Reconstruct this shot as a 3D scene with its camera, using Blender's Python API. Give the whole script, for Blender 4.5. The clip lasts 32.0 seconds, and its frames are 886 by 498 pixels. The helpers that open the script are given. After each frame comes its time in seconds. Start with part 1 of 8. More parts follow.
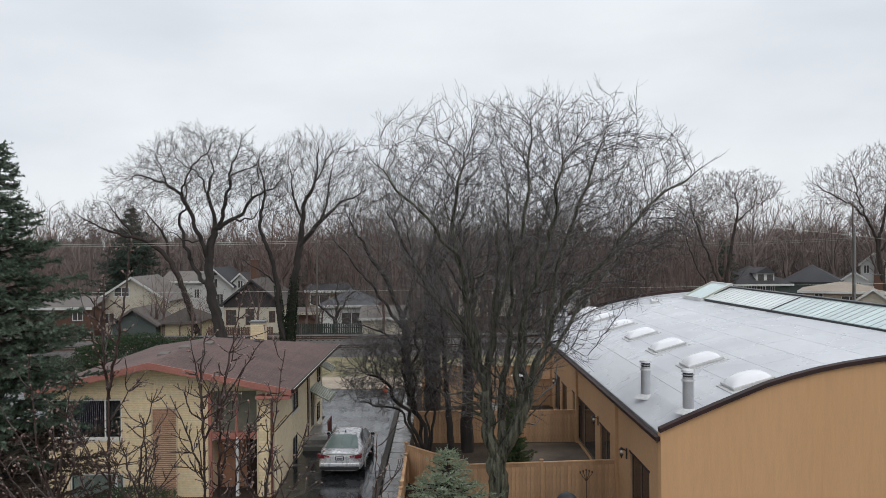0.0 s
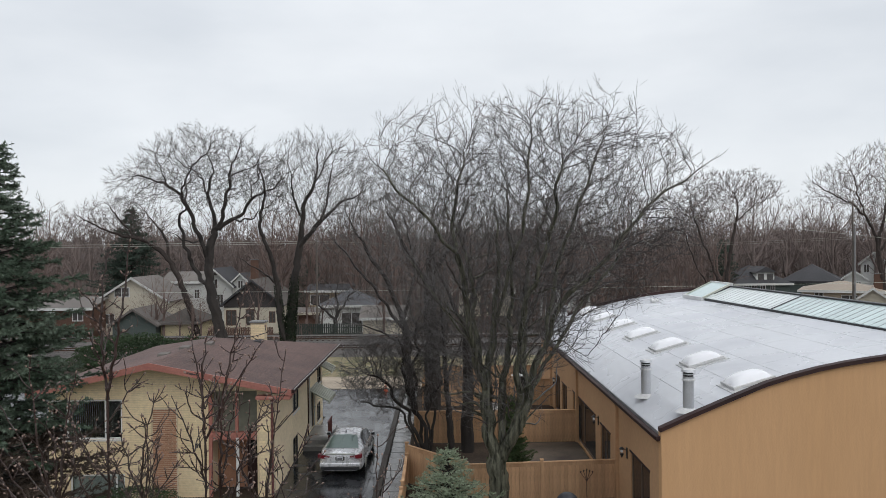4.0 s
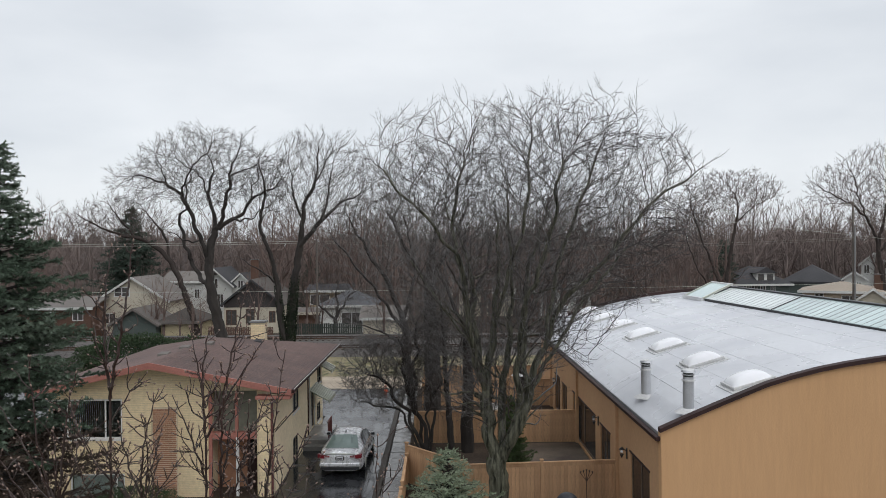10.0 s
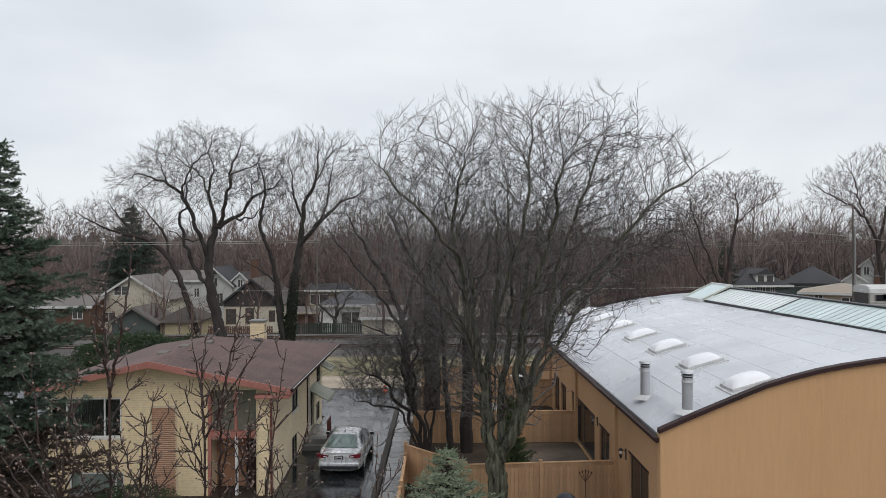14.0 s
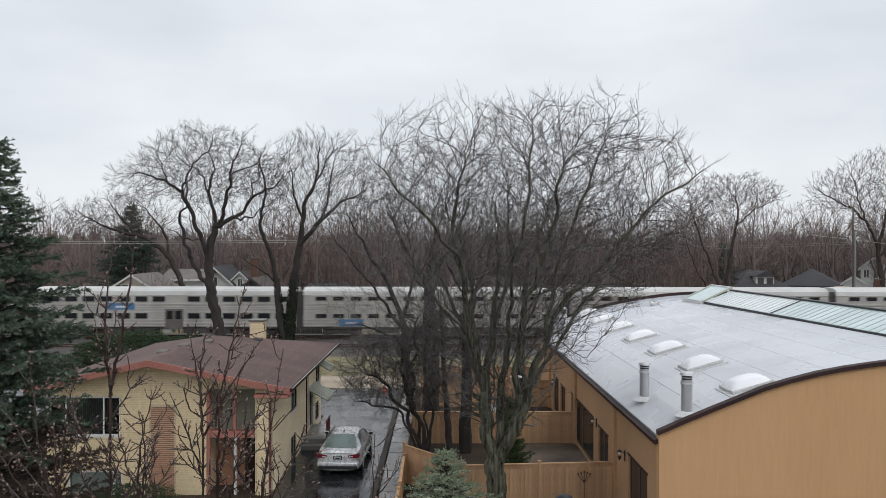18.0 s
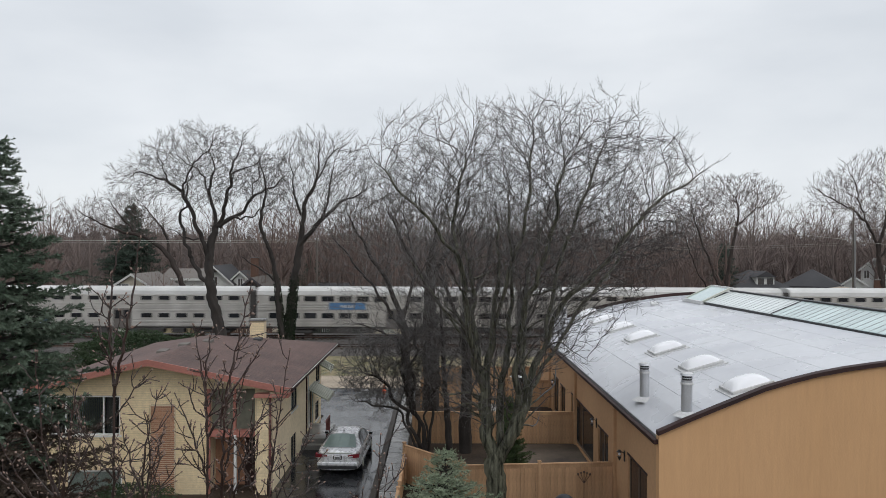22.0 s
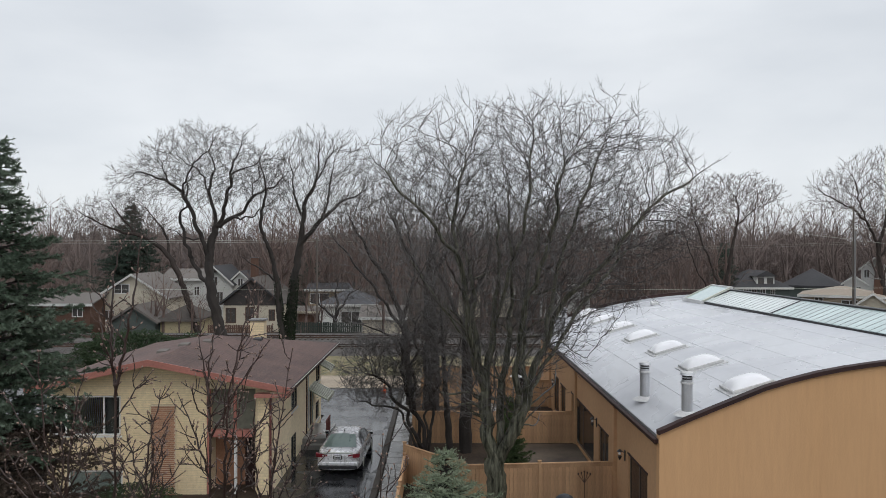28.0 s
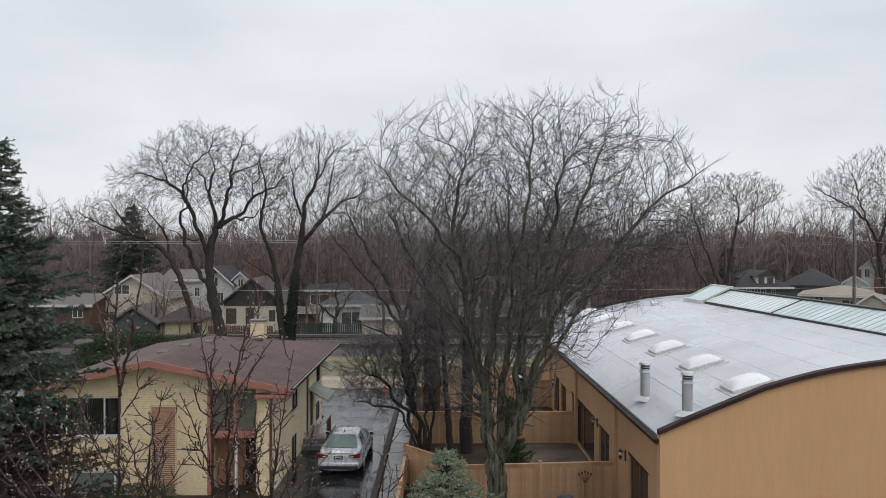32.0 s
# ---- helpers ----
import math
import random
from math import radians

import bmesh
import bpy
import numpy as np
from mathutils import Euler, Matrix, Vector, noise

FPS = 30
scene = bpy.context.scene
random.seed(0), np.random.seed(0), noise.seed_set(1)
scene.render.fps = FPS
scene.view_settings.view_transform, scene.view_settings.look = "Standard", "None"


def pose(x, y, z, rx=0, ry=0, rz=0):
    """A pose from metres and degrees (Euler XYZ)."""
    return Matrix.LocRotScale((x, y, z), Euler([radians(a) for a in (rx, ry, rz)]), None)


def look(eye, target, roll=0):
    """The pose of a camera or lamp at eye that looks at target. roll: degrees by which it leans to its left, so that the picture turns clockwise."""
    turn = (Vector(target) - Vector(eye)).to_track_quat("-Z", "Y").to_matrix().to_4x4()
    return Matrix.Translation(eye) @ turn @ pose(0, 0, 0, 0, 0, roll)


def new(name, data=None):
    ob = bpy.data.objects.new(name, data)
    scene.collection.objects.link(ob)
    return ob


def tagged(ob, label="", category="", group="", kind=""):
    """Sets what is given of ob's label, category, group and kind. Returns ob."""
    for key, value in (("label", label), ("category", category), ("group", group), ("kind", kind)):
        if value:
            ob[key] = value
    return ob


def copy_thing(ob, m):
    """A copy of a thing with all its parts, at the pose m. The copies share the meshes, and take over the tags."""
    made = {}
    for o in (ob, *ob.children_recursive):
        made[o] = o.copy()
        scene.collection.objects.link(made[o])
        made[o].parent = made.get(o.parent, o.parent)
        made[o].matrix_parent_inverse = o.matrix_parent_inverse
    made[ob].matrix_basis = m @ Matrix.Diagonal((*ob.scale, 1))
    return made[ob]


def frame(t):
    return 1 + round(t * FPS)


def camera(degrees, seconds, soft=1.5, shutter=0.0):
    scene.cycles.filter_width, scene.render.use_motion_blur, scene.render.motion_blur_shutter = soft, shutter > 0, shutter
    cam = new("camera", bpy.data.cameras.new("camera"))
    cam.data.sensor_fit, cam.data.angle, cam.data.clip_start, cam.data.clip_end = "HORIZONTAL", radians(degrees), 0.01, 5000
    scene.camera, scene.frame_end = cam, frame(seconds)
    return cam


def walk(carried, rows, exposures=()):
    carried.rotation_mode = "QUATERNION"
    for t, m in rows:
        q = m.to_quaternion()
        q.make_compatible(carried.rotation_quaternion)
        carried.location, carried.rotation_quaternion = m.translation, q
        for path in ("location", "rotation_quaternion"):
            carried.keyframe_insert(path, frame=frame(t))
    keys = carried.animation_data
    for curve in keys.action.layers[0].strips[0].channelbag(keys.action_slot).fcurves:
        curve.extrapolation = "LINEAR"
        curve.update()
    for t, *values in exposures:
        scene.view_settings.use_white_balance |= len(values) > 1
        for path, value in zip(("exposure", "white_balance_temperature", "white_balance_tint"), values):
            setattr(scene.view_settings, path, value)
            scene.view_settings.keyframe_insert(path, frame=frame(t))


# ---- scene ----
cam = camera(61, 32.0, soft=0.85, shutter=0.4)
EYE_HEIGHT = 9.5
# seconds, pitch, yaw and roll of a hand that holds the camera at an upper window
SWAY = (
    (0.0, -0.234, -0.344, -0.457), (1.0, -0.188, -0.339, -0.512), (2.0, -0.158, -0.314, -0.492), (3.0, -0.180, -0.337, -0.482),
    (3.5, -0.210, -0.337, -0.503), (5.5, -0.296, -0.368, -0.733), (6.0, -0.290, -0.359, -0.731), (7.0, -0.272, -0.365, -0.583),
    (8.0, -0.251, -0.340, -0.522), (9.0, -0.254, -0.338, -0.530), (10.0, -0.237, -0.331, -0.477), (11.0, -0.224, -0.337, -0.426),
    (12.0, -0.213, -0.329, -0.385), (13.0, -0.222, -0.331, -0.294), (14.0, -0.237, -0.338, -0.233), (14.5, -0.246, -0.338, -0.189),
    (16.5, -0.215, -0.327, -0.004), (17.0, -0.223, -0.326, 0.028), (18.0, -0.204, -0.338, 0.095), (19.0, -0.203, -0.324, 0.154),
    (20.0, -0.200, -0.321, 0.175), (21.0, -0.206, -0.325, 0.191), (22.0, -0.209, -0.320, 0.203), (23.0, -0.213, -0.320, 0.249),
    (24.0, -0.213, -0.321, 0.263), (25.0, -0.197, -0.316, 0.263), (25.5, -0.196, -0.316, 0.277), (27.5, -0.199, -0.299, 0.276),
    (28.0, -0.227, -0.316, 0.130), (29.0, -0.226, -0.290, 0.017), (30.0, -0.221, -0.291, 0.010), (31.0, -0.220, -0.299, 0.005),
    (32.0, -0.207, -0.303, 0.020))
walk(cam, [(t, pose(0, 0, EYE_HEIGHT, 90 + p, 0, y) @ pose(0, 0, 0, 0, 0, r)) for t, p, y, r in SWAY],
     exposures=((0.0, 0.0), (18.0, 0.0), (23.0, -0.05), (32.0, -0.05)))

# ---- world and sun: a bright overcast day ----
world = bpy.data.worlds.new("overcast")
scene.world = world
world.use_nodes = True
wn, wl = world.node_tree.nodes, world.node_tree.links
wn.clear()
w_out, w_bg = wn.new("ShaderNodeOutputWorld"), wn.new("ShaderNodeBackground")
w_sky = wn.new("ShaderNodeTexSky")
w_sky.sky_type, w_sky.sun_disc = "NISHITA", False
w_sky.sun_elevation, w_sky.sun_rotation = radians(48), radians(139)
w_co, w_map = wn.new("ShaderNodeTexCoord"), wn.new("ShaderNodeMapping")
w_map.inputs["Scale"].default_value = (1.3, 1.3, 3.6)
w_noise, w_ramp = wn.new("ShaderNodeTexNoise"), wn.new("ShaderNodeValToRGB")
w_noise.inputs["Scale"].default_value, w_noise.inputs["Detail"].default_value = 1.7, 5
w_ramp.color_ramp.elements[0].position, w_ramp.color_ramp.elements[0].color = 0.36, (0.735, 0.775, 0.825, 1)
w_ramp.color_ramp.elements[1].position, w_ramp.color_ramp.elements[1].color = 0.66, (0.902, 0.934, 0.97, 1)
w_sep, w_rise = wn.new("ShaderNodeSeparateXYZ"), wn.new("ShaderNodeMapRange")
w_rise.inputs["From Min"].default_value, w_rise.inputs["From Max"].default_value = 0.25, 1.0
w_rise.inputs["To Min"].default_value, w_rise.inputs["To Max"].default_value = 1.0, 1.5
w_mul, w_dim, w_mix = wn.new("ShaderNodeVectorMath"), wn.new("ShaderNodeVectorMath"), wn.new("ShaderNodeMix")
w_mul.operation = w_dim.operation = "SCALE"
w_dim.inputs["Scale"].default_value = 0.1
w_mix.data_type, w_mix.inputs["Factor"].default_value = "RGBA", 0.92
wl.new(w_co.outputs["Generated"], w_map.inputs["Vector"])
wl.new(w_map.outputs["Vector"], w_noise.inputs["Vector"])
wl.new(w_noise.outputs["Fac"], w_ramp.inputs["Fac"])
wl.new(w_co.outputs["Generated"], w_sep.inputs["Vector"])
wl.new(w_sep.outputs["Z"], w_rise.inputs["Value"])
wl.new(w_ramp.outputs["Color"], w_mul.inputs[0])
wl.new(w_rise.outputs["Result"], w_mul.inputs["Scale"])
wl.new(w_sky.outputs["Color"], w_dim.inputs[0])
wl.new(w_dim.outputs["Vector"], w_mix.inputs["A"])
wl.new(w_mul.outputs["Vector"], w_mix.inputs["B"])
wl.new(w_mix.outputs["Result"], w_bg.inputs["Color"])
wl.new(w_bg.outputs["Background"], w_out.inputs["Surface"])
w_bg.inputs["Strength"].default_value = 1.0
sun = new("sun", bpy.data.lights.new("sun", "SUN"))
sun.data.energy, sun.data.angle, sun.data.color = 0.75, radians(40), (1.0, 0.97, 0.93)
sun.matrix_world = look((13, -15, 22), (0, 0, 0))


# ---- materials ----
def mat(name, base, rough=0.8, second=None, scale=3.0, metallic=0.0, bump=0.0, bump_scale=None, spread=0.0, stretch=(1, 1, 1),
        fine=0.15, wet=None, spec=0.5, island=0.0, coat=0.0):
    """A surface with a base colour that drifts to a second one (stains, wear), fine grain, relief and, for pieces, a spread from piece to piece."""
    m = bpy.data.materials.new(name)
    m.use_nodes = True
    n, l = m.node_tree.nodes, m.node_tree.links
    bsdf = n["Principled BSDF"]
    co, mp = n.new("ShaderNodeTexCoord"), n.new("ShaderNodeMapping")
    mp.inputs["Scale"].default_value = stretch
    l.new(co.outputs["Object"], mp.inputs["Vector"])
    big, small = n.new("ShaderNodeTexNoise"), n.new("ShaderNodeTexNoise")
    big.inputs["Scale"].default_value, big.inputs["Detail"].default_value = scale * 0.35, 4
    small.inputs["Scale"].default_value, small.inputs["Detail"].default_value = scale * 6, 3
    l.new(mp.outputs["Vector"], big.inputs["Vector"])
    l.new(mp.outputs["Vector"], small.inputs["Vector"])
    second = second or tuple(c * 0.72 for c in base)
    ramp = n.new("ShaderNodeMapRange")
    ramp.inputs["From Min"].default_value, ramp.inputs["From Max"].default_value = 0.35, 0.68
    l.new(big.outputs["Fac"], ramp.inputs["Value"])
    mix = n.new("ShaderNodeMix")
    mix.data_type = "RGBA"
    mix.inputs["A"].default_value, mix.inputs["B"].default_value = (*base, 1), (*second, 1)
    l.new(ramp.outputs["Result"], mix.inputs["Factor"])
    grain, gain = n.new("ShaderNodeVectorMath"), n.new("ShaderNodeMapRange")
    grain.operation = "SCALE"
    gain.inputs["To Min"].default_value, gain.inputs["To Max"].default_value = 1 - fine * 2, 1 + fine * 2
    l.new(small.outputs["Fac"], gain.inputs["Value"])
    l.new(mix.outputs["Result"], grain.inputs[0])
    l.new(gain.outputs["Result"], grain.inputs["Scale"])
    colour = grain.outputs["Vector"]
    if spread or island:
        info, lift, each = n.new("ShaderNodeNewGeometry" if island else "ShaderNodeObjectInfo"), n.new("ShaderNodeMapRange"), n.new("ShaderNodeVectorMath")
        each.operation = "SCALE"
        lift.inputs["To Min"].default_value, lift.inputs["To Max"].default_value = 1 - max(spread, island), 1 + max(spread, island)
        l.new(info.outputs["Random Per Island" if island else "Random"], lift.inputs["Value"])
        l.new(colour, each.inputs[0])
        l.new(lift.outputs["Result"], each.inputs["Scale"])
        colour = each.outputs["Vector"]
    l.new(colour, bsdf.inputs["Base Color"])
    bsdf.inputs["Metallic"].default_value = metallic
    bsdf.inputs["Specular IOR Level"].default_value = spec
    bsdf.inputs["Coat Weight"].default_value = coat
    if wet is None:
        rr = n.new("ShaderNodeMapRange")
        rr.inputs["To Min"].default_value, rr.inputs["To Max"].default_value = max(0.02, rough - 0.12), min(1, rough + 0.12)
        l.new(small.outputs["Fac"], rr.inputs["Value"])
    else:
        rr = n.new("ShaderNodeMapRange")
        rr.inputs["From Min"].default_value, rr.inputs["From Max"].default_value = 0.42, 0.6
        rr.inputs["To Min"].default_value, rr.inputs["To Max"].default_value = wet, rough
        l.new(big.outputs["Fac"], rr.inputs["Value"])
    l.new(rr.outputs["Result"], bsdf.inputs["Roughness"])
    if bump:
        bp, bn = n.new("ShaderNodeBump"), n.new("ShaderNodeTexNoise")
        bn.inputs["Scale"].default_value, bn.inputs["Detail"].default_value = bump_scale or scale * 8, 4
        l.new(mp.outputs["Vector"], bn.inputs["Vector"])
        bp.inputs["Strength"].default_value, bp.inputs["Distance"].default_value = bump, 0.02
        l.new(bn.outputs["Fac"], bp.inputs["Height"])
        l.new(bp.outputs["Normal"], bsdf.inputs["Normal"])
    return m


def glass_mat(name, base, rough=0.06):
    """Dark window glass over an unlit room: a glossy, nearly black sheet."""
    m = mat(name, base, rough, scale=0.6, fine=0.05, spec=0.6)
    return m


ASPHALT = mat("wet_asphalt", (0.010, 0.011, 0.0125), 0.31, (0.032, 0.033, 0.036), 2.6, bump=0.10, bump_scale=24, wet=0.02, spec=0.5, fine=0.25)
CONCRETE = mat("wet_concrete", (0.20, 0.195, 0.185), 0.5, (0.12, 0.118, 0.115), 2.0, bump=0.3, spread=0.25, wet=0.2)
KERB = mat("weathered_kerb", (0.050, 0.040, 0.032), 0.75, (0.028, 0.024, 0.02), 2.5, bump=0.4, spread=0.15)
EARTH = mat("leaf_littered_earth", (0.060, 0.044, 0.033), 0.95, (0.036, 0.027, 0.021), 2.0, bump=0.8, bump_scale=9, fine=0.3, spec=0.15)
LAWN = mat("winter_grass", (0.125, 0.125, 0.060), 0.95, (0.27, 0.22, 0.145), 3.0, bump=0.8, bump_scale=14, fine=0.4, spec=0.15)
GRAVEL = mat("pale_gravel", (0.40, 0.33, 0.25), 0.9, (0.25, 0.205, 0.16), 2.2, bump=0.7, bump_scale=18, fine=0.3)
BALLAST = mat("track_ballast", (0.095, 0.084, 0.078), 0.95, (0.06, 0.053, 0.049), 1.2, bump=1.0, bump_scale=10, fine=0.35)
RUST = mat("rusty_rail", (0.12, 0.07, 0.05), 0.6, (0.06, 0.045, 0.04), 2.0, metallic=0.4, bump=0.2)
RAIL_TOP = mat("polished_rail_head", (0.45, 0.44, 0.43), 0.3, metallic=0.9)
SLEEPER = mat("tarred_sleeper", (0.06, 0.05, 0.042), 0.9, (0.10, 0.085, 0.07), 2.0, bump=0.5, spread=0.2)
STUCCO = mat("ochre_stucco", (0.60, 0.362, 0.190), 0.92, (0.572, 0.342, 0.175), 0.9, bump=0.35, bump_scale=60, fine=0.04, spec=0.2, stretch=(1.6, 1.6, 0.16))
BROWN_TRIM = mat("dark_brown_flashing", (0.042, 0.020, 0.018), 0.65, (0.028, 0.015, 0.014), 1.5, spec=0.3)
MEMBRANE = mat("white_roof_membrane", (0.575, 0.585, 0.615), 0.45, (0.51, 0.52, 0.555), 0.8, bump=0.12, bump_scale=4, spread=0.035, fine=0.03, wet=0.22)
SEAM = mat("roof_underlay", (0.24, 0.24, 0.25), 0.7)
DOME = mat("milky_acrylic", (0.86, 0.86, 0.88), 0.2, (0.80, 0.80, 0.83), 1.0, fine=0.02, coat=0.4)
CURB_WHITE = mat("weathered_white_curb", (0.66, 0.66, 0.66), 0.6, (0.52, 0.52, 0.52), 2.0, bump=0.1)
GALV = mat("galvanised_pipe", (0.55, 0.56, 0.58), 0.42, (0.42, 0.43, 0.45), 3.0, metallic=0.55, fine=0.08)
BLACK = mat("black_metal", (0.018, 0.018, 0.02), 0.45, (0.03, 0.03, 0.032), 3.0)
GLAZING = mat("greenish_fibreglass_glazing", (0.50, 0.61, 0.60), 0.15, (0.42, 0.53, 0.525), 0.8, spread=0.12, fine=0.06, coat=0.5)
CEDAR = mat("cedar_fence_board", (0.53, 0.335, 0.195), 0.85, (0.38, 0.225, 0.125), 1.6, bump=0.3, spread=0.13, stretch=(3, 3, 0.5), fine=0.15, spec=0.2)
BROWN_WALL = mat("brown_siding", (0.50, 0.305, 0.17), 0.88, (0.43, 0.255, 0.14), 1.0, bump=0.25, fine=0.07, spec=0.2)
DARK_GLASS = glass_mat("dark_glass", (0.02, 0.022, 0.026))
DIM_GLASS = glass_mat("dim_far_glass", (0.085, 0.078, 0.074), 0.25)
WINDOW_WHITE = mat("white_window_frame", (0.70, 0.70, 0.69), 0.5, (0.58, 0.58, 0.57), 3.0)
BUFF = mat("buff_brick", (0.80, 0.662, 0.440), 0.9, (0.70, 0.570, 0.374), 1.2, bump=0.4, spread=0.08, fine=0.12, spec=0.2)
BUFF_JOINT = mat("buff_mortar", (0.62, 0.515, 0.360), 0.95, (0.54, 0.445, 0.310), 2.0, bump=0.4, spec=0.2)
BUFF_SIDE = mat("buff_common_brick", (0.80, 0.685, 0.490), 0.92, (0.69, 0.585, 0.412), 1.2, bump=0.4, fine=0.12, spec=0.2)
RED_BRICK = mat("orange_roman_brick", (0.40, 0.21, 0.13), 0.9, (0.30, 0.155, 0.095), 2.0, bump=0.4, spread=0.22)
RED_JOINT = mat("pink_mortar", (0.66, 0.56, 0.43), 0.95)
MAROON = mat("dull_maroon_paint", (0.145, 0.045, 0.04), 0.6, (0.10, 0.032, 0.03), 2.0)
FASCIA = mat("faded_red_fascia", (0.40, 0.165, 0.13), 0.7, (0.32, 0.125, 0.10), 2.0, bump=0.1)
SHINGLE = mat("brown_shingle", (0.132, 0.083, 0.073), 0.85, (0.090, 0.059, 0.053), 1.6, bump=0.5, bump_scale=40, spread=0.07, fine=0.35)
PANEL_GREEN = mat("grey_green_panel", (0.21, 0.215, 0.17), 0.75, (0.17, 0.175, 0.14), 1.0)
ALU = mat("weathered_aluminium", (0.52, 0.53, 0.47), 0.45, (0.38, 0.40, 0.34), 2.5, metallic=0.4, spread=0.1)
BARK = mat("wet_dark_bark", (0.040, 0.033, 0.029), 0.85, (0.024, 0.020, 0.018), 2.0, bump=0.9, bump_scale=14, stretch=(2, 2, 0.5), fine=0.3, spec=0.45)
MOSS_BARK = mat("mossy_bark", (0.150, 0.147, 0.106), 0.5, (0.012, 0.013, 0.009), 9.0, bump=1.0, bump_scale=9, stretch=(3.4, 3.4, 0.3), fine=0.5, spec=0.25)
TWIG = mat("bare_twig", (0.036, 0.029, 0.026), 0.34, (0.052, 0.043, 0.038), 0.6, fine=0.2, spec=0.75)
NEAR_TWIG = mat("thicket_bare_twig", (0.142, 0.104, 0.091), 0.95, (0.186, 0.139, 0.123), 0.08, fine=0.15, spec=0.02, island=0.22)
# Distance haze is put into this colour, greyer and lighter than the thicket.
FAR_TWIG = mat("hazed_far_twig", (0.155, 0.122, 0.111), 0.95, (0.20, 0.163, 0.150), 0.08, fine=0.15, spec=0.02, island=0.22)
YOUNG_BARK = mat("reddish_young_bark", (0.024, 0.013, 0.010), 0.38, (0.048, 0.026, 0.021), 3.0, fine=0.3, bump=0.4, spec=0.5)
BUD = mat("pale_fuzzy_bud", (0.30, 0.205, 0.165), 0.6, (0.17, 0.12, 0.10), 9.0, fine=0.25, spec=0.4)
NEEDLE = mat("dark_spruce_needle", (0.060, 0.088, 0.060), 0.8, (0.145, 0.182, 0.138), 2.2, fine=0.4, spec=0.1)
BLUE_NEEDLE = mat("blue_spruce_needle", (0.185, 0.232, 0.150), 0.8, (0.345, 0.395, 0.285), 2.5, fine=0.4, spec=0.15)
DEAD_NEEDLE = mat("dead_spruce_twig", (0.045, 0.034, 0.028), 0.9, (0.075, 0.058, 0.046), 3.0, fine=0.3, spec=0.1)
CEDAR_GREEN = mat("dark_cedar_spray", (0.058, 0.086, 0.040), 0.9, (0.105, 0.142, 0.068), 2.5, fine=0.35, spec=0.1)
HEDGE = mat("evergreen_shrub_leaf", (0.044, 0.068, 0.038), 0.95, (0.072, 0.100, 0.056), 2.0, fine=0.3, spec=0.05)
PAINT_SILVER = mat("silver_car_paint", (0.67, 0.67, 0.69), 0.28, (0.63, 0.63, 0.65), 1.0, metallic=0.3, fine=0.02, coat=0.8)
TAIL_RED = mat("red_tail_lamp", (0.17, 0.006, 0.012), 0.2, (0.12, 0.005, 0.010), 6.0, spec=0.4)
TYRE = mat("black_rubber", (0.02, 0.02, 0.021), 0.85)
# Green tint, lightened to stand for the sky mirrored in the sloping glass.
REAR_GLASS = mat("tinted_glass_sky_tone", (0.38, 0.49, 0.45), 0.05, (0.28, 0.37, 0.345), 1.2, fine=0.04, spec=0.7)
STEEL = mat("fluted_stainless_steel", (0.56, 0.535, 0.50), 0.40, (0.41, 0.39, 0.36), 1.6, metallic=0.35, fine=0.08, bump=0.05, stretch=(1, 1, 0.35))
CAR_ROOF = mat("pale_carriage_roof", (0.56, 0.555, 0.54), 0.5, (0.44, 0.435, 0.42), 0.9, fine=0.08)
DARK_UNDER = mat("grimy_underframe", (0.05, 0.047, 0.045), 0.8, (0.08, 0.074, 0.07), 1.5)
TRAIN_BLUE = mat("blue_enamel", (0.036, 0.10, 0.25), 0.45, (0.03, 0.08, 0.20), 1.0, fine=0.08)
TRAIN_RED = mat("orange_red_enamel", (0.50, 0.075, 0.075), 0.5, (0.40, 0.06, 0.062), 1.0, fine=0.08)
LOGO_WHITE = mat("white_enamel", (0.75, 0.76, 0.78), 0.5)
GREY_DARK = mat("dark_grey_roof_shingle", (0.068, 0.067, 0.071), 0.9, (0.05, 0.05, 0.053), 0.6, bump=0.3, fine=0.12, spec=0.2)
GREY_PALE = mat("pale_grey_roof_shingle", (0.175, 0.158, 0.145), 0.9, (0.14, 0.127, 0.117), 0.6, bump=0.3, fine=0.1, spec=0.2)
TAN_ROOF = mat("tan_roof_shingle", (0.34, 0.285, 0.23), 0.9, (0.285, 0.24, 0.195), 0.6, bump=0.3, fine=0.1)
SIDING_WHITE = mat("white_siding", (0.627, 0.627, 0.599), 0.7, (0.515, 0.515, 0.493), 0.8, fine=0.05)
SIDING_CREAM = mat("cream_siding", (0.564, 0.512, 0.408), 0.75, (0.471, 0.425, 0.339), 0.8, fine=0.06)
SIDING_GREEN = mat("dull_green_siding", (0.085, 0.105, 0.098), 0.8, (0.07, 0.088, 0.08), 0.8, fine=0.06)
SIDING_YELLOW = mat("yellow_cream_siding", (0.55, 0.47, 0.30), 0.75, (0.46, 0.39, 0.25), 0.8, fine=0.06)
SIDING_TAN = mat("tan_house_siding", (0.33, 0.255, 0.165), 0.8, (0.27, 0.21, 0.135), 0.8, fine=0.08)
SLATE_ROOF = mat("blue_grey_roof_shingle", (0.105, 0.108, 0.118), 0.85, (0.085, 0.087, 0.096), 0.6, bump=0.3, fine=0.12, spec=0.3)
GABLE_DARK = mat("dark_brown_gable_boards", (0.040, 0.035, 0.034), 0.85, (0.052, 0.046, 0.044), 0.8, fine=0.1)
BRICK_FAR = mat("red_brown_brick", (0.13, 0.075, 0.055), 0.9, (0.10, 0.06, 0.045), 0.8, fine=0.12, spec=0.2)
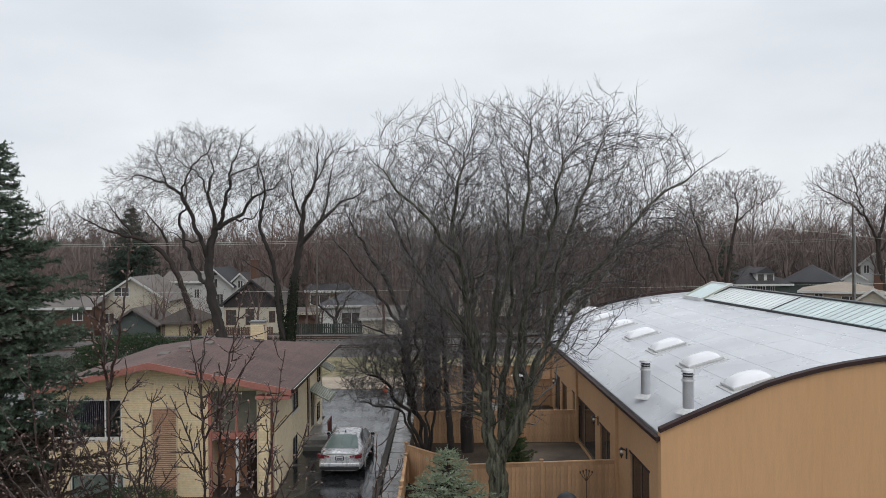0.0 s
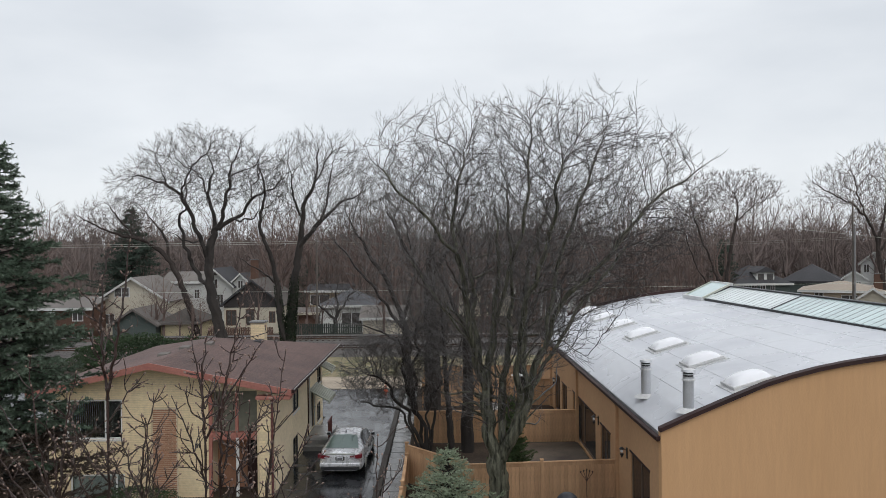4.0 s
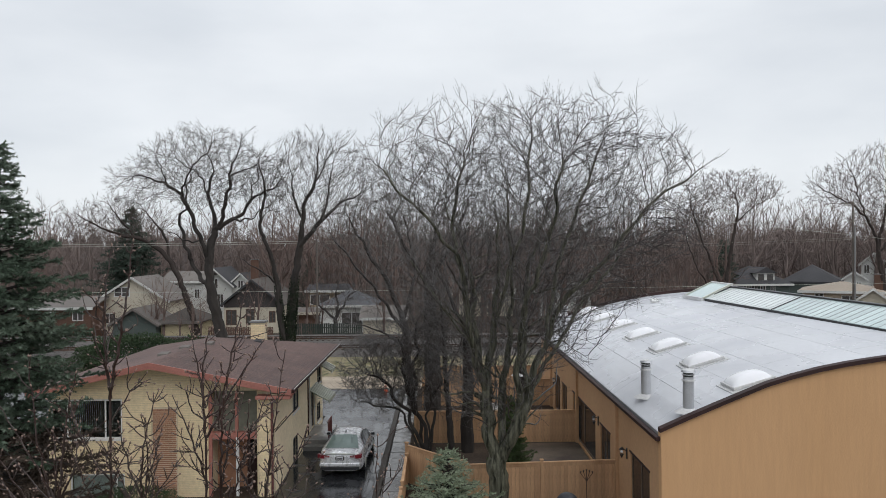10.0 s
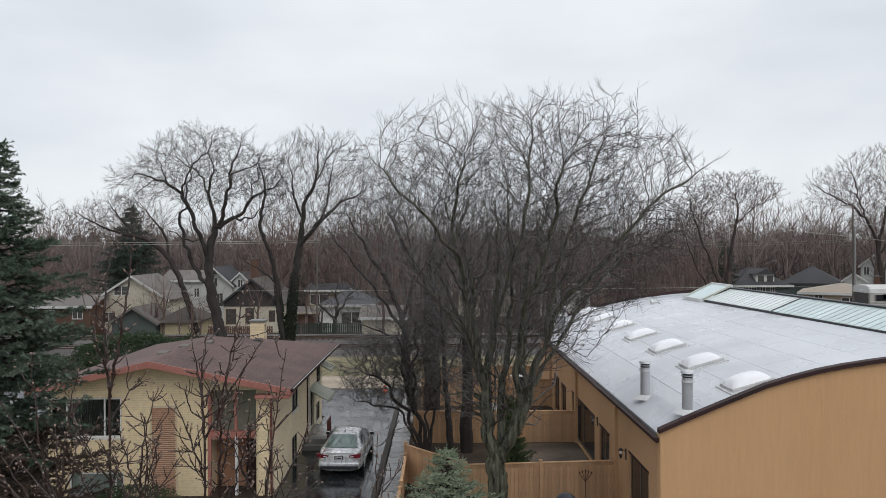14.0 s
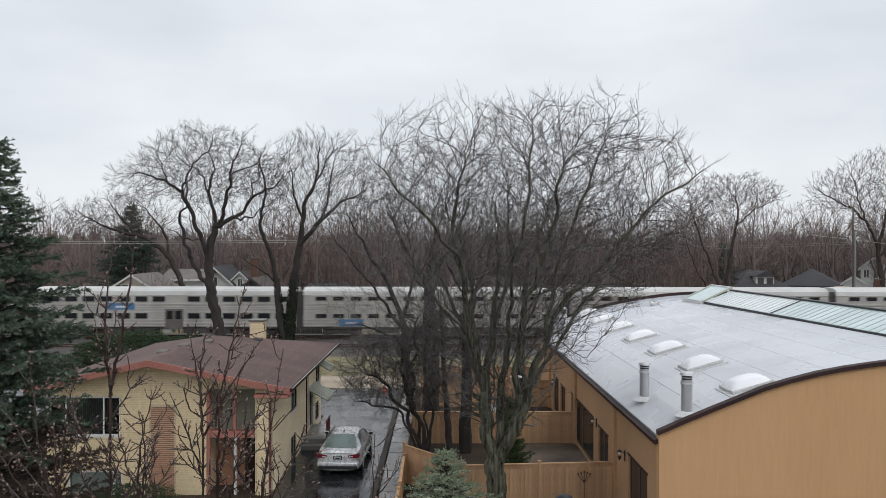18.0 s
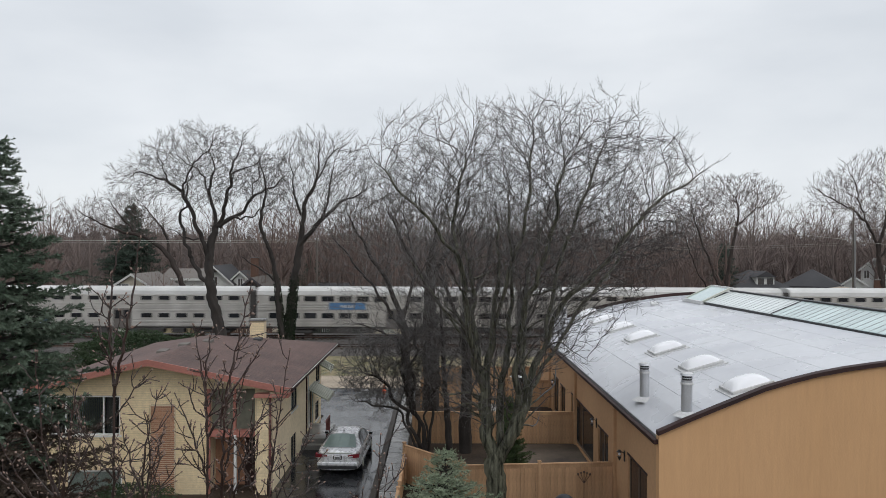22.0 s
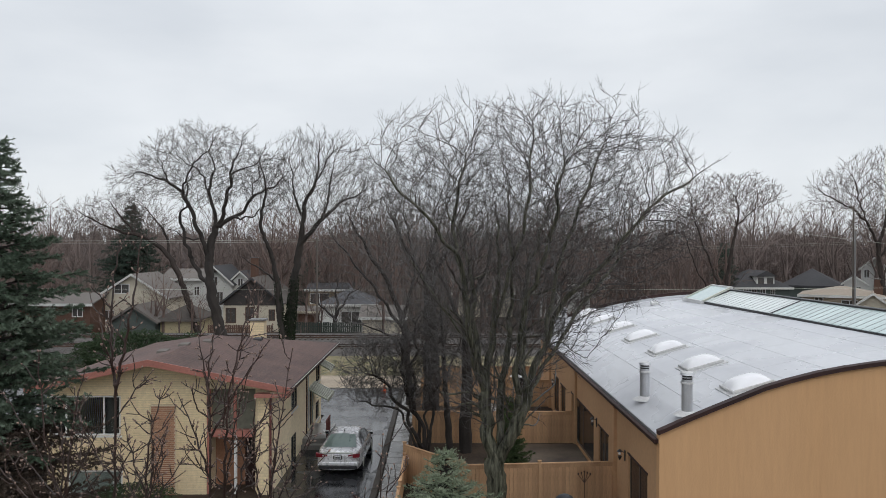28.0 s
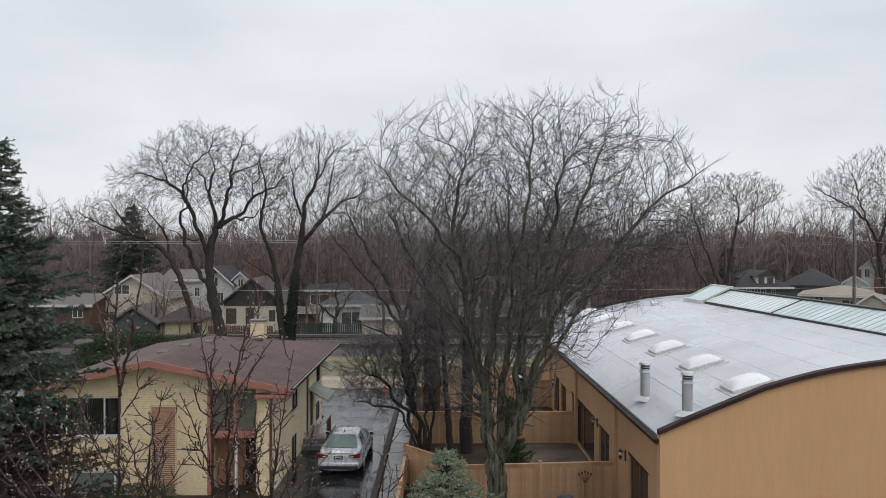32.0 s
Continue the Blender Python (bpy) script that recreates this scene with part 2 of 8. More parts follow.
BRICK_TAN = mat("tan_brick", (0.42, 0.345, 0.265), 0.9, (0.36, 0.295, 0.225), 0.8, fine=0.1)
BOARD_DARK = mat("dark_green_fence_board", (0.026, 0.036, 0.030), 0.85, (0.038, 0.046, 0.038), 1.0, spread=0.2)
BOARD_BROWN = mat("brown_fence_board", (0.13, 0.075, 0.055), 0.85, (0.10, 0.06, 0.045), 1.0, spread=0.2)
POLE_WOOD = mat("grey_pole_wood", (0.15, 0.125, 0.105), 0.9, (0.11, 0.095, 0.085), 1.5, bump=0.3)
ORANGE = mat("orange_plastic", (0.7, 0.12, 0.04), 0.5)
CLEAR_GLASS = mat("clear_glass", (0.75, 0.8, 0.8), 0.03, (0.72, 0.78, 0.78), 0.5, fine=0.01)
CLEAR_GLASS.node_tree.nodes["Principled BSDF"].inputs["Transmission Weight"].default_value = 1.0
CLEAR_GLASS.node_tree.nodes["Principled BSDF"].inputs["IOR"].default_value = 1.12
BLIND = mat("grey_vertical_blind", (0.15, 0.15, 0.155), 0.7, (0.11, 0.11, 0.115), 2.0)
# The horizon's haze is painted in as a pale, greyish base colour.
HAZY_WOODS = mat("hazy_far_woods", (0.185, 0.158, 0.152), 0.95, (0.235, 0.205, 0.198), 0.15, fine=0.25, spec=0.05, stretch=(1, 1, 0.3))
# Bark and twigs beyond the railway, lightened in colour to suggest haze.
PALE_BARK = mat("hazed_far_bark", (0.062, 0.050, 0.045), 0.9, (0.042, 0.035, 0.032), 1.0, fine=0.25, spec=0.1)
PALE_TWIG = mat("hazed_grey_brown_twig", (0.13, 0.106, 0.098), 0.9, (0.17, 0.14, 0.13), 0.4, fine=0.2, spec=0.1)
PATIO = mat("damp_patio_paving", (0.13, 0.10, 0.074), 0.7, (0.055, 0.041, 0.031), 1.8, bump=0.6, bump_scale=10, fine=0.3, spec=0.4)
PANE_BACKING = mat("dull_grey_pane_backing", (0.07, 0.066, 0.064), 0.9, (0.05, 0.048, 0.046), 2.0, stretch=(6, 6, 0.4))
SHADE_CLOTH = mat("grey_green_roller_blind", (0.36, 0.385, 0.355), 0.8, (0.32, 0.345, 0.32), 2.0)
SPRUCE_FAR = mat("far_spruce_needle", (0.052, 0.070, 0.055), 0.9, (0.075, 0.095, 0.078), 0.5, fine=0.3, spec=0.1)
DOOR_TAN = mat("tan_door_frame", (0.15, 0.098, 0.062), 0.6, (0.11, 0.072, 0.046), 1.5)
AWNING_GREEN = mat("dull_green_aluminium", (0.22, 0.255, 0.19), 0.5, (0.17, 0.20, 0.15), 2.0)
TAUPE_ROOF = mat("taupe_roof_shingle", (0.105, 0.093, 0.085), 0.9, (0.082, 0.073, 0.067), 0.6, bump=0.3, fine=0.12, spec=0.2)
RISER = mat("dull_grey_conduit", (0.24, 0.235, 0.23), 0.6, (0.19, 0.185, 0.18), 1.5)
BANNER_BLUE = mat("pale_blue_panel", (0.085, 0.20, 0.38), 0.4, (0.07, 0.17, 0.33), 1.0, fine=0.05)
GLAZING_PALE = mat("fibreglass_with_pale_sheen", (0.70, 0.75, 0.74), 0.2, (0.62, 0.68, 0.67), 0.8, spread=0.08, fine=0.05, coat=0.4)
IVY = mat("dark_ivy_leaf", (0.016, 0.024, 0.015), 0.85, (0.026, 0.036, 0.021), 3.0, fine=0.3, spec=0.1)
BAR_GREY = mat("grey_glazing_bar", (0.33, 0.35, 0.35), 0.6, (0.25, 0.265, 0.265), 2.0)
WATER = mat("rain_water", (0.016, 0.017, 0.018), 0.03, (0.012, 0.013, 0.014), 2.0, fine=0.02, spec=0.6)


# ---- helpers for meshes ----
def part(name, bm, material, parent=None, label="", smooth=False):
    """Links a bmesh as one mesh object, under a thing or a part."""
    me = bpy.data.meshes.new(name)
    if smooth:
        for f in bm.faces:
            f.smooth = True
    bm.to_mesh(me)
    bm.free()
    me.materials.append(material)
    ob = new(name, me)
    ob.parent = parent
    if label:
        tagged(ob, label)
    return ob


def raw(name, verts, faces, material, parent=None, label="", smooth=False):
    """The same for plain lists of vertices and faces."""
    me = bpy.data.meshes.new(name)
    me.from_pydata(verts, [], faces)
    if smooth:
        me.shade_smooth()
    me.materials.append(material)
    ob = new(name, me)
    ob.parent = parent
    if label:
        tagged(ob, label)
    return ob


def piece(name, me, m, parent):
    """One of many alike pieces that share a mesh."""
    ob = new(name, me)
    ob.parent = parent
    ob.matrix_basis = m
    return ob


def thing(name, at, label, category, group="", turn=0.0):
    ob = new(name)
    ob.empty_display_size = 0.2
    ob.matrix_basis = pose(*at, 0, 0, turn)
    return tagged(ob, label, category, group)


def box(x0, x1, y0, y1, z0, z1, bevel=0.0, bm=None):
    bm = bm or bmesh.new()
    made = bmesh.ops.create_cube(bm, size=1.0)["verts"]
    for v in made:
        v.co = Vector(((x0 + x1) / 2 + v.co.x * (x1 - x0), (y0 + y1) / 2 + v.co.y * (y1 - y0), (z0 + z1) / 2 + v.co.z * (z1 - z0)))
    if bevel:
        edges = {e for v in made for e in v.link_edges}
        bmesh.ops.bevel(bm, geom=list(edges), offset=bevel, segments=1, affect="EDGES", clamp_overlap=True)
    return bm


def rod(p0, p1, r0, r1=None, n=8, bm=None):
    bm = bm or bmesh.new()
    p0, p1 = Vector(p0), Vector(p1)
    way = p1 - p0
    turn = way.to_track_quat("Z", "Y").to_matrix().to_4x4()
    bmesh.ops.create_cone(bm, cap_ends=True, segments=n, radius1=r0, radius2=r0 if r1 is None else r1, depth=way.length,
                          matrix=Matrix.Translation((p0 + p1) / 2) @ turn)
    return bm


def prism(profile, axis, a, b, bm=None):
    """A closed outline of (u, v) pairs, pushed along an axis from a to b. axis x: u, v are y, z; axis y: x, z; axis z: x, y."""
    bm = bm or bmesh.new()
    def put(u, v, w):
        return {"x": (w, u, v), "y": (u, w, v), "z": (u, v, w)}[axis]
    lo = [bm.verts.new(put(u, v, a)) for u, v in profile]
    hi = [bm.verts.new(put(u, v, b)) for u, v in profile]
    k = len(profile)
    bm.faces.new(lo), bm.faces.new(hi[::-1])
    for i in range(k):
        bm.faces.new((lo[i], hi[i], hi[(i + 1) % k], lo[(i + 1) % k]))
    bmesh.ops.recalc_face_normals(bm, faces=bm.faces)
    return bm


def wall_with_holes(u0, u1, z0, z1, w0, w1, holes, axis, bm=None):
    """A wall between w0 and w1 of thickness, with rectangular openings (a, b, low, high) cut through it."""
    bm = bm or bmesh.new()
    us = sorted({u0, u1, *(h[0] for h in holes), *(h[1] for h in holes)})
    zs = sorted({z0, z1, *(h[2] for h in holes), *(h[3] for h in holes)})
    for i in range(len(us) - 1):
        for j in range(len(zs) - 1):
            cu, cz = (us[i] + us[i + 1]) / 2, (zs[j] + zs[j + 1]) / 2
            if any(h[0] < cu < h[1] and h[2] < cz < h[3] for h in holes):
                continue
            if axis == "y":
                box(us[i], us[i + 1], w0, w1, zs[j], zs[j + 1], bm=bm)
            else:
                box(w0, w1, us[i], us[i + 1], zs[j], zs[j + 1], bm=bm)
    bmesh.ops.remove_doubles(bm, verts=bm.verts, dist=0.0005)
    return bm


def set_kind(ob, label, category):
    return tagged(ob, label, category, kind="structure")


# ---- ground ----
FAR_Z = -1.3


def build_ground():
    prof = [(-60, -0.9), (-60, -0.06), (80.6, -0.06), (84.5, FAR_Z), (1800, FAR_Z), (1800, FAR_Z - 1)]
    ob = part("ground", prism(prof, "x", -900, 900), EARTH)
    set_kind(ob, "damp brown earth under bare trees, reaching the horizon", "ground")
    ob = part("driveway", box(-6.42, -2.55, 2.0, 50.2, -0.2, 0.0), ASPHALT)
    set_kind(ob, "wet black asphalt driveway with shining puddles", "driveway")
    ob = part("parking_lot", box(-30.0, -6.424, 42.2, 50.2, -0.2, -0.004), ASPHALT)
    set_kind(ob, "wet asphalt yard behind the brick house", "driveway")
    # verge behind the asphalt: a gravel lane, then winter grass up to the track bed
    ob = part("gravel_lane", box(-13.5, 14, 50.2, 55.0, -0.2, 0.015), GRAVEL)
    set_kind(ob, "pale sandy gravel lane beside the railway", "gravel lane")
    ob = part("grass_verge", prism([(55.0, -0.2), (55.0, 0.02), (59.5, 0.05), (63.4, 0.2), (63.4, -0.2)], "x", -13.5, 14), LAWN)
    set_kind(ob, "patchy yellow-green winter grass verge", "grass")
    ob = part("front_lawn", box(-30, -6.6, 14.0, 28.0, -0.2, -0.02), LAWN)
    set_kind(ob, "winter lawn in front of the brick house", "lawn")
    bed = part("track_bed", prism([(63.4, -0.3), (63.4, 0.06), (65.6, 0.38), (78.4, 0.38), (80.6, 0.0), (80.6, -0.3)], "x", -420, 760), BALLAST)
    set_kind(bed, "dark stone ballast bed of a two-track railway", "track bed")
    rng = random.Random(5)
    vs, fs = [], []
    for _ in range(9000):
        x, y = rng.uniform(-40, 24), rng.uniform(63.6, 72.0)
        z = 0.06 + 0.32 * min(1, (y - 63.4) / 2.2) + 0.01
        s = rng.uniform(0.03, 0.07)
        k = len(vs)
        vs += [(x - s, y - s, z - s), (x + s, y - s * 0.8, z - s), (x, y + s, z - s), (x + s * rng.uniform(-0.5, 0.5), y, z + s * 0.8)]
        fs += [(k, k + 1, k + 3), (k + 1, k + 2, k + 3), (k + 2, k, k + 3)]
    ob = raw("ballast_stones", vs, fs, BALLAST)
    tagged(ob, "loose grey ballast stones beside the rails", "stones", kind="stuff")


def build_puddles():
    """Shallow rain puddles along the driveway's kerb and across its far end."""
    rng = random.Random(19)
    spots = [(-3.0, 26.4, 0.34, 1.3), (-2.95, 29.6, 0.3, 1.1), (-2.9, 33.2, 0.34, 1.4), (-3.0, 36.4, 0.42, 1.3), (-3.4, 39.6, 0.8, 0.9), (-4.6, 42.6, 1.1, 0.9), (-3.6, 45.4, 0.9, 1.0), (-5.4, 47.4, 0.7, 0.8), (-5.6, 27.6, 0.4, 0.9), (-5.3, 40.2, 0.5, 0.8)]
    for x, y, a, b in spots:
        bm = bmesh.new()
        n, ph = 26, rng.uniform(0, 9)
        ring = []
        for k in range(n):
            t = math.tau * k / n
            w = 1 + 0.34 * noise.noise(Vector((math.cos(t) * 1.4 + ph, math.sin(t) * 1.4, ph))) + 0.16 * noise.noise(Vector((math.cos(t) * 4, math.sin(t) * 4 + ph, 0)))
            ring.append((x + a * w * math.cos(t), y + b * w * math.sin(t)))
        low = [bm.verts.new((p, q, 0.001)) for p, q in ring]
        top = [bm.verts.new((x + (p - x) * 0.97, y + (q - y) * 0.97, 0.0055)) for p, q in ring]
        bm.faces.new(top), bm.faces.new(low[::-1])
        for k in range(n):
            bm.faces.new((low[k], low[(k + 1) % n], top[(k + 1) % n], top[k]))
        ob = part("puddle", bm, WATER)
        set_kind(ob, "shallow rain puddle on the wet asphalt driveway", "puddle")


TRACK_Y = (67.6, 74.35)
RAIL_Z = 0.62


def build_track():
    for i, ty in enumerate(TRACK_Y):
        tr = thing("railway_track", (0, ty, 0.38), "straight railway track with rusty steel rails on sleepers", "railway track", "tracks of the railway")
        for dy in (-0.7175, 0.7175):
            prof = [(-0.07, 0.10), (0.07, 0.10), (0.07, 0.115), (0.012, 0.13), (0.012, 0.20), (0.036, 0.205), (0.036, 0.236), (-0.036, 0.236),
                    (-0.036, 0.205), (-0.012, 0.20), (-0.012, 0.13), (-0.07, 0.115)]
            rail = part("rail", prism([(dy + a, b) for a, b in prof], "x", -420, 760), RUST, tr)
            part("rail_head", box(-420, 760, dy - 0.034, dy + 0.034, 0.2362, 0.2402), RAIL_TOP, rail)
        bm = box(-0.11, 0.11, -1.3, 1.3, -0.02, 0.1, 0.008)
        me = bpy.data.meshes.new("sleeper")
        bm.to_mesh(me), bm.free()
        me.materials.append(SLEEPER)
        for k in range(80):
            piece("sleeper", me, pose(-30 + k * 0.55, 0, 0), tr)


# ---- driveway edge: kerb, stepping path ----
def build_path():
    kerb = thing("driveway_kerb", (0, 0, 0), "low weathered timber and concrete kerb along the driveway", "kerb")
    me_len = 2.4
    bm = box(-0.12, 0.12, 0.01, me_len - 0.01, -0.1, 0.24, 0.02)
    me = bpy.data.meshes.new("kerb_stone")
    bm.to_mesh(me), bm.free()
    me.materials.append(KERB)
    for k in range(12):
        piece("kerb_stone", me, pose(-2.42, 21.5 + k * me_len, 0, 0, 0, 0.15 * (-1) ** k), kerb)
    path = thing("footpath", (0, 0, 0), "wet footpath of square concrete slabs between kerb and fence", "footpath")
    bm = box(-0.42, 0.42, 0.012, 0.9, -0.08, 0.1, 0.015)
    me = bpy.data.meshes.new("slab")
    bm.to_mesh(me), bm.free()
    me.materials.append(CONCRETE)
    rng = random.Random(8)
    for k in range(31):
        piece("slab", me, pose(-1.86, 20.6 + k * 0.91, rng.uniform(-0.012, 0.008), rng.uniform(-0.4, 0.4), rng.uniform(-0.4, 0.4), 0), path)


# ---- the barrel-roofed building ----
WALL_X, FRONT_Y, BACK_Y = 6.66, 22.6, 49.0
APEX_X, APEX_Z, ROOF_R = 17.9, 6.36, 29.0


def head_z(x):
    """The gable wall's head."""
    x = min(x, 2 * APEX_X - x)
    return APEX_Z - (APEX_X - x) ** 2 / (2 * ROOF_R) - 0.23 * max(0, (9.7 - x) / 3.04) ** 0.8 + 0.07 * math.exp(-((x - 11.4) / 1.8) ** 2)


def roof_z(x):
    """The roof itself, which bends down to its eaves."""
    x = min(x, 2 * APEX_X - x)
    return APEX_Z - 0.10 - (APEX_X - x) ** 2 / (2 * ROOF_R) - 0.36 * max(0, (8.5 - x) / 1.84) ** 1.5


def arc_slab(x0, x1, y0, y1, low, high, n=6, roof_z=roof_z):
    """A slab that follows the barrel roof, from low to high above it."""
    prof = [(x0 + (x1 - x0) * i / n, roof_z(x0 + (x1 - x0) * i / n) + high) for i in range(n + 1)]
    prof += [(x1 - (x1 - x0) * i / n, roof_z(x1 - (x1 - x0) * i / n) + low) for i in range(n + 1)]
    return prism(prof, "y", y0, y1)


def build_hall():
    hall = thing("barrel_roof_building", (0, 0, 0), "ochre stucco building with a white barrel roof and roof lights", "building")
    east = 2 * APEX_X - WALL_X
    # the front gable: a stucco wall whose head follows the roof
    xs = [WALL_X + (east - WALL_X) * i / 28 for i in range(29)]
    prof = [(x, head_z(x) - 0.04) for x in xs] + [(east, -0.3), (WALL_X, -0.3)]
    wall = part("front_wall", prism(prof, "y", FRONT_Y, FRONT_Y + 0.3), STUCCO, hall, "smooth ochre stucco gable wall with faint joints")
    for k in range(1, 8):
        x = WALL_X + k * 2.44
        part("wall_joint", box(x - 0.008, x + 0.008, FRONT_Y - 0.003, FRONT_Y + 0.02, 0, head_z(x) - 0.14), STUCCO, wall)
    prof = [(x, roof_z(x) - 0.21) for x in xs] + [(east, -0.3), (WALL_X, -0.3)]
    part("rear_wall", prism(prof, "y", BACK_Y - 0.3, BACK_Y), BROWN_WALL, hall)
    part("gable_coping", arc_slab(WALL_X - 0.05, east + 0.05, FRONT_Y - 0.10, FRONT_Y + 0.16, -0.095, 0.03, 28, head_z), BROWN_TRIM, hall, "dark brown metal coping")
    part("rear_upstand", arc_slab(WALL_X + 0.4, east - 0.4, BACK_Y - 0.05, BACK_Y - 0.002, -0.16, 0.15, 28), MEMBRANE, hall, "grey membrane upstand")
    part("rear_coping", arc_slab(WALL_X - 0.05, east + 0.05, BACK_Y, BACK_Y + 0.12, -0.2, 0.34, 28), BROWN_TRIM, hall, "dark brown metal coping")
    # the side wall with patio doors: bays between pilasters
    holes = [(23.9, 26.3, 0.05, 2.22), (29.4, 31.2, 0.45, 2.05), (32.2, 37.6, 0.05, 2.15), (39.4, 40.9, 0.4, 2.0), (41.6, 43.4, 0.05, 2.1)]
    side_top = 3.42
    part("side_wall", wall_with_holes(FRONT_Y + 0.304, BACK_Y - 0.304, -0.3, side_top, WALL_X, WALL_X + 0.24, holes, "x"), BROWN_WALL, hall, "brown rendered side wall with patio doors")
    part("east_wall", box(east - 0.24, east, FRONT_Y + 0.304, BACK_Y - 0.304, -0.3, side_top), BROWN_WALL, hall)
    part("roof_deck", arc_slab(WALL_X + 0.02, east - 0.02, FRONT_Y + 0.164, BACK_Y - 0.054, -0.16, -0.012, 28), SEAM, hall)
    part("gutter", box(WALL_X - 0.15, WALL_X + 0.02, FRONT_Y + 0.1, BACK_Y, side_top + 0.11, side_top + 0.24, 0.02), BROWN_TRIM, hall, "dark brown gutter")
    part("gutter_lip", rod((WALL_X - 0.16, FRONT_Y + 0.1, side_top + 0.24), (WALL_X - 0.16, BACK_Y, side_top + 0.24), 0.014, n=6), BROWN_TRIM, hall)
    for y in (28.15, 36.25, 44.6):
        part("pilaster", box(WALL_X - 0.12, WALL_X + 0.02, y - 0.14, y + 0.14, -0.3, side_top + 0.04, 0.015), BROWN_WALL, hall)
    for a, b, lo, hi in holes:
        dr = part("patio_door", wall_with_holes(a, b, lo, hi, WALL_X + 0.06, WALL_X + 0.12,
                  [(a + 0.07, (a + b) / 2 - 0.04, lo + 0.09, hi - 0.08), ((a + b) / 2 + 0.04, b - 0.07, lo + 0.09, hi - 0.08)], "x"), DOOR_TAN, hall, "brown framed sliding patio door")
        part("pane", box(WALL_X + 0.085, WALL_X + 0.10, a + 0.07, (a + b) / 2 - 0.04, lo + 0.09, hi - 0.08), DARK_GLASS, dr)
        part("pane", box(WALL_X + 0.085, WALL_X + 0.10, (a + b) / 2 + 0.04, b - 0.07, lo + 0.09, hi - 0.08), DARK_GLASS, dr)
        part("lintel_trim", box(WALL_X - 0.02, WALL_X + 0.003, a - 0.06, b + 0.06, hi + 0.0, hi + 0.07), BROWN_TRIM, dr)
    # membrane sheets, lapped in long bands
    bands, w = 8, 1.36
    for k in range(bands):
        x0 = WALL_X + 0.03 + k * w
        starts = [FRONT_Y + 0.17 + ((k * 2.9) % 6.2) - 6.2 + j * 6.2 for j in range(6)]
        for y in starts:
            a, b = max(y, FRONT_Y + 0.17), min(y + 6.2 - 0.014, BACK_Y - 0.06)
            if b - a > 0.3:
                part("roof_sheet", arc_slab(x0, x0 + w - 0.014, a, b, -0.011, 0.006, 3), MEMBRANE, hall)
    part("east_membrane", arc_slab(WALL_X + 0.03 + bands * w, east - 0.03, FRONT_Y + 0.17, BACK_Y - 0.06, -0.011, 0.004, 12), MEMBRANE, hall)
    return hall


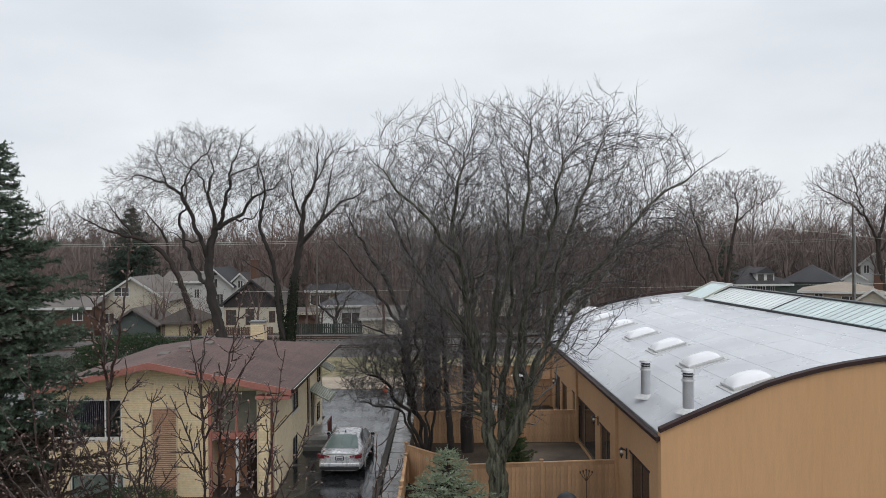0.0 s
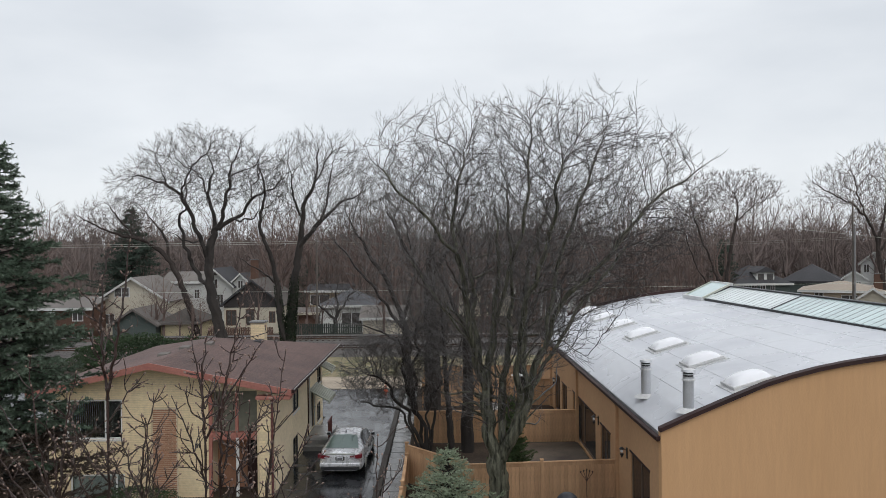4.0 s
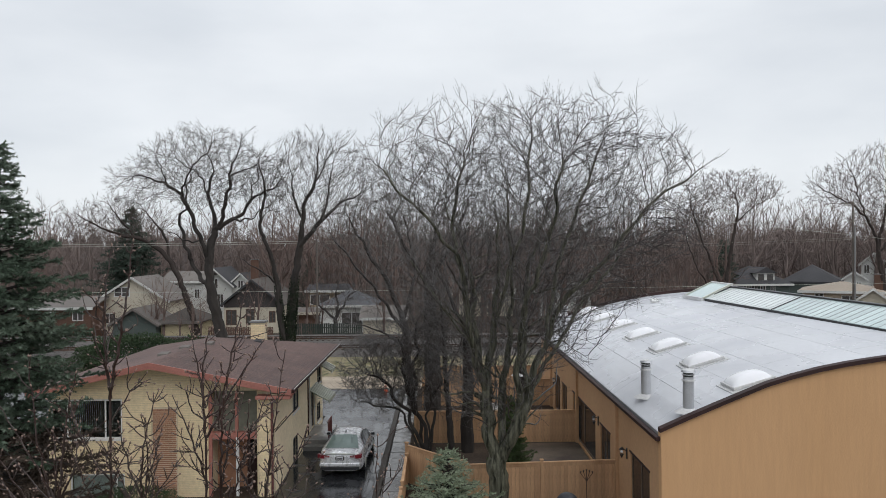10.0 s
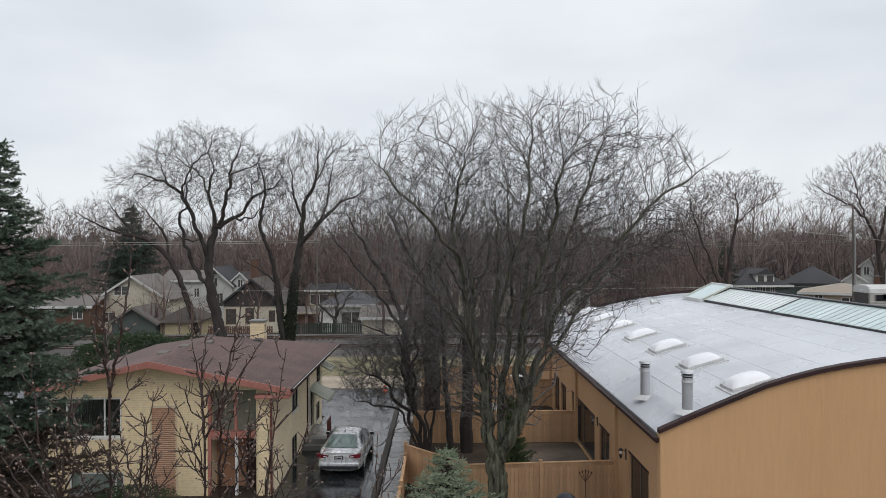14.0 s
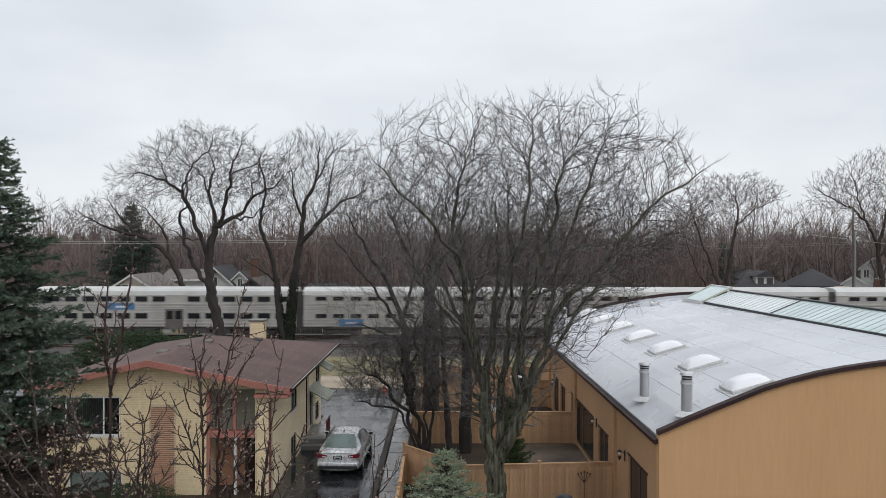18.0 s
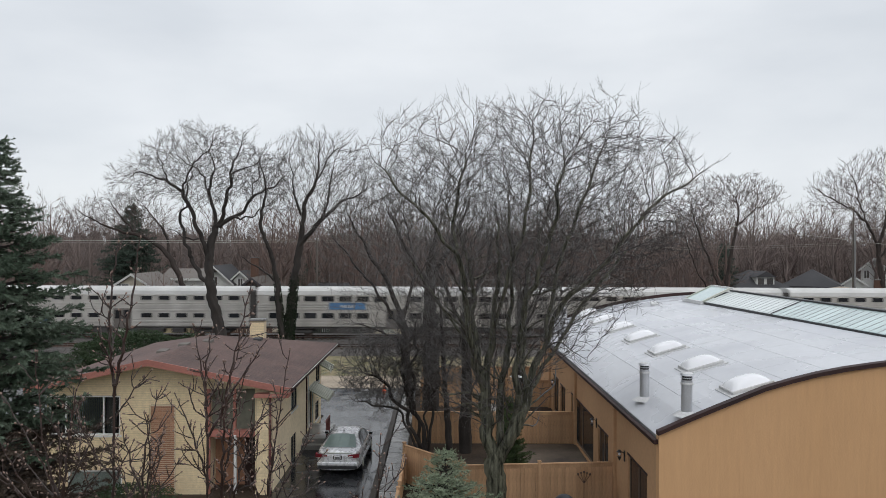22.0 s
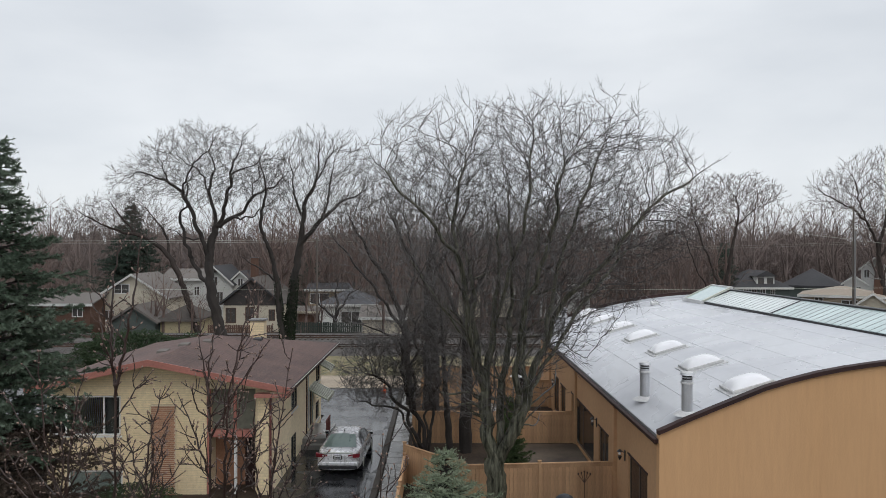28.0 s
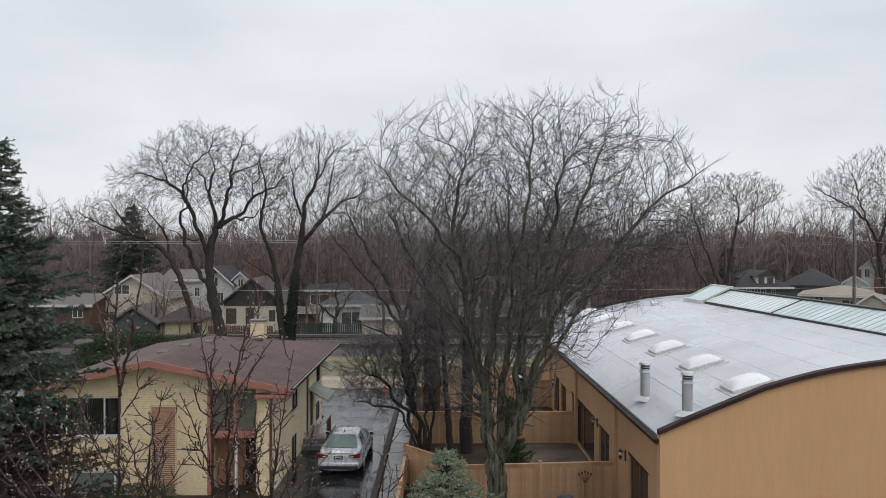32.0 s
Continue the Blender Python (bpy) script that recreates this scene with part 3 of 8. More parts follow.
def build_roof_things():
    # acrylic domes on low curbs
    proto = None
    for k in range(7):
        y, x = 23.62 + k * 4.16, 9.72
        slope = math.degrees(math.atan((APEX_X - x) / ROOF_R))
        m = pose(x, y, roof_z(x), 0, -slope, 0)
        if proto is None:
            proto = thing("dome_skylight", (0, 0, 0), "milky white acrylic dome skylight on a low curb", "skylight", "row of dome skylights")
            part("flashing", box(-0.80, 0.80, -0.68, 0.68, -0.02, 0.03, 0.01), CURB_WHITE, proto)
            part("curb", box(-0.68, 0.68, -0.56, 0.56, 0.03, 0.13, 0.015), CURB_WHITE, proto)
            bm = bmesh.new()
            n = 10
            grid = [[bm.verts.new((-0.64 + 1.28 * i / n, -0.52 + 1.04 * j / n,
                     0.12 + 0.25 * (max(0, 1 - abs(2 * i / n - 1) ** 2.6) * max(0, 1 - abs(2 * j / n - 1) ** 2.6)) ** 0.6)) for j in range(n + 1)] for i in range(n + 1)]
            for i in range(n):
                for j in range(n):
                    bm.faces.new((grid[i][j], grid[i + 1][j], grid[i + 1][j + 1], grid[i][j + 1]))
            part("dome", bm, DOME, proto, smooth=True)
            proto.matrix_basis = m
        else:
            copy_thing(proto, m)
    # flue pipes
    proto = None
    for x, y, h in ((7.66, 23.12, 1.34), (7.28, 26.5, 1.34), (7.17, 43.0, 2.0), (7.3, 45.6, 1.2)):
        m = pose(x, y, roof_z(x) - 0.03)
        if proto:
            copy_thing(proto, m @ Matrix.Diagonal((1, 1, h / 1.34, 1)))
            continue
        proto = thing("flue_pipe", (0, 0, 0), "galvanised flue pipe with a storm collar and louvred cap", "flue pipe", "flues on the roof")
        part("pipe", rod((0, 0, 0), (0, 0, 1.10), 0.165, n=20), GALV, proto, smooth=False)
        part("base_flashing", rod((0, 0, 0.0), (0, 0, 0.13), 0.42, 0.19, 24), CURB_WHITE, proto)
        part("collar", rod((0, 0, 0.97), (0, 0, 1.02), 0.20, n=20), CURB_WHITE, proto)
        part("louvre", rod((0, 0, 1.10), (0, 0, 1.24), 0.15, n=20), BLACK, proto, "black louvre")
        part("louvre_ring", rod((0, 0, 1.155), (0, 0, 1.18), 0.19, n=20), GALV, proto)
        part("cap", rod((0, 0, 1.24), (0, 0, 1.31), 0.215, 0.19, 20), GALV, proto)
        part("cap_top", rod((0, 0, 1.31), (0, 0, 1.34), 0.19, 0.10, 20), CURB_WHITE, proto)
        proto.matrix_basis = m
    v = thing("roof_vent", (13.3, 46.3, roof_z(13.3)), "small white roof vent hood", "vent")
    part("hood", prism([(-0.2, 0.0), (0.22, 0.0), (0.22, 0.2), (0.0, 0.26), (-0.2, 0.12)], "x", -0.22, 0.22), CURB_WHITE, v)
    # the glazed ridge: rafters with sloping panes, in two runs, and a steeper far bay
    ridge = thing("glazed_ridge_light", (0, 0, 0), "long glazed ridge light with green-tinted sloping panes", "skylight")
    skew = pose(16.35, 28, 0, 0, 0, 3.1) @ pose(-16.35, -28, 0)
    ridge.matrix_basis = skew
    x_lo, x_hi, z_lo, z_hi = 16.35, 17.95, 6.30, 6.94
    y0, y1 = 24.0, 43.7
    part("sill", box(x_lo - 0.04, x_lo + 0.02, y0, y1, z_lo - 0.14, z_lo - 0.005), BLACK, ridge, "black sill flashing")
    part("ridge_cap", box(x_hi - 0.1, x_hi + 0.18, y0, y1 + 0.1, z_hi - 0.02, z_hi + 0.07, 0.02), BLACK, ridge, "black ridge cap")
    part("far_slope", prism([(x_hi + 0.1, z_hi), (x_hi + 0.18, z_hi), (x_hi + 1.8, 6.2), (x_hi + 1.7, 6.2)], "y", y0, y1), BLACK, ridge)
    n = 40
    w = (y1 - y0) / n
    def slope_box(ya, yb, low, high):
        return prism([(x_lo, z_lo + low), (x_hi, z_hi + low), (x_hi, z_hi + high), (x_lo, z_lo + high)], "y", ya, yb)
    pane_me = bpy.data.meshes.new("pane")
    bm = slope_box(0.018, w - 0.018, 0.0, 0.02)
    bm.to_mesh(pane_me), bm.free()
    pane_me.materials.append(GLAZING)
    # the far run's whitish reflection is put into a paler pane colour
    pale_me = pane_me.copy()
    pale_me.materials.clear()
    pale_me.materials.append(GLAZING_PALE)
    part("rafter", slope_box(35.9, 35.98, 0.0, 0.05), BLACK, ridge, "dark rafter between two runs of panes")
    bar_me = bpy.data.meshes.new("glazing_bar")
    bm = slope_box(-0.014, 0.014, 0.0, 0.03)
    bm.to_mesh(bar_me), bm.free()
    bar_me.materials.append(BAR_GREY)
    for k in range(n):
        far_run = y0 + k * w > 35.8
        piece("pane", pale_me if far_run else pane_me, pose(0, y0 + k * w, 0), ridge)
        piece("glazing_bar", bar_me, pose(0, y0 + k * w, 0), ridge)
    bay = thing("glazed_end_bay", (0, 0, 0), "raised glazed bay with pale green panes", "skylight")
    bay.matrix_basis = skew
    a, b, lo, hi = 16.3, 17.9, 6.3, 7.06
    part("pane", prism([(a, lo), (b, hi), (b, hi + 0.03), (a, lo + 0.03)], "y", 43.9, 46.4), GLAZING, bay)
    for y in (43.76, 46.4):
        part("end_rafter", prism([(a - 0.05, lo - 0.05), (b, hi - 0.03), (b, hi + 0.09), (a - 0.05, lo + 0.07)], "y", y, y + 0.14), ALU, bay)
    part("bay_ridge", box(b - 0.02, b + 0.16, 43.76, 46.54, hi - 0.08, hi + 0.10), WINDOW_WHITE, bay)
    part("bay_sill", box(a - 0.2, a - 0.01, 43.76, 46.54, lo - 0.15, lo + 0.05), CURB_WHITE, bay)
    part("bay_back", box(b + 0.17, b + 0.3, 43.8, 46.5, 6.0, hi - 0.25), BLACK, bay)


def wall_lamp(x, y, z):
    lamp = thing("wall_lantern", (x, y, z), "black wall lantern beside a patio door, glints as a white globe", "wall lamp", "lanterns on the side wall")
    part("back_plate", box(-0.05, 0.0, -0.08, 0.08, -0.35, 0.2, 0.01), BLACK, lamp)
    part("arm", rod((-0.04, 0, 0.07), (-0.28, 0, 0.2), 0.02), BLACK, lamp)
    # a white globe stands for the bright glints on the dark lantern
    bm = bmesh.new()
    bmesh.ops.create_icosphere(bm, subdivisions=2, radius=0.075, matrix=Matrix.Translation((-0.28, 0, 0.02)))
    part("globe", bm, DOME, lamp, smooth=True)
    part("cap", rod((-0.28, 0, 0.13), (-0.28, 0, 0.24), 0.15, 0.04, 12), BLACK, lamp)
    part("finial", rod((-0.28, 0, -0.3), (-0.28, 0, -0.1), 0.02, 0.11, 10), BLACK, lamp)
    lamp.scale = (0.7, 0.7, 0.7)
    return lamp


# ---- board fences ----
BOARD = {}


def board_mesh(h):
    key = round(h, 2)
    if key not in BOARD:
        bm = box(-0.068, 0.068, -0.012, 0.012, 0.0, h, 0.005)
        me = bpy.data.meshes.new("fence_board")
        bm.to_mesh(me), bm.free()
        me.materials.append(CEDAR)
        BOARD[key] = me
    return BOARD[key]


def fence(p0, p1, h, label, base=-0.06):
    p0, p1 = Vector((*p0, base)), Vector((*p1, base))
    way = p1 - p0
    n = max(1, round(way.length / 0.143))
    f = thing("board_fence", p0, label, "fence", "cedar fences of the yards", math.degrees(math.atan2(way.y, way.x)))
    for k in range(n):
        piece("fence_board", board_mesh(h - 0.12), pose((k + 0.5) * way.length / n, 0, 0.04), f)
    part("rail", box(0, way.length, 0.013, 0.055, 0.35, 0.44, 0.005), CEDAR, f)
    part("rail", box(0, way.length, 0.013, 0.055, h - 0.4, h - 0.31, 0.005), CEDAR, f)
    part("cap_rail", box(-0.02, way.length + 0.02, -0.05, 0.06, h - 0.08, h - 0.03, 0.008), CEDAR, f)
    part("top_trim", box(0, way.length, -0.03, -0.0125, h - 0.2, h - 0.082), CEDAR, f)
    m = max(1, round(way.length / 2.4))
    for k in range(m + 1):
        s = way.length * k / m
        post = part("post", box(s - 0.055, s + 0.055, -0.055, 0.055, 0, h + 0.03, 0.01), CEDAR, f)
        part("post_cap", box(s - 0.075, s + 0.075, -0.075, 0.075, h + 0.03, h + 0.07, 0.015), CEDAR, post)
    return f


def build_fences():
    tan = "tan cedar board fence with a cap rail"
    fence((0.95, 27.75), (6.6, 28.2), 1.52, tan)
    fence((-1.36, 30.3), (0.85, 27.75), 1.6, tan + ", set at an angle")
    fence((-1.36, 26.6), (-1.36, 30.1), 1.2, tan + ", stepped beside the path")
    fence((-1.42, 22.5), (-1.40, 26.4), 1.05, tan + ", low beside the path")
    fence((-1.2, 36.3), (6.6, 36.3), 1.62, tan + ", dividing the yards")
    fence((-1.0, 44.6), (6.6, 44.6), 1.66, tan + ", dividing the yards")
    fence((-1.0, 49.4), (9.5, 49.4), 1.7, tan + ", closing the last yard")


# ---- the brick house ----
HX0, HX1, HY0, HY1 = -15.0, -6.4, 28.9, 41.0
EAVE_Z, RIDGE_Z, RIDGE_X = 4.1, 5.2, -10.9
EAVE_L, EAVE_R = -15.65, -5.62


def roof_plane(x):
    """Height of the low gable over x."""
    s = (x - EAVE_L) / (RIDGE_X - EAVE_L) if x < RIDGE_X else (EAVE_R - x) / (EAVE_R - RIDGE_X)
    return EAVE_Z + (RIDGE_Z - EAVE_Z) * s


def sash(parent, axis, u0, u1, z0, z1, w, face, bars=(), frame_mat=WINDOW_WHITE, name="window", deep=0.06, label=""):
    """A window in an opening: frame, mullions at bars, panes and sill. face: -1 or 1, the way that it looks along its normal."""
    edges = [u0, *bars, u1]
    b = 0.06
    holes = [(edges[i] + b * (0.5 if i else 1), edges[i + 1] - b * (0.5 if i < len(edges) - 2 else 1), z0 + b, z1 - b) for i in range(len(edges) - 1)]
    lo, hi = sorted((w, w - face * deep))
    fr = part(name, wall_with_holes(u0, u1, z0, z1, lo, hi, holes, axis), frame_mat, parent, label)
    g = (lo + hi) / 2
    for a, c, p, q in holes:
        part("pane", box(a, c, g - 0.006, g + 0.006, p, q) if axis == "y" else box(g - 0.006, g + 0.006, a, c, p, q), CLEAR_GLASS, fr)
    lo, hi = sorted((w - face * 0.02, w + face * 0.07))
    part("sill", box(u0 - 0.06, u1 + 0.06, lo, hi, z0 - 0.07, z0 - 0.002) if axis == "y" else box(lo, hi, u0 - 0.06, u1 + 0.06, z0 - 0.07, z0 - 0.002), WINDOW_WHITE, fr)
    return fr


def brick_rows(name, x0, x1, z_of_top, z0, y, material, parent, length=0.62, height=0.052, joint=0.015, holes=(), single=False, deep=0.05):
    """Courses of long bricks that stand 6 mm proud of their joints."""
    rng = random.Random(3)
    vs, fs = [], []
    me = None
    z, k = z0, 0
    while z < 6:
        top = z + height
        cuts = sorted((h[0], h[1]) for h in holes if h[2] - 0.01 < top and z < h[3] + 0.01)
        runs, left = [], x0
        for c0, c1 in cuts:
            runs.append((left, c0 - 0.008))
            left = c1 + 0.008
        runs.append((left, x1))
        for u0, u1 in runs:
            x = x0 - length * (0.5 if k % 2 else 0)
            while x < u1:
                a, b = max(x, u0), min(x + length, u1)
                mid = (a + b) / 2
                if b - a > 0.03 and top < z_of_top(mid):
                    d = rng.uniform(-0.003, 0.003)
                    if single:
                        if me is None:
                            me = bpy.data.meshes.new("brick")
                            bm = box(-0.5, 0.5, -deep, 0, 0, height)
                            bm.to_mesh(me), bm.free()
                            me.materials.append(material)
                        ob = piece(name, me, pose(mid, y + d, z), parent)
                        ob.scale = (b - a, 1, 1)
                    else:
                        n = len(vs)
                        yy = y - deep + d
                        vs += [(a, yy, z), (b, yy, z), (b, yy, top), (a, yy, top), (a, y, z), (b, y, z), (b, y, top), (a, y, top)]
                        fs += [(n, n + 1, n + 2, n + 3), (n + 3, n + 2, n + 6, n + 7), (n + 1, n + 5, n + 6, n + 2), (n, n + 3, n + 7, n + 4), (n, n + 4, n + 5, n + 1)]
                x += length + min(joint, 0.007)
        z += height + joint
        k += 1
    if not single:
        ob = raw(name, vs, fs, material, parent)
        tagged(ob, kind="stuff")


def build_house():
    house = thing("brick_house", (0, 0, 0), "buff brick bi-level house with a low brown roof and red fascia", "house")
    up, low = (-14.95, -12.2, 2.2, 3.72), (-14.2, -12.12, -0.3, 0.86)
    entry = (-8.9, -6.98, -0.3, 4.25)
    front_holes = [up, low, entry]
    # gabled front wall: courses of rectangles under the slope
    bm = wall_with_holes(HX0, HX1, -0.3, 4.0, HY0, HY0 + 0.26, [(*h[:3], min(h[3], 4.0)) for h in front_holes], "y")
    prism([(HX0, 4.0), (HX1, 4.0), (HX1, roof_plane(HX1) - 0.1), (RIDGE_X, RIDGE_Z - 0.1), (HX0, roof_plane(HX0) - 0.1)], "y", HY0, HY0 + 0.26, bm)
    front = part("front_wall", bm, BUFF_JOINT, house, "buff roman-brick front wall")
    panel = (-11.02, -10.1, -0.3, 3.36)
    brick_rows("front_bricks", HX0, HX1, lambda x: roof_plane(x) - 0.16, -0.2, HY0, BUFF, front, holes=front_holes + [panel], deep=0.012)
    back = part("brick_panel", box(panel[0], panel[1], HY0 - 0.03, HY0 - 0.002, -0.2, panel[3]), RED_JOINT, front, "panel of orange roman bricks")
    brick_rows("brick", panel[0] + 0.01, panel[1] - 0.01, lambda x: panel[3], -0.15, HY0 - 0.03, RED_BRICK, back, length=0.29, height=0.055, joint=0.021, single=True, deep=0.012)
    for k in range(2):
        part("number_bar", box(-9.37 + k * 0.1, -9.31 + k * 0.1, HY0 - 0.02, HY0 - 0.006, 1.84, 2.01, 0.004), BLACK, front)
    for a in (panel[0] - 0.05, panel[1] + 0.01):
        part("panel_trim", box(a, a + 0.04, HY0 - 0.045, HY0 - 0.013, -0.2, panel[3] + 0.03), BUFF_JOINT, front)
    sash(house, "y", *up[:2], up[2], up[3], HY0 + 0.03, -1, bars=(-14.3, -12.85), label="white-framed picture window with dark vertical blinds")
    for k in range(18):
        x = -14.24 + k * 0.078
        part("blind_slat", box(x, x + 0.03, HY0 + 0.10, HY0 + 0.106, 2.28, 3.64), BLIND, house)
    # grey sheets added behind the side panes to lift them from black
    for a, b in ((-14.9, -14.33), (-12.82, -12.25)):
        part("pane_backing", box(a, b, HY0 + 0.16, HY0 + 0.18, 2.25, 3.68), PANE_BACKING, house)
    part("roller_blind", box(-14.12, -12.2, HY0 + 0.12, HY0 + 0.13, -0.25, 0.8), SHADE_CLOTH, house, "drawn grey-green roller blind")
    sash(house, "y", *low[:2], low[2], low[3], HY0 + 0.03, -1, bars=(-12.45,), label="white-framed lower window", frame_mat=WINDOW_WHITE)
    # the recessed entry: grey-green panels, red-brown posts, spandrel and a white jamb
    part("entry_panel", box(entry[0] + 0.02, entry[1] - 0.02, HY0 + 0.7, HY0 + 0.76, 2.2, 4.2), PANEL_GREEN, house, "grey-green entry panel")
    part("entry_wall", box(entry[0], entry[1], HY0 + 1.2, HY0 + 1.3, -0.3, 2.25), RED_BRICK, house)
    part("entry_cheek", box(entry[0] - 0.02, entry[0], HY0 + 0.262, HY0 + 1.3, -0.3, 4.2), BUFF_JOINT, house)
    part("entry_cheek", box(entry[1], entry[1] + 0.02, HY0 + 0.262, HY0 + 1.3, -0.3, 4.2), BUFF_JOINT, house)
    part("entry_slab", box(entry[0], entry[1], HY0 + 0.262, HY0 + 1.3, 2.2, 2.3), FASCIA, house)
    for a, b, c, d, m in ((-8.9, -8.78, -0.3, 4.2, FASCIA), (-7.88, -7.78, 2.3, 4.2, FASCIA), (-7.86, -7.76, -0.3, 2.2, WINDOW_WHITE), (-7.04, -6.96, -0.3, 4.1, BUFF)):
        part("entry_post", box(a, b, HY0 + 0.02, HY0 + 0.16, c, d, 0.01), m, house)
    part("spandrel", box(-8.78, -7.0, HY0 + 0.05, HY0 + 0.12, 2.12, 2.38, 0.01), FASCIA, house, "red-brown spandrel board")
    dr = part("entry_door", box(-7.7, -6.99, HY0 + 1.12, HY0 + 1.19, -0.1, 2.1), BROWN_TRIM, house, "dark entry door")
    part("door_pane", box(-7.55, -7.15, HY0 + 1.11, HY0 + 1.119, 1.1, 1.9), DARK_GLASS, dr)
    pil = part("corner_pilaster", box(-6.95, -6.5, HY0 - 0.05, HY0 - 0.002, -0.3, 3.95), BUFF_JOINT, house)
    brick_rows("brick", -6.94, -6.51, lambda x: 3.93, -0.25, HY0 - 0.05, BUFF, pil, length=0.21, height=0.1, joint=0.012, single=True, deep=0.014)
    # side wall along the driveway
    side_holes = [(32.7, 34.1, 2.25, 3.5), (32.7, 33.9, -0.05, 1.15), (37.3, 38.2, 0.45, 2.45), (39.3, 40.5, 2.3, 3.4), (39.2, 40.3, 0.35, 1.3)]
    part("side_wall", wall_with_holes(HY0 + 0.262, HY1, -0.3, 4.0, HX1 - 0.26, HX1, side_holes, "x"), BUFF_SIDE, house, "plain buff brick side wall")
    part("side_band", box(HX1 - 0.002, HX1 + 0.02, HY0 + 0.2, 32.6, 2.34, 2.385), BROWN_TRIM, house)
    for i, h in enumerate(side_holes):
        if i == 2:
            d = part("side_door", box(HX1 - 0.12, HX1 - 0.06, h[0], h[1], h[2], h[3]), BROWN_TRIM, house, "dark side door")
            part("door_frame", wall_with_holes(h[0] - 0.06, h[1] + 0.06, h[2], h[3] + 0.06, HX1 - 0.02, HX1 + 0.025, [(h[0], h[1], h[2], h[3])], "x"), WINDOW_WHITE, d)
        else:
            sash(house, "x", h[0], h[1], h[2], h[3], HX1 - 0.03, 1, bars=((h[0] + h[1]) / 2,), frame_mat=GREY_DARK)
    part("left_wall", box(HX0, HX0 + 0.26, HY0 + 0.262, HY1, -0.3, 4.05), BUFF_SIDE, house)
    part("back_wall", box(HX0 + 0.262, HX1 - 0.262, HY1 - 0.26, HY1, -0.3, 4.0), BUFF_SIDE, house)
    part("downpipe", rod((HX1 + 0.06, 36.2, 0.1), (HX1 + 0.06, 36.2, 4.0), 0.032, n=8), BROWN_TRIM, house, "dark downpipe")
    part("conduit", rod((HX1 + 0.05, 36.7, 0.6), (HX1 + 0.05, 36.7, 3.2), 0.03, n=6), GALV, house)
    # awning of aluminium strips over the side door, porch step and red rail
    for y0, y1, z, out, label in ((36.75, 39.0, 2.5, 0.98, "striped aluminium door awning"), (39.15, 40.75, 3.45, 0.75, "small striped window awning")):
        drop = out * 0.55
        awn = part("awning", prism([(HX1 + 0.01, z), (HX1 + out, z - drop), (HX1 + out, z - drop - 0.04), (HX1 + 0.01, z - 0.04)], "y", y0, y1), AWNING_GREEN, house, label)
        n = round((y1 - y0) / 0.25)
        for k in range(n):
            y = y0 + 0.04 + k * (y1 - y0) / n
            part("awning_strip", prism([(HX1 + 0.01, z + 0.004), (HX1 + out + 0.02, z - drop + 0.004), (HX1 + out + 0.02, z - drop + 0.034), (HX1 + 0.01, z + 0.034)], "y", y, y + 0.12), ALU, awn)
            part("valance_tab", prism([(y, z - drop), (y + 0.2, z - drop), (y + 0.2, z - drop - 0.12), (y + 0.1, z - drop - 0.17), (y, z - drop - 0.12)], "x", HX1 + out + 0.003, HX1 + out + 0.015), ALU, awn)
        for y in (y0 + 0.05, y1 - 0.05):
            part("awning_stay", rod((HX1 + 0.01, y, z - drop - 0.35), (HX1 + out - 0.02, y, z - drop - 0.05), 0.012, n=5), ALU, awn)
    part("porch_step", box(HX1 + 0.004, HX1 + 1.15, 35.35, 38.4, -0.05, 0.44, 0.02), CONCRETE, house, "concrete porch step")
    part("lower_step", box(HX1 + 0.004, HX1 + 1.15, 35.0, 35.35, -0.05, 0.22, 0.02), CONCRETE, house)
    rail = part("porch_rail", box(HX1 + 1.09, HX1 + 1.14, 35.4, 36.7, 1.2, 1.26), MAROON, house, "dark red porch railing")
    for k in range(9):
        part("baluster", rod((HX1 + 1.12, 35.43 + k * 0.155, 0.44), (HX1 + 1.12, 35.43 + k * 0.155, 1.2), 0.016, n=5), MAROON, rail)
    part("corner_downpipe", rod((-6.43, HY0 - 0.09, 0.0), (-6.43, HY0 - 0.09, 3.86), 0.045, n=8), MAROON, house, "red-brown corner downpipe")
    # roof: gable to the street, hipped at the back; front pushed out at the ridge
    y_eave, y_peak, y_far, y_hip = 28.45, 28.2, 41.75, 36.2
    t = 0.16
    top = [(EAVE_L, y_eave, EAVE_Z), (RIDGE_X, y_peak, RIDGE_Z), (EAVE_R, y_eave, EAVE_Z), (EAVE_R, y_far, EAVE_Z), (RIDGE_X, y_hip, RIDGE_Z), (EAVE_L, y_far, EAVE_Z)]
    vs = top + [(x, y, z - t) for x, y, z in top]
    fs = [(0, 1, 4, 5), (1, 2, 3, 4), (3, 5, 4), (11, 10, 7, 6), (10, 9, 8, 7), (9, 10, 11), (0, 6, 7, 1), (1, 7, 8, 2), (2, 8, 9, 3), (3, 9, 11, 5), (5, 11, 6, 0)]
    roof = raw("roof", vs, fs, SHINGLE, house, "low brown shingle roof, gabled in front and hipped behind")
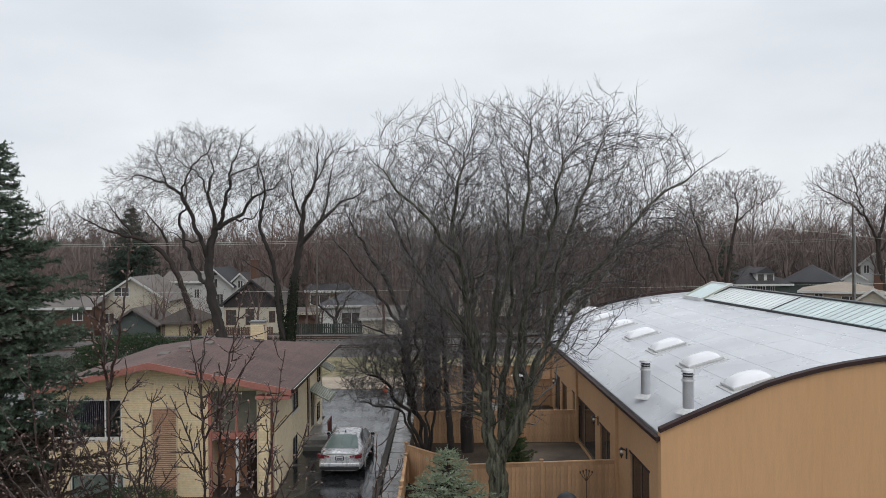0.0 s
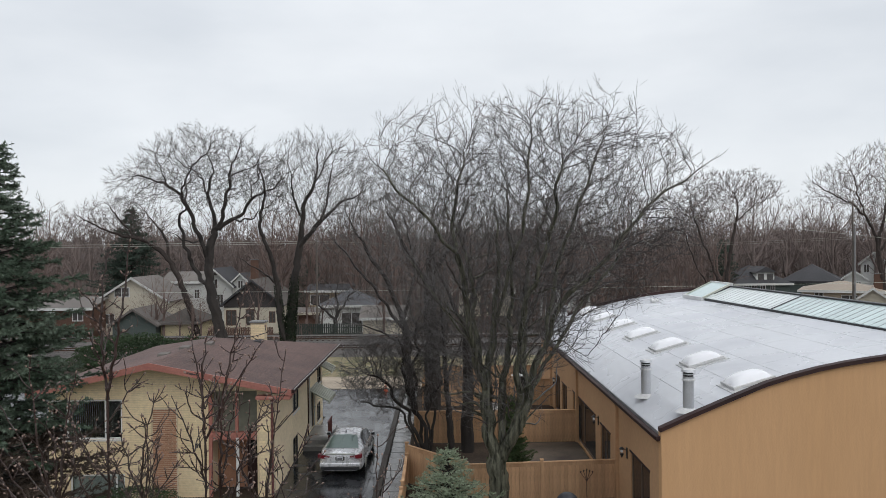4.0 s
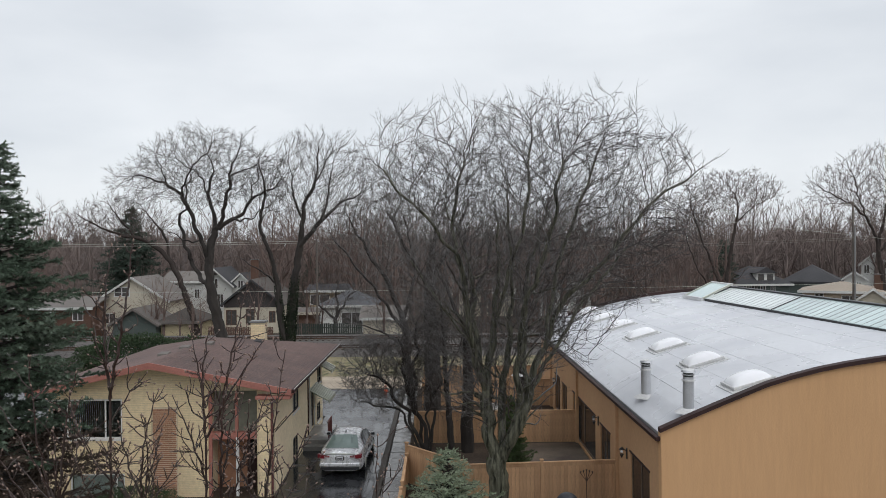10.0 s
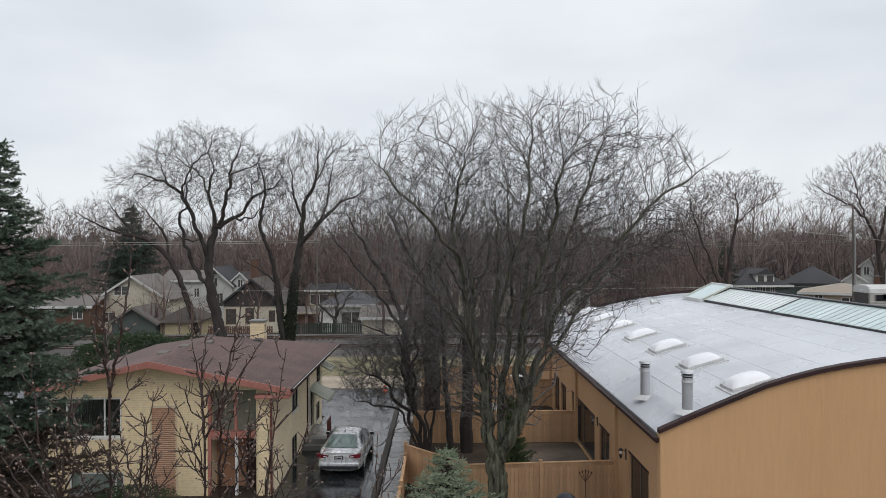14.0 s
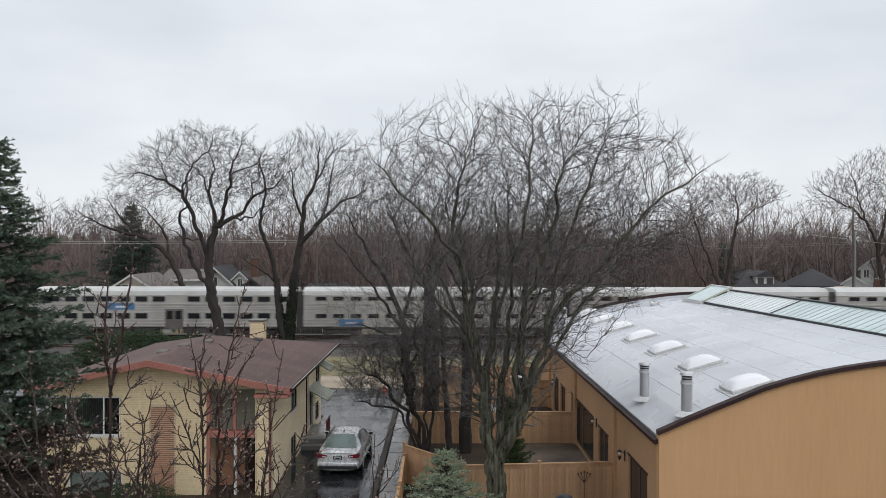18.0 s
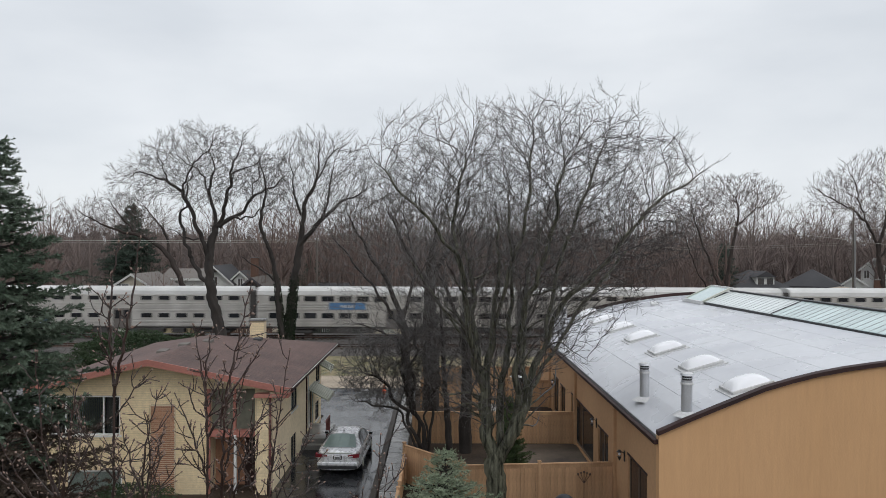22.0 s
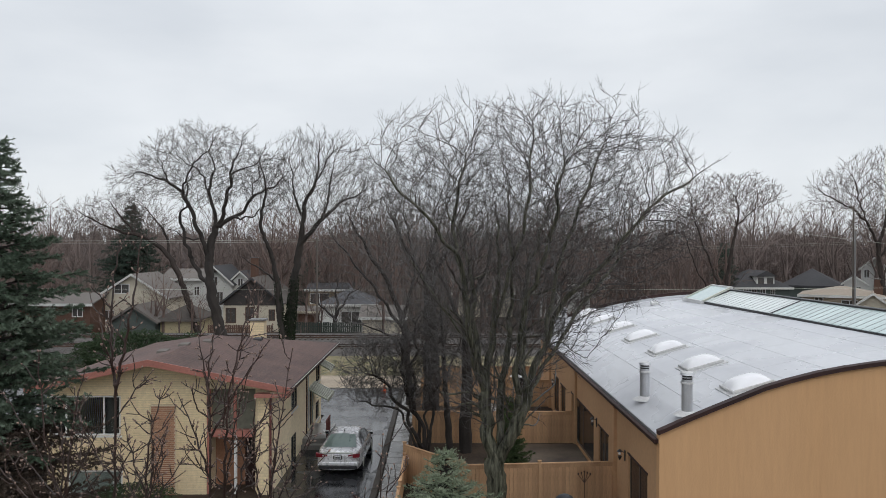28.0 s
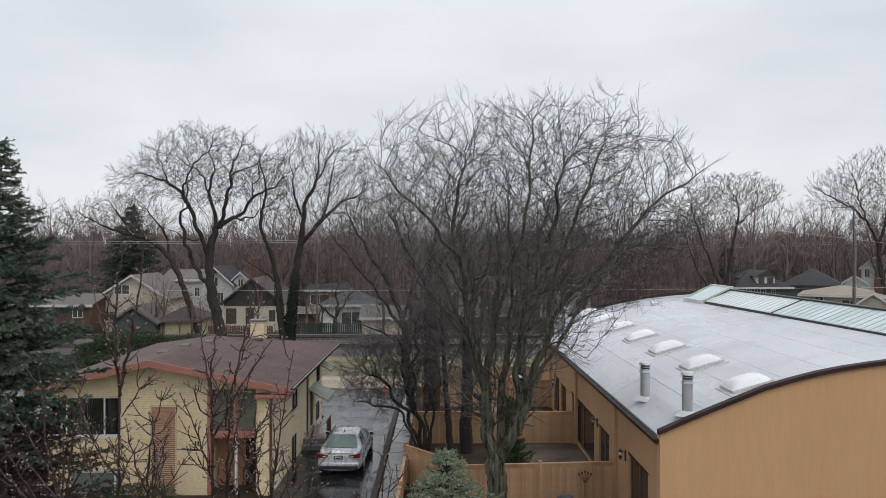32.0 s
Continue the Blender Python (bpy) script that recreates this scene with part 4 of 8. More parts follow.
    # courses of shingle strips, each lapping the one below
    for side in (-1, 1):
        e = EAVE_R if side > 0 else EAVE_L
        n = 38
        for k in range(n):
            a, b = k / n, (k + 1.04) / n
            def at(s, y_add, lift):
                s = min(s, 1.0)
                x = e + (RIDGE_X - e) * s
                yf = y_eave + (y_peak - y_eave) * s - 0.02
                yb = y_far + (y_hip - y_far) * s
                return (x, yf if not y_add else yb, EAVE_Z + (RIDGE_Z - EAVE_Z) * s + lift)
            p = [at(a, 0, 0.014), at(b, 0, 0.006), at(b, 1, 0.006), at(a, 1, 0.014), at(a, 0, 0.0), at(a, 1, 0.0), at(b, 0, 0.0), at(b, 1, 0.0)]
            f = [(0, 1, 2, 3), (4, 0, 3, 5), (4, 6, 1, 0), (5, 3, 2, 7)]
            raw("shingle_course", p, f if side > 0 else [q[::-1] for q in f], SHINGLE, roof)
    for s in (0, 1):
        x0, x1 = ((EAVE_L, RIDGE_X), (RIDGE_X, EAVE_R))[s]
        ya, yb = ((y_eave, y_peak), (y_peak, y_eave))[s]
        za, zb = ((EAVE_Z, RIDGE_Z), (RIDGE_Z, EAVE_Z))[s]
        v = [(x0, ya - 0.03, za + 0.02), (x1, yb - 0.03, zb + 0.02), (x1, yb - 0.03, zb - 0.22), (x0, ya - 0.03, za - 0.22),
             (x0, ya + 0.03, za + 0.02), (x1, yb + 0.03, zb + 0.02), (x1, yb + 0.03, zb - 0.22), (x0, ya + 0.03, za - 0.22)]
        raw("fascia", v, [(0, 1, 2, 3), (7, 6, 5, 4), (0, 4, 5, 1), (3, 2, 6, 7), (0, 3, 7, 4), (1, 5, 6, 2)], FASCIA, roof, "faded red fascia board")
    part("fascia_return", box(EAVE_R - 0.03, EAVE_R + 0.03, y_eave - 0.02, y_eave + 0.75, EAVE_Z - 0.22, EAVE_Z - 0.135), FASCIA, roof)
    part("beam_end", box(-6.98, EAVE_R - 0.04, y_eave - 0.02, y_eave + 0.42, EAVE_Z - 0.36, EAVE_Z - 0.225, 0.015), FASCIA, roof, "boxed red beam end")
    part("eave_gutter", box(EAVE_R - 0.02, EAVE_R + 0.1, y_eave + 0.05, y_far, EAVE_Z - 0.13, EAVE_Z + 0.01, 0.015), BROWN_TRIM, roof, "dark gutter")
    part("gutter_lip", rod((EAVE_R + 0.1, y_eave + 0.05, EAVE_Z + 0.02), (EAVE_R + 0.1, y_far, EAVE_Z + 0.02), 0.012, n=6), WINDOW_WHITE, roof, "thin pale gutter edge")
    part("soffit", box(HX1 + 0.002, EAVE_R - 0.03, y_eave + 0.1, y_far - 0.1, EAVE_Z - 0.22, EAVE_Z - 0.165), BUFF_JOINT, roof)
    for x, y in ((-11.4, 31.2), (-11.0, 32.6), (-10.5, 34.3), (-9.0, 37.5)):
        part("roof_vent", prism([(-0.25, 0.0), (0.25, 0.0), (0.22, 0.14), (-0.22, 0.10)], "x", -0.2, 0.2), GREY_PALE if x < -10 else GREY_DARK, roof).matrix_basis = pose(x, y, roof_plane(x) - 0.03)
    ch = part("chimney", box(-10.1, -9.36, 40.3, 40.95, 3.0, 5.45), BUFF_JOINT, house, "buff brick chimney stack")
    brick_rows("brick", -10.1, -9.36, lambda x: 5.4, 4.2, 40.3, BUFF, ch, length=0.21, height=0.075, joint=0.014, single=True, deep=0.012)
    part("chimney_cap", box(-10.16, -9.3, 40.24, 41.0, 5.45, 5.56, 0.02), CONCRETE, ch)


# ---- bare trees ----
class Twigs:
    """Collects tapering polylines and turns them into meshes."""
    def __init__(self):
        self.v, self.f = [], []

    def line(self, pts, rad, n, rough=0.0):
        v, f = self.v, self.f
        base = len(v)
        ref = Vector((0.31, 0.77, 0.55))
        for i, p in enumerate(pts):
            d = pts[min(i + 1, len(pts) - 1)] - pts[max(i - 1, 0)]
            a = d.cross(ref)
            if a.length < 1e-6:
                a = d.cross(Vector((1, 0, 0)))
            a.normalize()
            b = d.cross(a).normalized()
            for k in range(n):
                r = rad[i]
                if rough:
                    turn = math.tau * k / n + p.z * 0.35
                    r *= 1 + rough * noise.noise(Vector((math.cos(turn) * 1.9, math.sin(turn) * 1.9, p.z * 0.55 + p.x))) + rough * 0.5 * noise.noise(Vector((math.cos(turn) * 4.5, math.sin(turn) * 4.5, p.z * 1.1)))
                c, s = math.cos(math.tau * k / n) * r, math.sin(math.tau * k / n) * r
                v.append((p.x + a.x * c + b.x * s, p.y + a.y * c + b.y * s, p.z + a.z * c + b.z * s))
        for i in range(len(pts) - 1):
            for k in range(n if n > 2 else 1):
                q = base + i * n
                f.append((q + k, q + (k + 1) % n, q + n + (k + 1) % n, q + n + k))


def side_way(rng, d, angle):
    """A direction that leaves d by that angle, any way round."""
    a = d.orthogonal().normalized()
    a.rotate(Matrix.Rotation(rng.uniform(0, math.tau), 3, d))
    return (d * math.cos(angle) + a * math.sin(angle)).normalized()


def grow(rng, big, fine, p, d, length, r, level, kids, wander=0.16, lift=0.10, angle=(0.35, 0.75), shrink=(0.5, 0.78), thin=0.006, fine_from=2):
    """One branch and all that grows from it. kids: how many branches each level bears."""
    n = max(3, min(7, int(length / 0.35)))
    pts, rad, p, d = [p.copy()], [r], p.copy(), d.copy()
    end = max(thin * 0.55, r * (0.35 if level < len(kids) else 0.25))
    for i in range(n):
        d = (d + Vector((rng.gauss(0, wander), rng.gauss(0, wander), rng.gauss(0, wander) + lift))).normalized()
        p = p + d * (length / n)
        pts.append(p), rad.append(r + (end - r) * (i + 1) / n)
    (fine if level >= fine_from else big).line(pts, rad, 7 if r > 0.12 else 5 if r > 0.03 else 3)
    if level >= len(kids):
        return
    for c in range(kids[level]):
        s = rng.uniform(0.28, 1.0) if c else 0.98
        j = min(n - 1, int(s * n))
        q = pts[j].lerp(pts[j + 1], s * n - j)
        way = side_way(rng, (pts[j + 1] - pts[j]).normalized(), rng.uniform(*angle) if c else rng.uniform(0.1, 0.3))
        grow(rng, big, fine, q, way, length * rng.uniform(*shrink) * (1.15 - 0.4 * s), max(thin, (r + (end - r) * s) * rng.uniform(0.55, 0.8)),
             level + 1, kids, wander, lift, angle, shrink, thin, fine_from)


def colonise(seed, nodes, parents, goals, step, reach, kill, up, keep, waver, flow=0.0, focus=(0, 0, 0), ahead=-0.2, rounds=160, forks=3):
    """Grows branches from the seed nodes towards goals spread through the crown, as a tree fills the light. Returns points and parents."""
    gen = np.random.default_rng(seed)
    pos, par = [np.array(p, float) for p in nodes], list(parents)
    way = [np.zeros(3) for _ in pos]
    for i, p in enumerate(par):
        if p >= 0:
            d = pos[i] - pos[p]
            way[i] = d / (np.linalg.norm(d) + 1e-9)
    kids = [0] * len(pos)
    for p in par:
        if p >= 0:
            kids[p] += 1
    P = np.array(pos)
    gap = np.linalg.norm(goals[:, None, :] - P[None], axis=2)
    near, dist = gap.argmin(1), gap.min(1)
    lift, focus = np.array((0, 0, up)), np.array(focus, float)
    for _ in range(rounds):
        live = dist < reach
        P, Q = np.array(pos), np.array(way)
        pull = goals - P[near]
        pull /= np.linalg.norm(pull, axis=1)[:, None] + 1e-9
        live &= (pull * Q[near]).sum(1) > ahead
        if not live.any():
            break
        pull = pull[live]
        busy, which = np.unique(near[live], return_inverse=True)
        sums = np.zeros((len(busy), 3))
        np.add.at(sums, which, pull)
        fresh = []
        for n, d in zip(busy.tolist(), sums):
            if kids[n] >= forks:
                continue
            out = pos[n] - focus
            d = d / (np.linalg.norm(d) + 1e-9) + lift + out * (flow / (np.linalg.norm(out) + 1e-9)) + keep * way[n] + gen.normal(0, waver, 3)
            d /= np.linalg.norm(d) + 1e-9
            pos.append(pos[n] + d * step), par.append(n), way.append(d), kids.append(0)
            kids[n] += 1
            fresh.append(len(pos) - 1)
        if not fresh:
            break
        F = np.array([pos[i] for i in fresh])
        gap = np.linalg.norm(goals[:, None, :] - F[None], axis=2)
        best, m = gap.min(1), gap.argmin(1)
        closer = best < dist
        dist = np.where(closer, best, dist)
        near = np.where(closer, np.array(fresh)[m], near)
        stay = dist > kill
        goals, dist, near = goals[stay], dist[stay], near[stay]
        if not len(goals):
            break
    return pos, par


def spread_goals(seed, lobes, count):
    """Points in a crown made of lobes: (x, y, z, rx, ry, rz, share of the points), thicker towards the outside."""
    gen = np.random.default_rng(seed)
    out = []
    for x, y, z, rx, ry, rz, share in lobes:
        d = gen.normal(size=(int(count * share), 3))
        d /= np.linalg.norm(d, axis=1)[:, None]
        r = gen.random(len(d)) ** 0.38
        bulge = np.array([1 + 0.3 * noise.noise(Vector(v) * 2.6 + Vector((seed, 0, 0))) for v in d])
        out.append(d * (r * bulge)[:, None] * (rx, ry, rz) + (x, y, z))
    return np.concatenate(out)


def twig(rng, fine, p, d, l, r, sides, lift, waver, forks):
    """A thin twig that curves upward and bears a few finer ones."""
    pts, rad = [p.copy()], [r]
    m = 2 if sides == 2 else 3
    for i in range(m):
        d = (d + Vector((rng.gauss(0, waver), rng.gauss(0, waver), rng.gauss(0, waver) + lift))).normalized()
        p = p + d * (l / m)
        pts.append(p), rad.append(r * (0.82, 0.62, 0.42)[i])
    fine.line(pts, rad, sides)
    for _ in range(forks):
        k = rng.choice((1, 1, 2)) if m == 3 else 1
        w = side_way(rng, (pts[k + 1] - pts[k]).normalized(), rng.uniform(0.4, 0.8))
        e = l * rng.uniform(0.3, 0.6)
        q = pts[k] + w * e * 0.5
        w = (w + Vector((0, 0, lift * 2))).normalized()
        fine.line([pts[k], q, q + w * e * 0.5], [rad[k] * 0.75, rad[k] * 0.6, rad[k] * 0.4], sides)


def tree_lines(seed, stems, lobes, count, step, reach, kill, up=0.15, keep=0.5, waver=0.12, thin=0.006, twigs=(2, 0.4), length=(0.4, 0.9), lift=0.12, sides=3, power=2.35, forks=1, taper=0.0006, soft=1, angle=(0.25, 0.65), flow=0.0, focus=(0, 0, 0), ahead=-0.2, crook=0.12, fan=0.0, under=None):
    """Stems are rows of ((x, y, z, radius), ...); a stem that begins near an earlier one joins it. Returns the thick and the thin lines."""
    rng = random.Random(seed)
    nodes, parents, least = [], [], []
    for stem in stems:
        pts = [Vector(p[:3]) for p in stem]
        thick = [p[3] for p in stem[:-1]] + [min(stem[-1][3], thin * 2.5)]
        prev = -1
        if nodes:
            prev = min(range(len(nodes)), key=lambda i: (Vector(nodes[i]) - pts[0]).length)
        for i in range(len(pts) - 1):
            m = max(1, round((pts[i + 1] - pts[i]).length / step))
            a, b = pts[max(i - 1, 0)], pts[min(i + 2, len(pts) - 1)]
            for k in range(0 if (i == 0 and prev < 0) else 1, m + 1):
                s = k / m
                t0, t1 = (pts[i + 1] - a) * 0.5, (b - pts[i]) * 0.5
                p = pts[i] * (2 * s ** 3 - 3 * s * s + 1) + t0 * (s ** 3 - 2 * s * s + s) + pts[i + 1] * (3 * s * s - 2 * s ** 3) + t1 * (s ** 3 - s * s)
                r = thick[i] + (thick[i + 1] - thick[i]) * s
                p = p + Vector((rng.gauss(0, 1), rng.gauss(0, 1), 0)) * min(r * 0.10, step * 0.1)
                p = p + noise.noise_vector(p * 1.3 + Vector((seed, 0, 0))) * crook * min(1, max(0, p.z - 0.5) * 0.5, 0.13 / r)
                nodes.append(tuple(p)), parents.append(prev), least.append(r)
                prev = len(nodes) - 1
    given = len(nodes)
    goals = spread_goals(seed, lobes, count)
    if under:
        # the crown's lower edge rises to either side of the trunk: (x, z, slope) to the right and to the left
        (xr, zr, sr), (xl, zl, sl) = under
        goals = goals[(goals[:, 2] > zr + sr * (goals[:, 0] - xr)) & (goals[:, 2] > zl + sl * (xl - goals[:, 0]))]
    pos, par = colonise(seed, nodes, parents, goals, step, reach, kill, up, keep, waver, flow, focus, ahead)
    n = len(pos)
    kids = [[] for _ in range(n)]
    for i, p in enumerate(par):
        if p >= 0:
            kids[p].append(i)
    mass = [0.0] * n
    rad = [0.0] * n
    for i in range(n - 1, -1, -1):
        rad[i] = max(thin, mass[i] ** (1 / power)) + taper * step
        if i < given:
            rad[i] = max(rad[i], least[i] if kids[i] else thin)
        if par[i] >= 0:
            mass[par[i]] += rad[i] ** power
    V = [Vector(p) for p in pos]
    for _ in range(soft):
        W = [p.copy() for p in V]
        for i in range(given, n):
            if kids[i]:
                j = max(kids[i], key=lambda c: rad[c])
                W[i] = V[i] * 0.5 + (V[par[i]] + V[j]) * 0.25
        V = W
    big, fine = Twigs(), Twigs()
    todo = [i for i in range(n) if par[i] < 0]
    while todo:
        i = todo.pop()
        chain, rr = ([V[par[i]], V[i]], [min(rad[par[i]], rad[i] * 1.25), rad[i]]) if par[i] >= 0 else ([V[i]], [rad[i]])
        while kids[i]:
            j = max(kids[i], key=lambda c: rad[c])
            todo += [c for c in kids[i] if c != j]
            i = j
            chain.append(V[i]), rr.append(rad[i])
        r = rr[0]
        if len(chain) > 1:
            # thick wood and thin wood of one branch go to their own meshes
            cut = next((k for k, v in enumerate(rr) if v < 0.03), len(rr))
            if cut > 1:
                big.line(chain[:cut + 1], rr[:cut + 1], 22 if r > 0.12 else 8 if r > 0.05 else 5, 0.34 if r > 0.12 else 0.0)
            if cut < len(rr):
                k = max(0, cut - 1)
                if len(chain) - k > 1:
                    fine.line(chain[k:], rr[k:], max(sides, 4) if rr[k] > 0.015 and sides > 2 else sides)
    middle, spray = Vector(focus), min(waver, 0.17)
    for i in range(n):
        if rad[i] > thin * 3.2 or i < given and least[i] > 0.05:
            continue
        d = (V[i] - V[par[i]]).normalized() if par[i] >= 0 else Vector((0, 0, 1))
        out = (V[i] - middle).normalized()
        if not kids[i]:
            for k in range(twigs[0]):
                twig(rng, fine, V[i], (side_way(rng, d, rng.uniform(0.05, 0.45)) + out * fan).normalized(), rng.uniform(*length), thin, sides, lift, spray, forks)
        elif rng.random() < twigs[1]:
            twig(rng, fine, V[i], (side_way(rng, d, rng.uniform(*angle) + 0.2) + out * fan).normalized(), rng.uniform(*length) * 0.8, thin, sides, lift, spray, forks)
    return big, fine


def bare_tree(at, label, seed, stems, lobes, count, bark=BARK, twig_mat=TWIG, group="", name="bare_tree", **how):
    tree = thing(name, at, label, "tree", group)
    big, fine = tree_lines(seed, stems, lobes, count, **how)
    raw("trunk", big.v, big.f, bark, tree, "trunk with its main limbs", smooth=True)
    raw("crown", fine.v, fine.f, twig_mat, tree, "crown of bare branches and fine twigs")
    return tree


YARD = []


def build_trees():
    # the large many-stemmed tree in front of the yards
    stems = (((0.02, 0, -0.3, 0.40), (0.0, 0, 0.35, 0.26), (-0.04, 0.02, 1.2, 0.25), (-0.06, 0.04, 2.2, 0.28)),
             ((-0.14, 0.04, 2.1, 0.183), (-0.36, 0.1, 3.3, 0.148), (-0.42, 0.2, 4.4, 0.131), (-0.2, 0.4, 6.5, 0.104), (0.1, 0.6, 8.6, 0.065), (0.0, 0.8, 11.0, 0.035)),
             ((0.06, 0, 1.9, 0.191), (0.42, -0.1, 2.9, 0.157), (0.95, -0.2, 3.95, 0.122), (1.55, -0.2, 6.0, 0.083), (2.4, -0.4, 7.7, 0.057), (3.65, -0.6, 8.9, 0.042), (5.05, -0.6, 10.7, 0.03), (7.2, -0.5, 12.2, 0.017)),
             ((-0.42, 0.2, 4.3, 0.087), (-0.97, -0.3, 6.2, 0.078), (-1.25, -0.6, 8.7, 0.061), (-1.95, -0.9, 9.8, 0.048), (-2.9, -1.1, 10.9, 0.035), (-4.1, -1.2, 12.2, 0.017)),
             ((1.5, -0.2, 5.8, 0.078), (1.9, 0.3, 7.4, 0.065), (2.4, 0.6, 9.3, 0.048), (3.2, 0.9, 11.3, 0.035), (4.0, 1.0, 13.4, 0.017)),
             ((-0.2, 0.4, 6.4, 0.074), (0.5, 0.1, 8.8, 0.057), (1.1, 0.2, 11.2, 0.035), (1.2, 0.3, 13.6, 0.017)),
             ((-1.2, -0.55, 8.2, 0.048), (-1.5, 0.2, 10.3, 0.039), (-1.1, 0.6, 12.7, 0.019)),
             ((0.95, -0.2, 4.0, 0.078), (1.0, 0.9, 6.4, 0.07), (1.35, 1.7, 8.8, 0.052), (2.2, 2.3, 11.2, 0.03)),
             ((-0.4, 0.15, 4.0, 0.078), (-0.75, 1.1, 6.6, 0.065), (-1.0, 1.9, 9.2, 0.044), (-1.9, 2.5, 11.2, 0.026)),
             ((0.1, 0.1, 2.3, 0.113), (0.22, 0.4, 4.2, 0.096), (0.5, 0.7, 6.6, 0.078), (0.6, 1.0, 9.0, 0.052), (0.5, 1.2, 11.6, 0.026)),
             ((0.7, -0.15, 3.5, 0.087), (0.62, -0.5, 5.2, 0.074), (0.9, -0.9, 7.4, 0.057), (1.7, -1.4, 10.0, 0.035), (2.0, -1.6, 12.4, 0.017)),
             ((1.0, -0.2, 4.2, 0.07), (1.9, 0.5, 5.6, 0.057), (3.2, 1.0, 7.4, 0.044), (4.9, 1.3, 9.4, 0.026)),
             ((-0.4, 0.2, 4.6, 0.061), (-0.9, 0.6, 5.8, 0.048), (-2.0, 1.0, 7.4, 0.035), (-3.4, 1.2, 9.4, 0.017)),
             ((1.55, -0.2, 6.0, 0.044), (2.2, -0.8, 6.3, 0.026), (2.8, -1.1, 5.7, 0.013)),
             ((-0.97, -0.3, 6.2, 0.039), (-1.8, -1.0, 7.4, 0.03), (-3.0, -1.5, 8.6, 0.017)))
    # low crooked side limbs that cross one another before the fences
    rng, low = random.Random(5), []
    for k in range(44):
        stem = stems[rng.choice((1, 1, 2, 2, 7, 8, 9, 10))]
        a, b, u = Vector(stem[0][:3]), Vector(stem[2][:3]), rng.uniform(0.15, 1.0)
        p, turn, r = a.lerp(b, u), rng.uniform(0, math.tau), rng.uniform(0.026, 0.05)
        d = Vector((math.cos(turn) * 1.2, math.sin(turn), rng.uniform(0.1, 0.8)))
        row = [(*p, r)]
        for q in range(4):
            d = (d.normalized() + Vector((rng.gauss(0, 0.3), rng.gauss(0, 0.3), rng.gauss(0.16, 0.24)))).normalized()
            p = p + d * rng.uniform(0.4, 0.8)
            row.append((*p, r * (0.85, 0.7, 0.55, 0.4)[q]))
        if min(q[2] for q in row) > 2.6:
            low.append(tuple(row))
    YARD.append(bare_tree((2.05, 26.3, 0), "tall bare tree with a mossy forked trunk beside the fence", 11, stems + tuple(low),
                          ((1.7, 0.2, 10.2, 5.9, 4.3, 4.3, 0.69), (0.6, 0.4, 9.6, 2.8, 2.4, 2.2, 0.115), (0.4, 0.2, 7.4, 3.0, 2.6, 2.2, 0.14), (0.2, -0.1, 5.2, 2.5, 1.8, 2.1, 0.14), (4.9, 0, 10.5, 1.8, 1.5, 1.4, 0.025), (-2.7, 0.2, 12.3, 2.2, 1.8, 1.8, 0.06), (1.0, 0.1, 12.8, 2.6, 2.0, 1.3, 0.05), (2.5, -0.6, 5.4, 1.0, 0.8, 1.0, 0.008)), 12800, MOSS_BARK, TWIG,
                          under=((2.0, 5.2, 0.95), (-1.6, 4.6, 1.6)), fan=0.15, angle=(0.4, 0.95), crook=0.16, power=2.2, step=0.22, reach=1.6, kill=0.31, up=0.06, keep=0.6, waver=0.26, thin=0.0074, twigs=(2, 0.8), length=(0.4, 1.0), lift=0.05, forks=2, soft=0, flow=0.5, focus=(0.9, 0, 4.6), ahead=0.1))
    g = "bare trees in the yards"
    bare_tree((-0.35, 39.5, 0), "tall dark bare tree standing behind the yard fence", 12,
              (((0, 0, -0.3, 0.5), (0, 0, 0.6, 0.42), (-0.1, 0, 4.5, 0.36), (-0.1, 0, 8.0, 0.26), (0.2, 0, 10.5, 0.14)), ((-0.1, 0, 7.0, 0.15), (-1.4, 0.3, 9.5, 0.1), (-2.4, 0.4, 11.5, 0.05)), ((-0.1, 0, 7.8, 0.14), (1.2, -0.3, 10.0, 0.1), (2.0, -0.2, 12.0, 0.05))),
              ((0.0, 0, 11.2, 3.9, 2.8, 3.1, 0.72), (-0.2, 0, 6.4, 2.2, 1.6, 2.6, 0.28)), 2600, BARK, TWIG, g, step=0.34, reach=3.2, kill=0.42, up=0.15, keep=0.7, waver=0.24, thin=0.007, twigs=(2, 0.4), length=(0.5, 1.0), flow=0.6, ahead=0.2, focus=(0, 0, 4.0))
    bare_tree((1.25, 34.9, 0), "bare tree with a straight dark trunk inside the fenced yard", 13,
              (((0, 0, -0.3, 0.33), (0, 0, 0.6, 0.27), (0.05, 0, 3.5, 0.23), (0.0, 0, 6.2, 0.17), (0.1, 0, 9.0, 0.09)), ((0.0, 0, 5.6, 0.1), (-1.0, 0.3, 7.6, 0.07), (-1.6, 0.4, 9.4, 0.04)), ((0.0, 0, 6.4, 0.1), (0.9, -0.3, 8.4, 0.07), (1.3, -0.4, 10.2, 0.04))),
              ((0.0, 0, 9.4, 2.8, 2.2, 2.8, 0.62), (0.0, 0, 4.6, 2.0, 1.4, 2.2, 0.38)), 2600, BARK, TWIG, g, step=0.3, reach=3.0, kill=0.38, up=0.15, keep=0.7, waver=0.24, thin=0.0065, twigs=(2, 0.4), length=(0.4, 0.9), flow=0.6, ahead=0.2, focus=(0, 0, 4.0))
